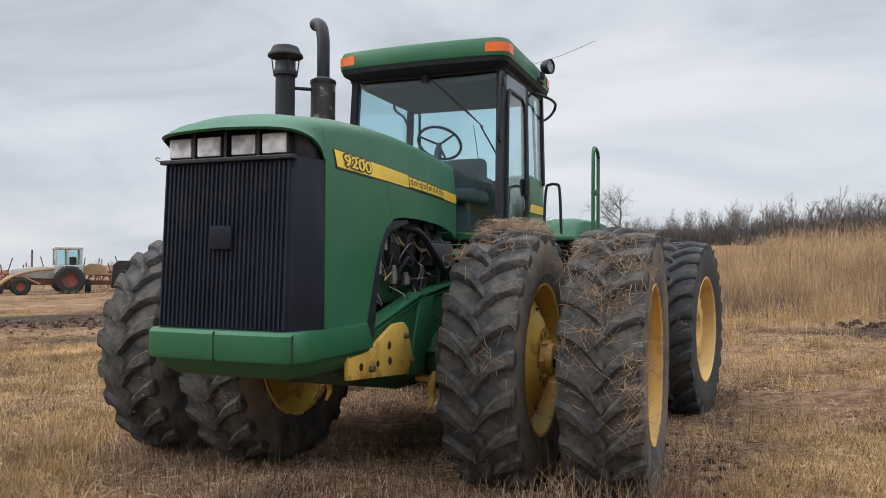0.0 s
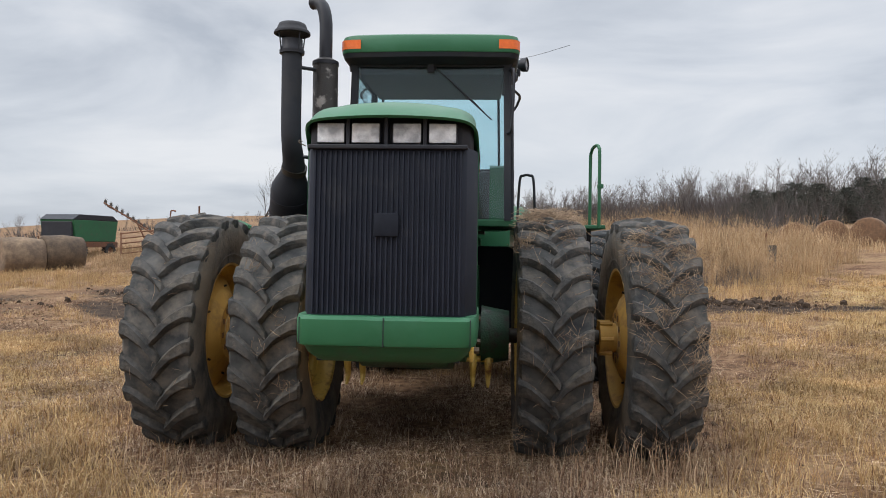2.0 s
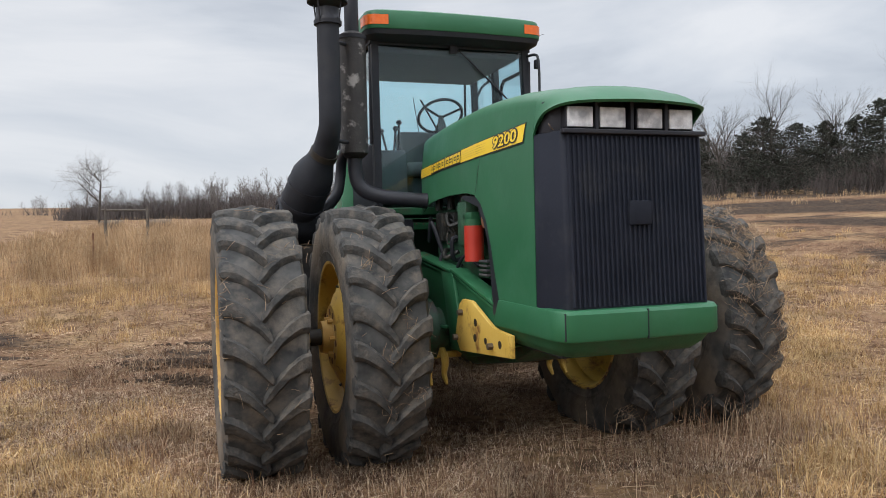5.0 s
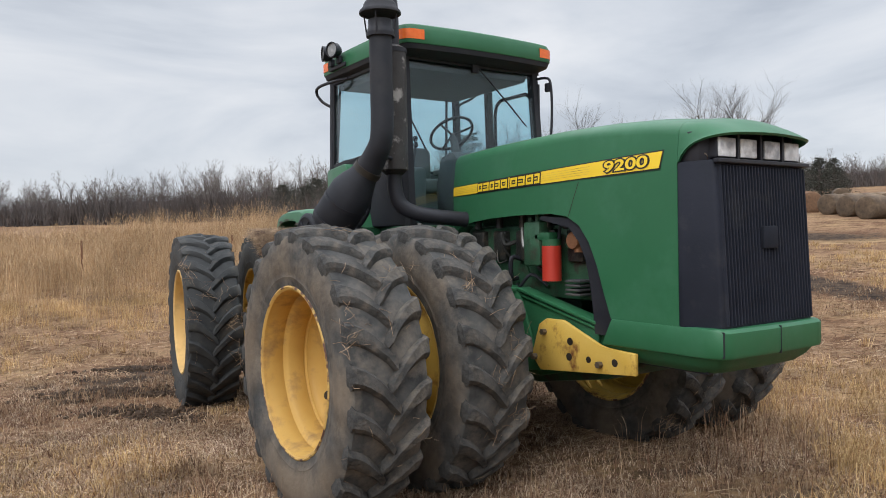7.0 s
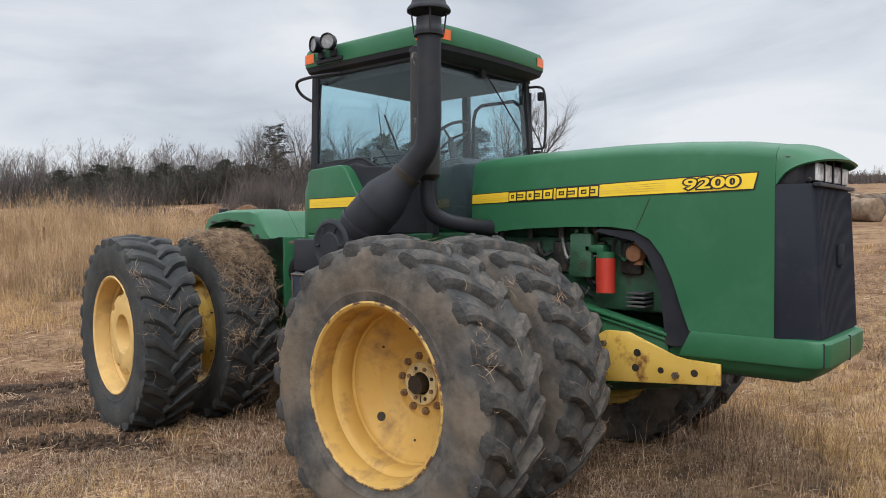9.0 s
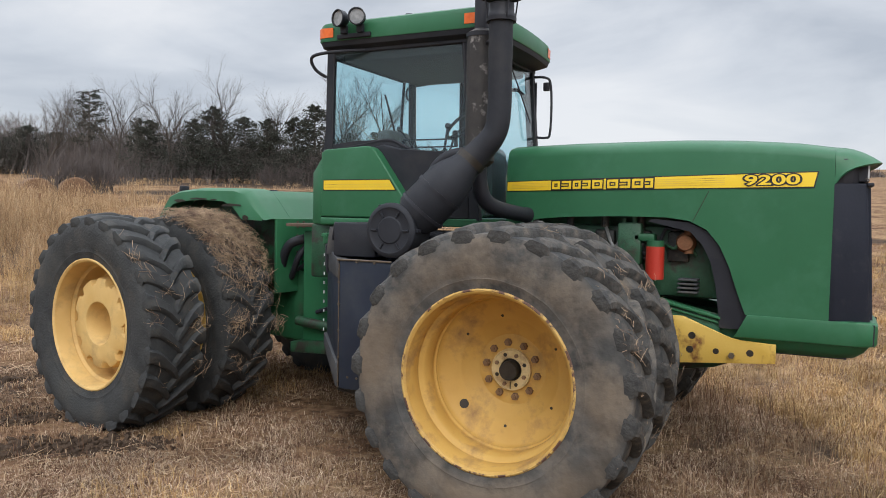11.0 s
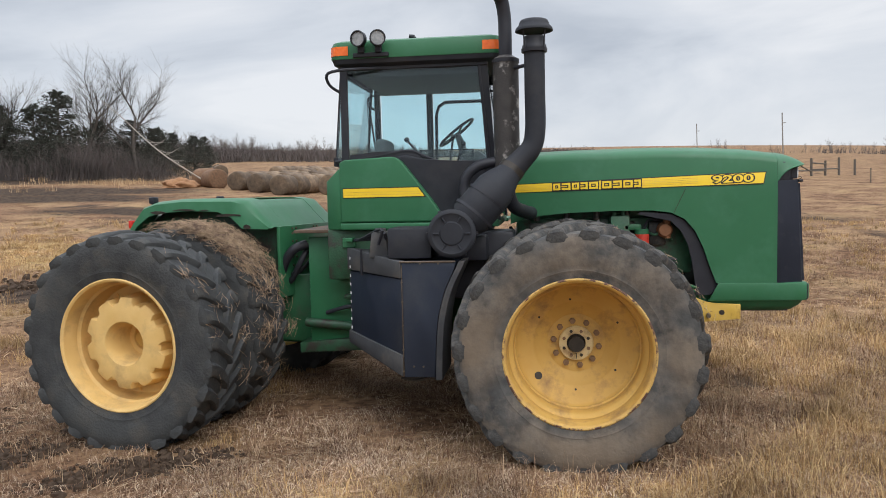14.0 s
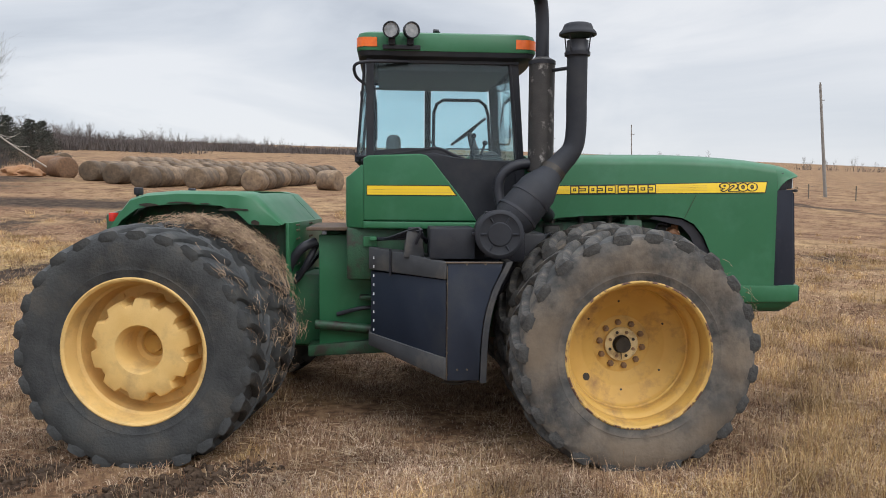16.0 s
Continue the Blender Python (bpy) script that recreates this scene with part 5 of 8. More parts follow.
for z in (3.14, 2.36):
    bm = B()
    tube(bm, [(-0.98, 0.49, z), (-1.14, 0.36, z)], 0.016, 8)
    tube(bm, [(-1.14, 0.36, z - 0.02), (-1.14, 0.36, z + 0.02)], 0.022, 8)
    part("stack_strut", bm, BLACK, muffler, smooth=40)
bm = B()
tube(bm, [(-0.93, 0.55, 3.195), (-0.93, 0.55, 3.225)], 0.118, 24)
part("stack_clamp", bm, BLACK, muffler, smooth=40)

# intake: pre-cleaner cap, upright pipe, sloping filter body with a round end cap
bm = B()
path = smooth_path([(-1.17, 0.30, 3.26), (-1.17, 0.30, 2.9), (-1.17, 0.30, 2.62), (-1.17, 0.33, 2.46), (-1.18, 0.43, 2.34), (-1.20, 0.52, 2.25)], 6)
tube(bm, path, [0.086 + 0.018 * max(0, (i - 18)) / 12 for i in range(len(path))], 24)
intake = part("intake_pipe", bm, PLASTIC, tractor, "matt black intake pipe", smooth=45)
bm = B()
m = Matrix.Translation((-1.17, 0.30, 0)) @ Matrix.Rotation(radians(-90), 4, "Y")
lathe(bm, [(0.0, 3.500), (0.100, 3.498), (0.113, 3.492), (0.124, 3.470), (0.128, 3.452), (0.150, 3.430), (0.156, 3.418), (0.156, 3.405), (0.140, 3.400), (0.135, 3.41), (0.0, 3.44)], 30, m)
cap = part("rain_cap", bm, PLASTIC, intake, "black flared rain cap", smooth=40)
bm = B()
lathe(bm, [(0.100, 3.24), (0.104, 3.25), (0.098, 3.29), (0.090, 3.30), (0.090, 3.36), (0.0, 3.365)], 28, m)
lathe(bm, [(0.086, 3.235), (0.106, 3.235), (0.108, 3.262), (0.088, 3.265)], 28, m, True)
part("precleaner", bm, BLACK, intake, "ribbed pre-cleaner body", smooth=40)
for k in range(4):
    a = math.pi * (k + 0.5) / 2
    c = Vector((-1.17 + 0.105 * math.cos(a), 0.30 + 0.105 * math.sin(a), 0))
    bm = B()
    tube(bm, [c + Vector((0, 0, 3.25)), c * 1.0 + Vector((0.02 * math.cos(a), 0.02 * math.sin(a), 3.41))], 0.006, 6)
    part("cap_strut", bm, BLACK, intake)
bm = B()
tube(bm, [(-1.185, 0.49, 2.285), (-1.20, 0.52, 2.245)], 0.113, 24)
part("hose_clamp", bm, DARK_BOLT, intake, "steel hose clamp", smooth=40)
bm = B()
tube(bm, [(-1.20, 0.50, 2.27), (-1.215, 0.54, 2.22), (-1.24, 0.60, 2.155), (-1.26, 0.64, 2.11), (-1.33, 0.84, 1.88), (-1.34, 0.90, 1.80)], [0.10, 0.115, 0.150, 0.170, 0.178, 0.12], 28)
body = part("filter_body", bm, PLASTIC, intake, "sloping black air filter body", smooth=45)
bm = B()
tube(bm, [(-1.278, 0.70, 2.045), (-1.283, 0.716, 2.025)], 0.180, 28)
tube(bm, [(-1.314, 0.81, 1.915), (-1.319, 0.826, 1.896)], 0.187, 28)
part("body_band", bm, BLACK, body, smooth=40)
bm = B()
mm = Matrix.Translation((-1.36, 0.985, 1.755))
lathe(bm, [(0, 0.14), (0.18, 0.14), (0.188, 0.10), (0.190, -0.10), (0.198, -0.108), (0.198, -0.135), (0.180, -0.150), (0.165, -0.152), (0.155, -0.146), (0.10, -0.146), (0.09, -0.154), (0.0, -0.156)], 36, mm)
endcap = part("end_cap", bm, PLASTIC, intake, "round black filter end cover", smooth=35)
for k in range(6):
    a = 2 * math.pi * k / 6
    c = Vector((-1.36, 0.985 + 0.198 * math.cos(a), 1.755 + 0.198 * math.sin(a)))
    bm = B()
    box(bm, c - Vector((0.12, 0.015, 0.012)), c + Vector((-0.06, 0.015, 0.012)), 0.004)
    part("clip", bm, BLACK, endcap)
bm = B()
for a in range(0, 360, 60):
    bm = B()
    tube(bm, [(-1.511, 0.985 + 0.105 * math.cos(radians(a)), 1.755 + 0.105 * math.sin(radians(a))), (-1.511, 0.985 + 0.150 * math.cos(radians(a)), 1.755 + 0.150 * math.sin(radians(a)))], 0.008, 6)
    part("rib", bm, PLASTIC, endcap)
bm = B()
tube(bm, smooth_path([(-1.14, 0.86, 1.82), (-1.02, 0.90, 1.96), (-0.98, 0.925, 2.10), (-0.97, 0.90, 2.23), (-0.96, 0.80, 2.315), (-0.94, 0.66, 2.345), (-0.93, 0.57, 2.33)], 5), 0.045, 14)
part("intake_hose", bm, BLACK, intake, "black rubber intake hose", smooth=45)

# engine behind the open side
bm = B()
box(bm, (-0.26, -1.15, 1.28), (0.26, 0.50, 1.82), 0.04)
box(bm, (-0.20, -1.10, 1.80), (0.20, 0.40, 2.12), 0.05)
cyl(bm, (-0.16, -0.2, 1.2), (0.16, -0.2, 1.2), 0.2, segs=20)
eng = part("engine", bm, ENGINE_GREEN, tractor, "oily green diesel engine block", smooth=35)
for s in (-1, 1):
    for i in range(5):
        bm = B()
        y = -0.9 + 0.28 * i
        box(bm, (s * 0.26 - 0.05, y, 1.55), (s * 0.26 + 0.05, y + 0.16, 1.78), 0.02)
        cyl(bm, (s * 0.30, y + 0.08, 1.80), (s * 0.30, y + 0.08, 1.90), 0.03, segs=10)
        part("engine_port", bm, ENGINE, eng, "dark casting on the engine's side", smooth=35)
    rnd = random.Random(11 + s)
    for k in range(16):
        bm = B()
        y0, z0 = rnd.uniform(-1.0, 0.35), rnd.uniform(1.35, 1.85)
        y1, z1 = y0 + rnd.uniform(-0.35, 0.35), rnd.uniform(1.30, 1.88)
        tube(bm, smooth_path([(s * 0.29, y0, z0), (s * rnd.uniform(0.33, 0.38), (2 * y0 + y1) / 3, (z0 + z1) / 2 + rnd.uniform(-0.1, 0.12)), (s * rnd.uniform(0.33, 0.38), (y0 + 2 * y1) / 3, (z0 + z1) / 2 + rnd.uniform(-0.1, 0.1)), (s * 0.29, y1, z1)], 4), rnd.choice((0.006, 0.009, 0.013, 0.018)), 7)
        part("hose", bm, (BLACK, ALLOY, ENGINE, BLACK, GREY_PLASTIC, ENGINE_GREEN if s < 0 else BLACK)[k % 6], eng, smooth=40)
# wires, fittings, a fat hose and a dusty box on the other side of the engine
rnd = random.Random(61)
for k in range(14):
    y, z = rnd.uniform(-0.75, 0.25), rnd.uniform(1.40, 1.76)
    run = [(0.30, y, z)]
    for i in range(3):
        run.append((rnd.uniform(0.36, 0.41), run[-1][1] + rnd.uniform(-0.12, 0.16), run[-1][2] + rnd.uniform(-0.10, 0.08)))
    part("wire", tube(B(), smooth_path(run, 5), rnd.choice((0.004, 0.005, 0.007)), 6), (ALLOY, STRAW, BLACK)[k % 3], eng, smooth=40)
for y, z, h, r in ((-0.98, 1.60, 0.13, 0.022), (-0.90, 1.50, 0.16, 0.026), (-0.80, 1.66, 0.08, 0.020), (-0.66, 1.43, 0.10, 0.030), (-0.45, 1.42, 0.06, 0.034)):
    bm = cyl(B(), (0.35, y, z), (0.35, y, z + h), r, segs=14)
    cyl(bm, (0.35, y, z + h), (0.35, y, z + h + 0.03), r * 0.6, segs=10)
    cyl(bm, (0.27, y, z + 0.5 * h), (0.36, y, z + 0.5 * h), r * 0.5, segs=8)
    part("fitting", bm, ALLOY, eng, "dull alloy fitting", smooth=35)
bm = tube(B(), smooth_path([(0.30, -0.42, 1.84), (0.40, -0.32, 1.80), (0.42, -0.10, 1.66), (0.42, 0.12, 1.52), (0.40, 0.34, 1.45)], 6), 0.026, 12)
part("fat_hose", bm, BLACK, eng, "thick black rubber hose", smooth=45)
bm = box(B(), (0.24, -0.06, 1.555), (0.40, 0.40, 1.735), 0.02)
box(bm, (0.25, -0.04, 1.735), (0.39, 0.38, 1.75), 0.006)
part("side_box", bm, GREY_PLASTIC, eng, "dusty grey box beside the engine", smooth=35)
bm = B()
cyl(bm, (-0.38, -0.665, 1.42), (-0.38, -0.665, 1.665), 0.068, segs=24)
filt = part("fuel_filter", bm, RED, eng, "bright red spin-on filter", smooth=40)
bm = B()
cyl(bm, (-0.38, -0.665, 1.665), (-0.38, -0.665, 1.71), 0.064, segs=24)
box(bm, (-0.40, -0.66, 1.70), (-0.28, -0.50, 1.76), 0.015)
part("filter_head", bm, GREEN_OLD, filt, smooth=35)
bm = B()
box(bm, (-0.40, -0.56, 1.52), (-0.26, -0.38, 1.84), 0.02)
cyl(bm, (-0.36, -0.50, 1.84), (-0.36, -0.50, 1.89), 0.018, segs=10)
cyl(bm, (-0.36, -0.42, 1.82), (-0.36, -0.42, 1.87), 0.018, segs=10)
part("pump", bm, ENGINE_GREEN, eng, "green pump with bolt heads", smooth=35)
bm = B()
lathe(bm, [(0, -0.06), (0.055, -0.05), (0.075, 0.0), (0.055, 0.05), (0, 0.06)], 20, Matrix.Translation((-0.34, -0.88, 1.70)))
cyl(bm, (-0.34, -0.90, 1.62), (-0.34, -0.90, 1.80), 0.035, segs=12)
part("turbo_housing", bm, mat("rusty_casting", [(0.16, 0.065, 0.03), (0.28, 0.13, 0.06)], scale=10, rough=0.8, bump=0.3), eng, "rust-brown casting", smooth=40)
for k in range(4):
    bm = B()
    box(bm, (-0.42, -0.98, 1.33 + 0.03 * k), (-0.28, -0.84, 1.345 + 0.03 * k), 0.004)
    part("alternator_fin", bm, GREY_PLASTIC, eng)
bm = B()
box(bm, (-0.42, -1.20, 1.10), (0.42, -1.21, 2.25), 0.02)
part("radiator_shroud", bm, BLACK, eng, "black radiator shroud")
for s in (-1, 1):
    bm = B()
    prism(bm, [(-1.36, 1.10), (-1.145, 1.10), (-1.135, 1.20), (-1.11, 1.40), (-1.07, 1.57), (-1.01, 1.69), (-0.92, 1.785), (-0.62, 1.853), (-0.65, 1.872), (-0.92, 1.85), (-1.04, 1.79), (-1.13, 1.68), (-1.20, 1.53), (-1.27, 1.34), (-1.33, 1.20)], "x", s * 0.425, s * 0.45, 0.0)
    part("arch_liner", bm, BLACK, eng, "black inner panel of the engine opening")

# front frame rails, slanting beams, undertray
bm = B()
for s in (-1, 1):
    prism(bm, [(-1.75, 0.985), (-1.30, 0.92), (-0.55, 0.74), (0.5, 0.80), (1.9, 0.85), (1.9, 1.12), (0.45, 1.25), (-0.2, 1.24), (-0.95, 1.16), (-1.75, 1.12)], "x", s * 0.30, s * 0.40, 0.008)
frame_ob = part("front_frame", bm, GREEN_OLD, tractor, "heavy green front frame rails", smooth=30)
for s in (-1, 1):
    web = B()
    prism(web, [(-1.15, 1.158), (-0.40, 1.334), (-0.22, 1.330), (0.62, 1.432), (0.62, 0.90), (-0.20, 0.935), (-0.30, 0.80), (-0.62, 0.79), (-1.15, 0.86)], "x", s * 0.405, s * 0.425, 0.003)
    web_ob = part("frame_web", web, GREEN_OLD, frame_ob, "green web plate below the engine", smooth=30)
    for (y0, z0), (y1, z1) in (((-1.15, 1.158), (-0.36, 1.343)), ((-0.36, 1.329), (0.62, 1.442))):
        bm = B()
        prism(bm, [(y0, z0), (y1, z1), (y1, z1 + 0.022), (y0, z0 + 0.022)], "x", s * 0.33, s * 0.455, 0.005)
        part("flange", bm, GREEN, web_ob, "slanting green top flange", smooth=30)
        bm = B()
        prism(bm, [(y0, z0 - 0.034), (y1, z1 - 0.034), (y1, z1 - 0.016), (y0, z0 - 0.016)], "x", s * 0.424, s * 0.443, 0.004)
        part("flange_edge", bm, GREEN, web_ob, "worn pale edge", smooth=30)
    bm = B()
    prism(bm, [(-0.60, 0.79), (-0.33, 0.77), (-0.14, 1.335), (-0.38, 1.338)], "x", s * 0.424, s * 0.448, 0.006)
    part("frame_gusset", bm, GREEN, web_ob, "green upright gusset", smooth=30)
    bm = B()
    prism(bm, [(-0.26, 0.915), (0.64, 0.872), (0.64, 0.893), (-0.26, 0.936)], "x", s * 0.40, s * 0.47, 0.004)
    part("lower_flange", bm, GREEN, web_ob, "green lower flange", smooth=30)
bm = B()
prism(bm, [(-1.45, 0.93), (-1.1, 0.78), (-0.4, 0.66), (0.4, 0.68), (1.7, 0.70), (1.7, 0.95), (-1.45, 1.0)], "x", -0.30, 0.30, 0.02)
part("undertray", bm, GREEN_DIRTY_SHADED, frame_ob, "dark oily underside", smooth=30)
for s, bx in ((-1, 0.502), (1, 0.468)):
    bm = B()
    prism(bm, [(-0.735, 1.172), (-0.90, 1.172), (-1.23, 1.040), (-1.30, 1.022), (-1.525, 1.020), (-1.525, 0.885), (-0.665, 0.812), (-0.575, 0.905), (-0.66, 1.13)], "x", s * (bx - 0.027), s * bx, 0.006)
    br = part("weight_bracket", bm, YELLOW_RUST, tractor, "rust-stained yellow weight bracket with round holes", smooth=30)
    for y, z, r in ((-0.967, 1.037, 0.026), (-0.955, 0.935, 0.026), (-1.134, 0.938, 0.021), (-1.36, 0.945, 0.024)):
        bm = B()
        cyl(bm, (s * (bx - 0.012), y, z), (s * (bx + 0.0025), y, z), r, segs=18)
        part("hole", bm, DARK_BOLT, br, "dark bolt hole")
    for y, z in ((-0.72, 1.08), (-0.62, 0.90), (-1.24, 0.92)):
        bm = B()
        cyl(bm, (s * (bx - 0.012), y, z), (s * (bx + 0.033), y, z), 0.022, segs=6)
        part("bolt", bm, BOLT, br)
    # tow hooks under the frame
    for x in (0.44, 0.56):
        bm = B()
        tube(bm, smooth_path([(s * x, -0.10, 0.74), (s * x, -0.17, 0.66), (s * x, -0.14, 0.56), (s * x, -0.20, 0.49)], 4), [0.026, 0.028, 0.03, 0.03, 0.03, 0.028, 0.026, 0.024, 0.022, 0.020, 0.018, 0.014, 0.01], 8)
        part("tow_hook", bm, YELLOW_RUST, frame_ob, "rusty yellow hook", smooth=40)
bm = B()
cyl(bm, (-0.60, -0.12, 0.70), (0.60, -0.12, 0.70), 0.026, segs=12)
part("hook_shaft", bm, YELLOW_RUST, frame_ob, smooth=40)

# right-hand fuel tank, steps, battery box; left-hand steps and platform
def slanted(bm, z0, z1, out, rise0=0.0, rise1=0.0, inner=-0.62):
    """A block whose outer face runs slantwise in plan from the guard's corner back to the frame."""
    ox, oy = -0.62 * out, 0.76 * out
    prism(bm, [(-1.50 + ox, 1.41), (-1.50 + ox, 1.42 + oy * 0.4), (-0.77 + ox, 2.03 + oy), (inner, 2.03 + oy), (inner, 1.41)], "z", z0, z1)
    for v in bm.verts:
        f = (v.co.y - 1.41) / 0.62
        v.co.z += (rise0 if v.co.z < (z0 + z1) / 2 else rise1) * f
    bevel(bm, bm.edges[:], 0.014, 2)
    return bm


tank = part("fuel_tank", slanted(B(), 0.76, 1.385, 0.0), NAVY, tractor, "dark blue-black plastic fuel tank", smooth=35)
part("lower_step", slanted(B(), 0.575, 0.755, 0.03, 0.14, 0.075), GREY_PLASTIC, tank, "dusty grey step below the tank", smooth=35)
part("tank_cover", slanted(B(), 1.392, 1.53, 0.025, 0.01, 0.07), GREY_PLASTIC, tank, "dusty grey tank cover", smooth=35)
bm = B()
cyl(bm, (-1.02, 1.86, 1.37), (-1.02, 1.86, 1.60), 0.012, segs=8)
part("strap", bm, BLACK, tank, smooth=40)
bm = B()
box(bm, (-0.98, 0.50, 1.15), (-0.45, 1.30, 1.74), 0.03)
box(bm, (-1.20, 0.72, 1.50), (-0.60, 1.2, 1.72), 0.03)
part("inner_fender", bm, BLACK, tractor, "black inner fender above the wheel", smooth=30)
bm = B()
prism(bm, [(1.40, 0.57), (1.14, 0.57), (1.135, 0.85), (1.11, 1.08), (1.05, 1.30), (0.97, 1.47), (0.955, 1.525), (1.405, 1.525)], "x", -1.515, -0.85, 0.006)
guard = part("mud_guard", bm, NAVY, tractor, "dark mud guard panel beside the tank", smooth=30)
bm = B()
edge = [(-1.50, y, z) for y, z in ((1.135, 0.55), (1.125, 0.85), (1.10, 1.08), (1.04, 1.30), (0.955, 1.475), (0.93, 1.53))]
rows = []
for x, y, z in smooth_path(edge, 4):
    rows.append([(-1.53, y, z), (-1.53, y - 0.05, z + 0.004), (-0.95, y - 0.055, z + 0.004), (-0.95, y - 0.01, z)])
loft(bm, rows, closed=True, caps=True)
part("guard_rim", bm, GREY_PLASTIC, guard, "grey curved rim of the mud guard", smooth=35)
bm = B()
tube(bm, [(-1.517, 0.96, 1.528), (-1.517, 1.42, 1.528)], 0.008, 6)
tube(bm, [(-1.517, 1.405, 0.575), (-1.517, 1.405, 1.5)], 0.004, 6)
part("guard_edge", bm, BOLT, guard)
for y, z in ((1.405, 0.62), (1.405, 0.80), (1.405, 1.0), (1.405, 1.2), (1.405, 1.36), (1.32, 0.66), (1.24, 0.66), (1.10, 1.515), (1.25, 1.515)):
    bm = B()
    cyl(bm, (-1.51, y, z), (-1.524, y, z), 0.009, segs=6)
    part("bolt", bm, BOLT, guard)
bm = B()
box(bm, (-1.40, 1.17, 1.545), (-0.95, 1.54, 1.80), 0.015)
part("battery_box", bm, PLASTIC, tractor, "black battery box", smooth=30)
bm = B()
prism(bm, [(1.57, 1.54), (1.75, 1.54), (1.72, 1.76), (1.60, 1.76)], "x", -1.20, -0.90, 0.01)
cyl(bm, (-1.1, 1.66, 1.74), (-1.1, 1.66, 1.79), 0.05, segs=16)
fill = part("filler_neck", bm, GREY_PLASTIC, tractor, "grey filler neck", smooth=30)
for k in range(4):
    bm = B()
    tube(bm, smooth_path([(-1.0 - 0.08 * k, 1.5 + 0.05 * k, 1.66), (-1.1 - 0.05 * k, 1.62, 1.70 + 0.03 * k), (-0.9, 1.9, 1.68), (-0.6, 2.1, 1.66)], 4), 0.014, 6)
    part("hose", bm, BLACK, fill, smooth=40)
bm = B()
box(bm, (-0.72, 1.25, 1.30), (-0.40, 2.25, 1.77), 0.02)
part("cab_bearer", bm, GREEN_DIRTY_SHADED, frame_ob, "dirty green bearer under the cab", smooth=30)
bm = B()
tube(bm, smooth_path([(-1.47, 1.20, 0.56), (-1.46, 1.32, 0.53), (-1.46, 1.44, 0.55)], 4), 0.012, 6)
box(bm, (-1.46, 1.15, 0.535), (-1.0, 1.42, 0.57), 0.006)
part("guard_foot", bm, DARK_BOLT, guard)

# mirrored things on the left: access steps and platform with a tall rail
bm = B()
box(bm, (0.80, 0.62, 1.765), (1.58, 1.95, 1.80), 0.008)
plat = part("platform", bm, GREEN_OLD, tractor, "green access platform on the door side")
bm = B()
tube(bm, smooth_path([(1.515, 0.58, 1.78), (1.515, 0.59, 2.40), (1.513, 0.62, 2.48), (1.505, 0.70, 2.515), (1.495, 0.88, 2.515), (1.490, 0.96, 2.48), (1.487, 0.98, 2.40), (1.487, 0.98, 1.78)], 5), 0.015, 10)
box(bm, (1.50, 0.57, 2.12), (1.55, 0.63, 2.16), 0.006)
part("tall_rail", bm, GREEN_OLD, plat, "tall green hand rail", smooth=40)
for k in range(4):
    bm = B()
    z = 0.55 + 0.31 * k
    box(bm, (1.15, 1.30, z), (1.52, 1.62, z + 0.03), 0.006)
    part("step_tread", bm, BLACK, plat)
bm = B()
prism(bm, [(1.28, 0.50), (1.31, 0.50), (1.31, 1.77), (1.28, 1.77)], "x", 1.13, 1.54)
prism(bm, [(1.62, 0.50), (1.65, 0.50), (1.65, 1.77), (1.62, 1.77)], "x", 1.13, 1.54)
part("step_side", bm, PLASTIC, plat, "black step side plates")
bm = B()
prism(bm, [(0.95, 0.62), (1.26, 0.60), (1.26, 1.72), (0.80, 1.72), (0.92, 1.3)], "x", 0.85, 1.47, 0.01)
part("left_guard", bm, PLASTIC, plat, "black guard beside the steps", smooth=30)
bm = B()
box(bm, (0.42, 1.68, 0.75), (1.15, 2.02, 1.60), 0.03)
part("left_tank", bm, NAVY, plat, "dark side tank", smooth=30)

# ---- hitch and rear half ----
bm = B()
prism(bm, [(1.62, 0.62), (2.52, 0.60), (2.52, 1.69), (2.10, 1.69), (2.05, 1.45), (1.62, 1.40)], "x", -0.46, -0.40, 0.01)
prism(bm, [(1.62, 0.62), (2.52, 0.60), (2.52, 1.69), (2.10, 1.69), (2.05, 1.45), (1.62, 1.40)], "x", 0.40, 0.46, 0.01)
box(bm, (-0.44, 2.0, 0.62), (0.44, 2.06, 1.66), 0.01)
hitch = part("hitch_frame", bm, GREEN, tractor, "green hitch side plates", smooth=30)
bm = B()
prism(bm, [(1.70, 0.60), (2.62, 0.56), (2.62, 0.66), (1.70, 0.74)], "x", -0.52, 0.52, 0.01)
# dark green here stands in for the shade low in the hitch
part("hitch_base", bm, GREEN_DIRTY_SHADED, hitch, "green lower hitch casting", smooth=30)
bm = B()
box(bm, (-0.60, 1.92, 1.735), (0.50, 2.62, 1.765), 0.006)
part("deck_plate", bm, mat("rusty_plate", [(0.06, 0.045, 0.035), (0.16, 0.10, 0.065)], scale=8, rough=0.85, bump=0.2, second=(0.03, 0.03, 0.03), second_scale=3), hitch, "dark rusty deck plate")
bm = B()
box(bm, (-0.86, 1.98, 1.66), (-0.44, 2.04, 1.695), 0.006)
prism(bm, [(1.98, 1.60), (2.10, 1.60), (2.10, 1.69), (1.98, 1.69)], "x", -0.75, -0.46, 0.006)
part("bracket_arm", bm, GREEN, hitch, "green bracket arm")
bm = B()
tube(bm, smooth_path([(-0.40, 2.55, 1.62), (-0.46, 2.68, 1.56), (-0.42, 2.80, 1.38), (-0.38, 2.84, 1.15)], 5), 0.045, 10)
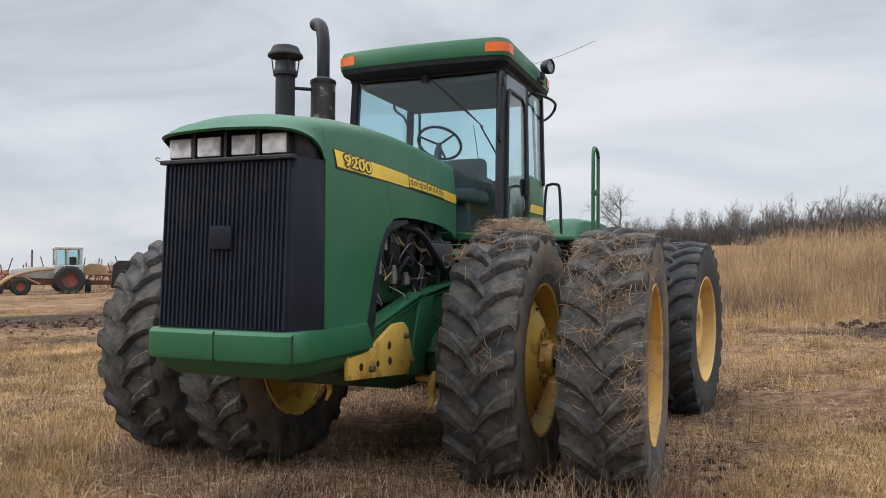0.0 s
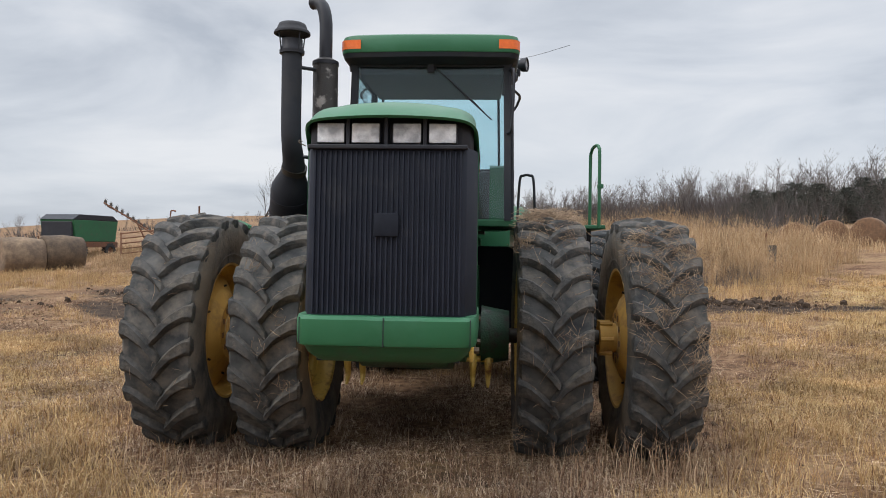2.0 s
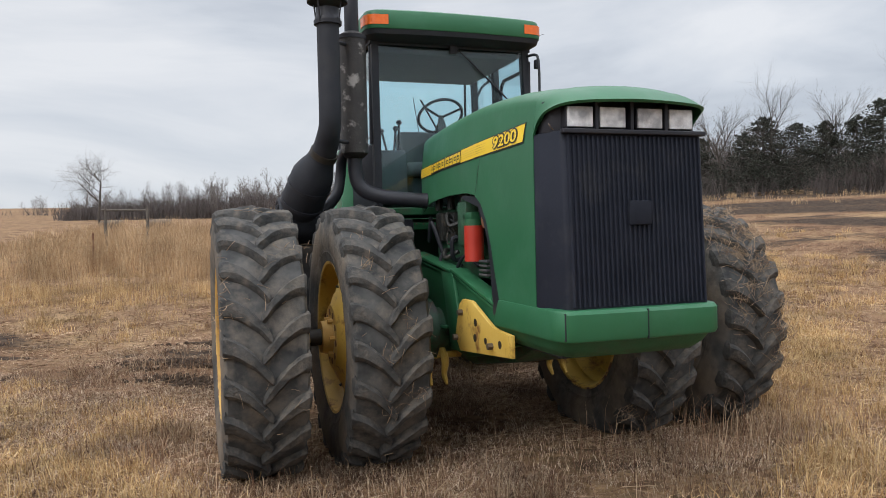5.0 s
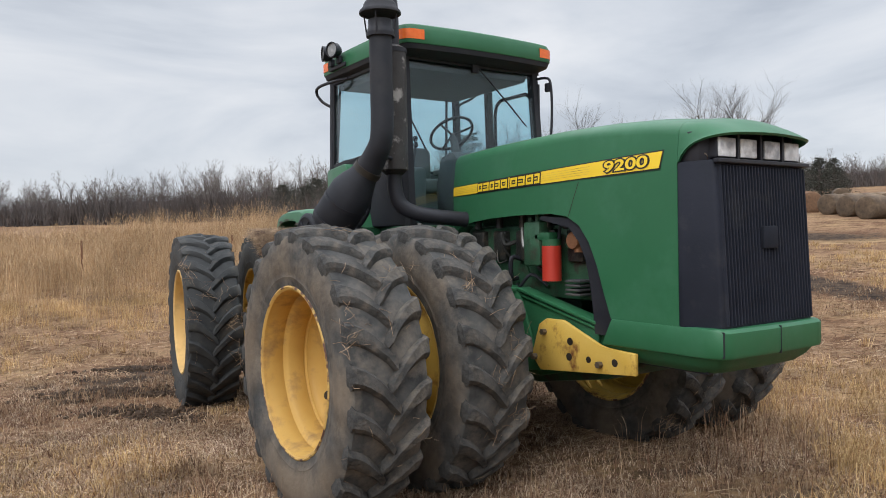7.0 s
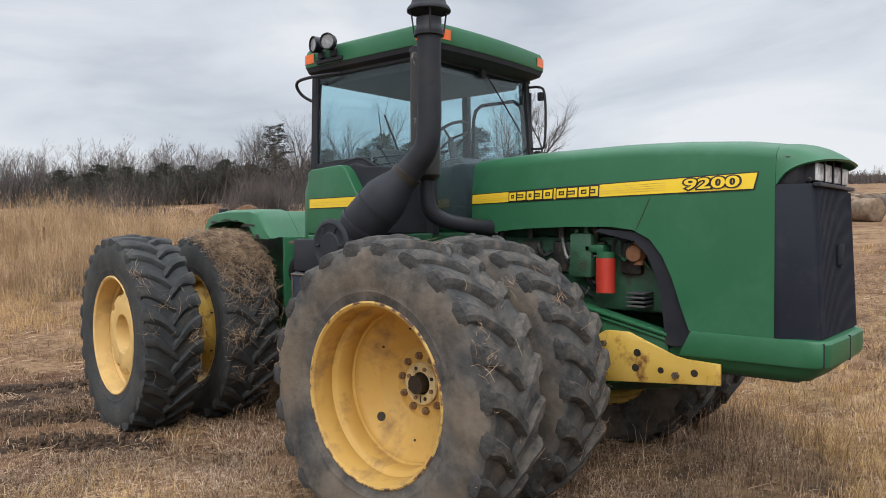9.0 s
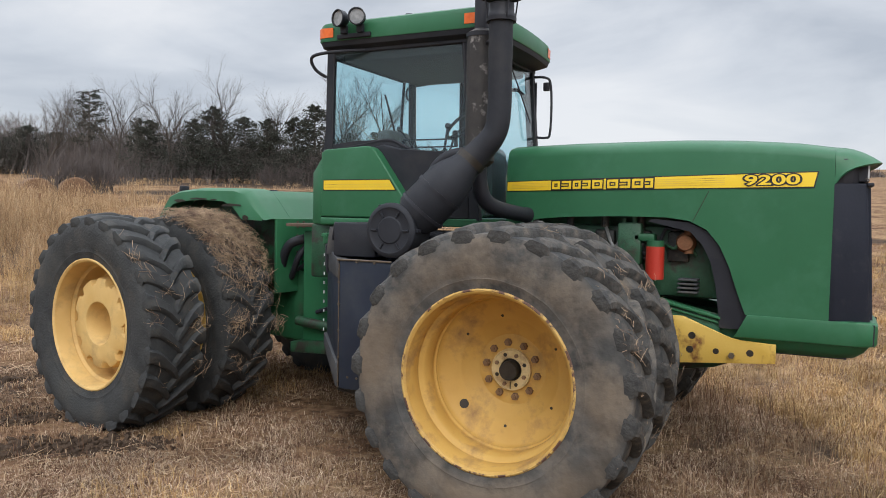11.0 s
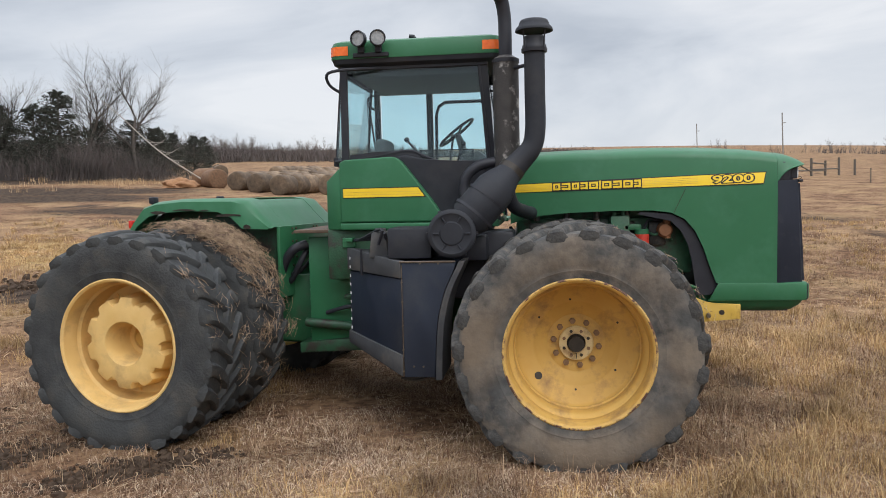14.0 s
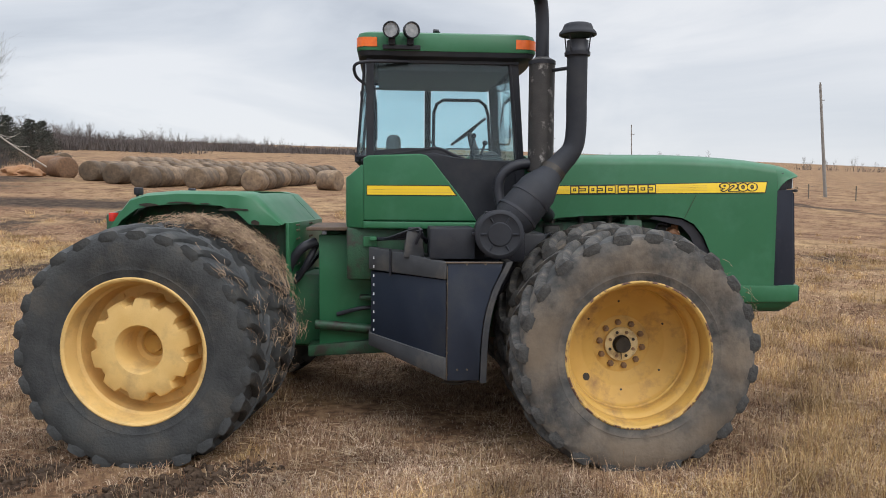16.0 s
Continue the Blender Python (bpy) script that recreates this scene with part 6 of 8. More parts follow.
part("hydraulic_hose", bm, BLACK, hitch, "thick black hydraulic hose", smooth=45)
bm = B()
tube(bm, smooth_path([(-0.32, 2.55, 1.60), (-0.40, 2.62, 1.45), (-0.36, 2.72, 1.28), (-0.30, 2.80, 1.22)], 5), 0.030, 10)
part("hydraulic_hose", bm, BLACK, hitch, smooth=45)
bm = B()
tube(bm, smooth_path([(-0.20, 2.50, 1.55), (-0.28, 2.66, 1.35), (-0.30, 2.78, 1.30)], 5), 0.022, 8)
part("hydraulic_hose", bm, BLACK, hitch, smooth=45)
bm = B()
tube(bm, smooth_path([(-0.48, 2.35, 0.95), (-0.55, 2.10, 1.02), (-0.50, 1.90, 1.0)], 5), 0.020, 8)
part("hydraulic_hose", bm, BLACK, hitch, smooth=45)
bm = B()
cyl(bm, (-0.56, 1.80, 0.80), (-0.50, 2.55, 0.86), 0.045, segs=16)
cyl(bm, (-0.55, 1.60, 0.79), (-0.56, 1.80, 0.80), 0.022, segs=12)
box(bm, (-0.60, 1.92, 1.10), (-0.48, 2.14, 1.14), 0.008)
part("steering_cylinder", bm, GREEN_DIRTY_SHADED, hitch, "oily green steering cylinder", smooth=40)
bm = B()
for k in range(9):
    box(bm, (-0.86, 2.0, 0.86 + 0.08 * k), (-0.856, 2.009, 0.885 + 0.08 * k))
part("reflective_strip", bm, LAMP_GLASS, hitch, "broken white strip on the tank's edge")

# rear body in its own straight frame, then swung by the steering angle
def rear_part(name, bm, material, parent, label="", smooth=30):
    bm.transform(REAR)
    return part(name, bm, material, parent, label, smooth)


bm = B()
for s in (-1, 1):
    prism(bm, [(2.35, 0.62), (4.75, 0.66), (4.75, 1.30), (2.35, 1.30)], "x", s * 0.30, s * 0.38, 0.01)
box(bm, (-0.34, 2.3, 0.60), (0.34, 2.95, 1.28), 0.02)
rear = rear_part("rear_frame", bm, GREEN_OLD, tractor, "green rear frame")
bm = B()
box(bm, (-0.66, 2.70, 1.10), (0.66, 2.735, 1.80), 0.006)
wall = rear_part("front_wall", bm, GREEN, rear, "green bulkhead with rows of bolts")
for x in (-0.40, -0.32, 0.10, 0.18):
    for z in (1.40, 1.48, 1.56, 1.64, 1.72, 1.77):
        bm = B()
        cyl(bm, (x, 2.70, z), (x, 2.688, z), 0.011, segs=6)
        rear_part("bolt", bm, BOLT if z > 1.6 else DARK_BOLT, wall)
bm = B()
prism(bm, [(2.76, 1.20), (4.55, 1.20), (4.55, 1.86), (4.30, 1.93), (2.95, 1.93), (2.76, 1.80)], "x", -0.45, 0.45, 0.03)
rear_part("rear_tank", bm, GREEN_DIRTY_SHADED, rear, "dark tank body between the fenders")
bm = B()
box(bm, (-0.452, 3.00, 2.035), (0.452, 4.10, 2.062), 0.006)
rear_part("rear_deck", bm, BLACK, rear, "black grit deck with paint worn off")
bm = loft(B(), [[(-0.455, y, z), (0.0, y, z + 0.004), (0.455, y, z)] for y, z in ((3.04, 2.066), (2.98, 2.058), (2.90, 1.978), (2.73, 1.797))])
solid(bm, 0.01)
rear_part("front_slope", bm, GREEN, rear, "green sloping front of the rear deck", 40)
OUT = [(4.36, 1.70), (4.27, 1.86), (4.14, 2.02), (4.0, 2.065), (3.70, 2.090), (3.10, 2.085), (2.98, 2.060), (2.90, 1.98), (2.73, 1.80)]
CUT = [(4.30, 1.70), (4.20, 1.82), (4.06, 1.92), (3.90, 1.955), (3.60, 1.970), (3.28, 1.955), (3.14, 1.90), (3.02, 1.79), (2.75, 1.78)]
for s in (-1, 1):
    bm = B()
    rows = []
    for k, ((y, z), (yc, zc)) in enumerate(zip(OUT, CUT)):
        rows.append([(s * 0.46, y, z), (s * 0.70, y, z), (s * 0.765, y, z - 0.012), (s * 0.80, y * 0.8 + yc * 0.2, z * 0.8 + zc * 0.2 - 0.006), (s * 0.812, yc, zc), (s * 0.80, yc, zc - 0.004)])
    loft(bm, rows)
    solid(bm, 0.01)
    fen = rear_part("rear_fender", bm, GREEN, rear, "green rear fender with paint worn off its edge", 40)
    bm = B()
    prism(bm, [(2.74, 1.20), (4.25, 1.20), (4.30, 1.80), (4.0, 2.0), (3.0, 2.0), (2.74, 1.80)], "x", s * 0.515, s * 0.54, 0.004)
    # the shade under the fender is put into this plate's dark colour
    rear_part("inner_plate", bm, GREEN_DIRTY_SHADED, fen, "green inner fender plate, coloured dark for the shade under the fender")
    rnd = random.Random(40 + s)
    for y, w, h in ((3.16, 0.20, 0.030), (3.42, 0.06, 0.012), (3.66, 0.16, 0.018), (3.95, 0.13, 0.028), (2.96, 0.05, 0.05)):
        bm = B()
        zc = lerp_table(-y, [(-a, b) for a, b in CUT])
        pts = [(y + w * math.cos(a) * rnd.uniform(0.6, 1), zc + 0.012 + 0.7 * h * math.sin(a) * rnd.uniform(0.25, 1.1)) for a in [2 * math.pi * i / 9 for i in range(9)]]
        prism(bm, pts, "x", s * 0.8095, s * 0.8165)
        rear_part("bare_patch", bm, DARK_BOLT, fen, "dark patch where the paint is gone")
    for y in (4.10,):
        bm = B()
        box(bm, (s * 0.62 - 0.045, y, 2.045), (s * 0.62 + 0.045, y + 0.06, 2.115), 0.012)
        cyl(bm, (s * 0.62, y + 0.04, 2.03), (s * 0.62, y + 0.04, 2.08), 0.015, segs=8)
        rear_part("fender_lamp", bm, BLACK, fen, "square black work lamp on the fender")
    bm = B()
    box(bm, (s * 0.66 - 0.05, 4.33, 1.80), (s * 0.66 + 0.05, 4.38, 1.88), 0.008)
    rear_part("tail_lamp", bm, RED_LENS, fen, "red tail lamp")
bm = B()
prism(bm, [(4.6, 0.45), (4.95, 0.45), (4.95, 1.2), (4.6, 1.3)], "x", -0.45, 0.45, 0.02)
rear_part("drawbar_block", bm, GREEN_DIRTY_SHADED, rear, "oily rear drawbar block")

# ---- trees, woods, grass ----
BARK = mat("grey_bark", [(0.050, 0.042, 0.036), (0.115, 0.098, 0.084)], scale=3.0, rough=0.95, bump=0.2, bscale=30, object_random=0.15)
# paler than near bark: the haze of distance is mixed into this colour
WOODS_HAZED = mat("hazed_far_wood_twigs", [(0.115, 0.096, 0.088), (0.205, 0.176, 0.162)], scale=0.4, rough=1.0, bump=0.0)
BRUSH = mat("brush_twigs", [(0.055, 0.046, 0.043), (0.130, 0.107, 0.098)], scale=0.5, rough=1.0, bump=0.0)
NEEDLES = mat("conifer_needles", [(0.016, 0.019, 0.013), (0.048, 0.052, 0.036)], scale=1.2, rough=0.95, bump=0.0)
PALE_BARK = mat("pale_dead_bark", [(0.34, 0.31, 0.27), (0.46, 0.42, 0.37)], scale=5.0, rough=0.9, bump=0.2)


class Soup:
    """Vertices and faces gathered in lists, for meshes of very many small pieces."""
    def __init__(self):
        self.v, self.f = [], []

    def limb(self, p, q, r0, r1, sides=3):
        d = (q - p)
        if d.length < 1e-6:
            return
        d.normalize()
        a = d.orthogonal().normalized()
        b = d.cross(a)
        o = len(self.v)
        for c, r in ((p, r0), (q, r1)):
            for k in range(sides):
                t = 2 * math.pi * k / sides
                self.v.append(tuple(c + r * (math.cos(t) * a + math.sin(t) * b)))
        for k in range(sides):
            j = (k + 1) % sides
            self.f.append((o + k, o + j, o + sides + j, o + sides + k))

    def blade(self, p, d, side, w, bend):
        """A narrow bent leaf: two quads and a tip."""
        o = len(self.v)
        m = p + 0.55 * d + 0.15 * bend
        q = p + d + bend
        self.v += [tuple(p - side * w), tuple(p + side * w), tuple(m - side * w * 0.7), tuple(m + side * w * 0.7), tuple(q)]
        self.f += [(o, o + 1, o + 3, o + 2), (o + 2, o + 3, o + 4)]

    def add(self, other, m):
        o = len(self.v)
        a = np.array(other.v)
        mm = np.array(m)
        self.v += [tuple(r) for r in (a @ mm[:3, :3].T + mm[:3, 3])]
        self.f += [tuple(i + o for i in f) for f in other.f]

    def mesh(self, name, material, smooth=False):
        me = bpy.data.meshes.new(name)
        me.from_pydata(self.v, [], self.f)
        if smooth:
            me.polygons.foreach_set("use_smooth", [True] * len(me.polygons))
        me.update()
        me.materials.append(material)
        return me


def grow(rnd, trunk, crown, p, d, length, r, depth, most, spread=0.55, lift=0.25):
    """A branching limb in bent pieces; the first levels go into trunk, the rest into crown."""
    n = 4 if depth < 2 else 3
    side = 6 if depth == 0 else 4 if depth == 1 else 3
    soup = trunk if depth == 0 else crown
    for i in range(n):
        d = (d + Vector((rnd.gauss(0, 0.10), rnd.gauss(0, 0.10), rnd.gauss(0.03, 0.06)))).normalized()
        q = p + d * length / n
        r2 = r * (0.86 if depth < most else 0.6)
        soup.limb(p, q, r, r2, side)
        p, r = q, r2
        if depth < most and (depth > 0 or i > 0):
            for _ in range(2 if depth < most - 1 else 2):
                a = rnd.uniform(0, 2 * math.pi)
                u = d.orthogonal().normalized()
                out = (math.cos(a) * u + math.sin(a) * d.cross(u))
                nd = (d * (1 - spread) + out * spread + Vector((0, 0, lift * 0.5))).normalized()
                grow(rnd, trunk, crown, p, nd, length * rnd.uniform(0.45, 0.72), r * rnd.uniform(0.45, 0.65), depth + 1, most, spread, lift)


def bare_tree_soup(seed, h, most=3, spread=0.5):
    rnd = random.Random(seed)
    t, c = Soup(), Soup()
    grow(rnd, t, c, Vector((0, 0, -0.1)), Vector((rnd.gauss(0, 0.06), rnd.gauss(0, 0.06), 1)), h * 0.58, h * 0.020, 0, most, spread)
    return t, c


def bare_tree(name, label, x, y, h, seed, most=4, spread=0.5, sink=0.0, group=""):
    t, c = bare_tree_soup(seed, h, most, spread)
    e = thing(name, label, "tree", group, (x, y, ground_z(x, y) - sink))
    for nm, s in (("trunk", t), ("crown", c)):
        ob = new(nm, s.mesh(nm, BARK, True))
        ob.parent = e
        tagged(ob, label="grey bark trunk" if nm == "trunk" else "leafless grey branches and twigs")
    return e


def conifer(label, x, y, h, seed, w=0.32, pine=False):
    rnd = random.Random(seed)
    t, c = Soup(), Soup()
    t.limb(Vector((0, 0, -0.1)), Vector((0, 0, h * 0.97)), h * 0.022, h * 0.004, 6)
    n = 80 if pine else 210
    lobes = [rnd.uniform(0.72, 1.18) for _ in range(9)]
    for i in range(n):
        f = (0.42 if pine else 0.02) + (0.57 if pine else 0.97) * (i + rnd.random()) / n
        a = rnd.uniform(0, 2 * math.pi)
        reach = h * w * ((1 - f) ** 0.68 + 0.03) * lobes[int(a * 9 / 6.2832) % 9] * rnd.uniform(0.55, 1.15)
        if pine:
            reach = h * w * rnd.uniform(0.5, 1.0) * (1.05 - 0.75 * f)
        out = Vector((math.cos(a), math.sin(a), rnd.uniform(-0.05, 0.35)))
        p0 = Vector((0, 0, h * f))
        tip = p0 + out * reach
        t.limb(p0, tip, h * 0.005, h * 0.0015, 3)
        for k in range(28 if pine else 30):
            u = rnd.uniform(0.45, 1.05) if pine else 1.06 - 0.85 * rnd.random() ** 1.4
            p = p0 + (tip - p0) * u + Vector((rnd.gauss(0, 1), rnd.gauss(0, 1), rnd.gauss(0.1, 0.8))) * reach * 0.11
            d = Vector((rnd.gauss(out.x, 0.7), rnd.gauss(out.y, 0.7), rnd.gauss(0.25, 0.6))).normalized() * h * rnd.uniform(0.016, 0.038)
            c.blade(p, d, Vector((rnd.gauss(0, 1), rnd.gauss(0, 1), rnd.gauss(0, 1))).normalized(), h * (0.006 if pine else 0.008), Vector((0, 0, -0.3 * d.length)))
    e = thing("pine_tree" if pine else "cedar_tree", label, "tree", "" if pine else "cedars at the wood's edge", (x, y, ground_z(x, y)))
    for nm, s, m in (("trunk", t, BARK), ("crown", c, NEEDLES)):
        ob = new(nm, s.mesh(nm, m, False))
        ob.parent = e
    return e


# named trees
bare_tree("bare_tree", "lone leafless tree with a broad round crown in the field", -12.1, 97.2, 9.0, 21, 4, 0.62)
bare_tree("bare_tree", "slim leafless tree on the far rise", -27.5, 84.0, 7.0, 22, 3, 0.4)
bare_tree("bare_tree", "slim leafless tree on the far rise", -24.5, 83.0, 6.6, 23, 3, 0.4)
for k, (x, y, h) in enumerate(((49.5, 36.6, 9.0), (52.0, 33.6, 9.2), (56.0, 39.0, 7.6), (42.5, 49.0, 7.8), (40.5, 53.5, 7.6), (37.0, 58.0, 7.4), (46.0, 64.0, 7.6), (45.0, 45.0, 8.2), (47.0, 42.0, 7.4))):
    bare_tree("bare_tree", "tall leafless tree at the wood's edge", x, y, h, 30 + k, 4, 0.42, group="tall bare trees")
for k, (x, y, h, w) in enumerate(((43.5, 47.5, 5.8, 0.46), (43.5, 45.2, 6.4, 0.46), (45.0, 43.0, 5.7, 0.50), (46.2, 41.2, 6.1, 0.48), (47.5, 39.6, 5.8, 0.50), (48.6, 38.2, 7.0, 0.36), (51.0, 36.4, 5.2, 0.48), (53.0, 34.6, 5.0, 0.46), (41.5, 50.5, 5.2, 0.48), (55.5, 34.0, 4.8, 0.46), (60.0, 36.0, 4.6, 0.44), (63.0, 36.0, 4.2, 0.46), (66.5, 35.5, 4.4, 0.44), (70.0, 36.0, 4.0, 0.46))):
    conifer("dark green cedar with branches to the ground", x, y, h * (1.0 if k % 3 else 0.92), 60 + k, w * 1.25)
conifer("tall ragged dark pine above the bare wood", 40.5, 56.9, 7.8, 81, 0.40, True)
conifer("ragged dark pine beside the taller one", 44.5, 55.5, 5.6, 82, 0.30, True)

for k in range(17):
    az, d = radians(54.5 + 0.85 * k), 84 + (k * 37 % 11) * 0.8
    conifer("dark bushy cedar at the foot of the bare woods", -3 + d * math.cos(az), -2 + d * math.sin(az), 2.8 + 0.5 * (k * 3 % 5), 100 + k, 0.95)

for x, y, h in ((-33.0, 36.5, 3.6), (-29.5, 37.5, 3.9)):
    bare_tree("sapling", "thin bare sapling beside the scrap machines", x, y, h, int(90 + h * 10), 2, 0.5, group="saplings")

# long pale trunk that has fallen against the trees
bm = B()
lp = smooth_path([(39.2, 28.7, 8.7), (39.8, 27.8, 7.75), (40.5, 26.6, 6.3), (41.2, 25.6, 5.2), (42.2, 24.7, 4.3), (43.3, 23.9, 3.5)], 5)
tube(bm, lp, [0.025 + 0.035 * i / len(lp) for i in range(len(lp))], 8)
for k in range(8):
    i = 10 + k
    p = lp[i]
    tube(bm, smooth_path([p, p + Vector((0.3, -0.4, 0.2 * (k % 3) - 0.2)), p + Vector((0.5 + 0.2 * (k % 2), -0.7, 0.5 * (k % 3) - 0.5))], 3), [0.018, 0.016, 0.014, 0.012, 0.010, 0.007, 0.004], 5)
ob = part("fallen_tree", bm, PALE_BARK, None, "", 45)
tagged(ob, "pale dead trunk fallen against the trees", "fallen tree")

# front edge of the tall grass: x, y
FRONT = [(-34, 30), (-20, 26), (-12, 19.5), (-6, 15.2), (0, 13.4), (5, 13.2), (8, 15.0), (11, 22), (12, 24)]


# the far woods: many bare trees and brush in one mass
def woods():
    rnd = random.Random(7)
    def far_tree(seed):
        """A bare tree seen from far: forked trunk, fan of rising branches, twigs that taper to points; 8 m high."""
        q, t = random.Random(seed), Soup()
        def spike(p, e, r):
            o, d = len(t.v), (e - p).normalized()
            a = Matrix.Rotation(q.uniform(0, 3.1416), 3, d) @ d.orthogonal().normalized()
            t.v += [tuple(p + 1.15 * r * a), tuple(p - 1.15 * r * a), tuple(e)]
            t.f.append((o, o + 1, o + 2))
        for stem in range(q.choice((1, 2, 2, 3))):
            p, d, r = Vector((q.gauss(0, 0.2) * stem, q.gauss(0, 0.2) * stem, -0.2)), Vector((q.gauss(0, 0.10 + 0.1 * stem), q.gauss(0, 0.10 + 0.1 * stem), 1)).normalized(), 0.11
            top = q.uniform(4.6, 6.4)
            for i in range(6):
                e = p + d * top / 6
                t.limb(p, e, r, r * 0.82, 4)
                p, r = e, r * 0.82
                d = (d + Vector((q.gauss(0, 0.10), q.gauss(0, 0.10), 0.05))).normalized()
                for _ in range(0 if i < 1 else 2 if i < 4 else 3):
                    a = q.uniform(0, 6.2832)
                    bd = (d * 0.9 + Vector((math.cos(a), math.sin(a), 0.25)) * q.uniform(0.4, 0.85)).normalized()
                    bl, bp, br = q.uniform(1.3, 2.6) * (1 - 0.06 * i), p, r * 0.6
                    for m in range(3):
                        be = bp + bd * bl / 3
                        t.limb(bp, be, br, br * 0.7, 3)
                        bp, br = be, br * 0.7
                        bd = (bd + Vector((q.gauss(0, 0.14), q.gauss(0, 0.14), 0.12))).normalized()
                        for _ in range(2):
                            a = q.uniform(0, 6.2832)
                            td = (bd + Vector((math.cos(a), math.sin(a), 0.35)) * q.uniform(0.35, 0.8)).normalized()
                            te = bp + td * q.uniform(0.5, 1.1)
                            spike(bp, te, br * 0.7 + 0.004)
                            for _ in range(2):
                                a = q.uniform(0, 6.2832)
                                m2 = bp.lerp(te, q.uniform(0.3, 0.8))
                                spike(m2, m2 + (td + Vector((math.cos(a), math.sin(a), 0.3)) * 0.7).normalized() * q.uniform(0.3, 0.75), 0.016)
        return t
    kinds = [far_tree(200 + k) for k in range(9)]
    mass, brush = Soup(), Soup()
    def put(x, y, h):
        m = Matrix.Translation((x, y, ground_z(x, y) - 0.2)) @ Matrix.Rotation(rnd.uniform(0, 6.28), 4, "Z") @ Matrix.Diagonal((h / 8 * rnd.uniform(0.8, 1.2), h / 8 * rnd.uniform(0.8, 1.2), h / 8, 1))
        mass.add(rnd.choice(kinds), m)
    def twig(p, e, r):
        o, d = len(brush.v), (e - p).normalized()
        a = Matrix.Rotation(rnd.uniform(0, 3.1416), 3, d) @ d.orthogonal().normalized()
        brush.v += [tuple(p + 1.15 * r * a), tuple(p - 1.15 * r * a), tuple(e)]
        brush.f.append((o, o + 1, o + 2))
    def thicket(x, y, h, r, n, fat=1.0):
        z = ground_z(x, y)
        for _ in range(n):
            a, q = rnd.uniform(0, 6.28), r * math.sqrt(rnd.random())
            p = Vector((x + q * math.cos(a), y + q * math.sin(a), z - 0.1))
            d = Vector((rnd.gauss(0, 0.28), rnd.gauss(0, 0.28), 1)).normalized() * h * rnd.uniform(0.35, 1.0)
            twig(p, p + d, (0.016 + 0.012 * rnd.random()) * fat)
            for _ in range(2):
                e = p + d * rnd.uniform(0.25, 0.8)
                twig(e, e + Vector((rnd.gauss(0, 0.35), rnd.gauss(0, 0.35), 0.6)) * h * 0.3, 0.011 * fat)
    # the long edge of the wood: azimuth, nearest distance, height
    edge = [(20, 190, 5.5), (26, 150, 6.0), (33, 105, 5.2), (40, 82, 5.6), (46, 74, 6.0), (52, 80, 6.5), (58, 88, 7.2), (66, 96, 7.6), (74, 104, 7.4), (82, 112, 6.8), (90, 120, 5.8), (97, 128, 4.6)]
    for _ in range(470):
        az = rnd.uniform(22, 97)
        d0 = lerp_table(az, [(a, d) for a, d, _ in edge])
        h = lerp_table(az, [(a, hh) for a, _, hh in edge]) * rnd.uniform(0.55, 1.2)
        d = d0 + 26 * rnd.random() ** 1.5
        put(-3 + d * math.cos(radians(az)), -2 + d * math.sin(radians(az)), h)
    for _ in range(1150):
        az = rnd.uniform(22, 97)
        d = lerp_table(az, [(a, dd) for a, dd, _ in edge]) + rnd.uniform(-2, 14)
        h = lerp_table(az, [(a, hh) for a, _, hh in edge])
        thicket(-3 + d * math.cos(radians(az)), -2 + d * math.sin(radians(az)), h * rnd.uniform(0.35, 0.85), 3.0, 46, 2.6)
    # far ridge, low
    for _ in range(260):
        az = rnd.uniform(-3, 24)
        d = rnd.uniform(230, 300) if az < 16 else rnd.uniform(170, 240)
        if rnd.random() < 0.4:
            put(-7 + d * math.cos(radians(az)), d * math.sin(radians(az)), rnd.uniform(3.5, 6) * (1 if az > 8 else 0.6))
        thicket(-7 + d * math.cos(radians(az)), d * math.sin(radians(az)), rnd.uniform(2.5, 4.8) * (1 if az > 8 else 0.7), 9, 40, 5.0)
    # grey brush in front of the cedars, and by the pine
    for x, y, h, r, n in ((47.0, 37.0, 3.6, 2.2, 420), (49.5, 34.5, 3.4, 2.0, 380), (45.0, 39.5, 2.6, 2.0, 300), (51.5, 32.5, 2.8, 2.0, 260), (48.5, 36.0, 4.2, 2.0, 380), (51.0, 30.0, 2.0, 1.6, 70), (42.0, 44.0, 2.2, 2.0, 80), (39.5, 47.5, 3.0, 2.2, 100), (33.0, 46.0, 4.0, 2.5, 90), (30.5, 47.0, 3.5, 2.0, 80), (36.0, 49.0, 4.5, 2.6, 100), (28.0, 45.0, 3.0, 1.8, 60), (20.0, 52.0, 4.0, 3.0, 160), (24.0, 53.0, 4.6, 3.0, 180), (24.6, 37.4, 3.2, 1.6, 620), (23.2, 38.2, 2.2, 1.4, 320)):
        thicket(x, y, h, r, n)
    # dark dead weeds along the front of the tall grass
    for _ in range(90):
        x = rnd.uniform(1.5, 10.5)
        thicket(x, lerp_table(x, FRONT) + rnd.uniform(-0.5, 2.0), rnd.uniform(0.5, 1.1), 0.5, 16, 0.22)
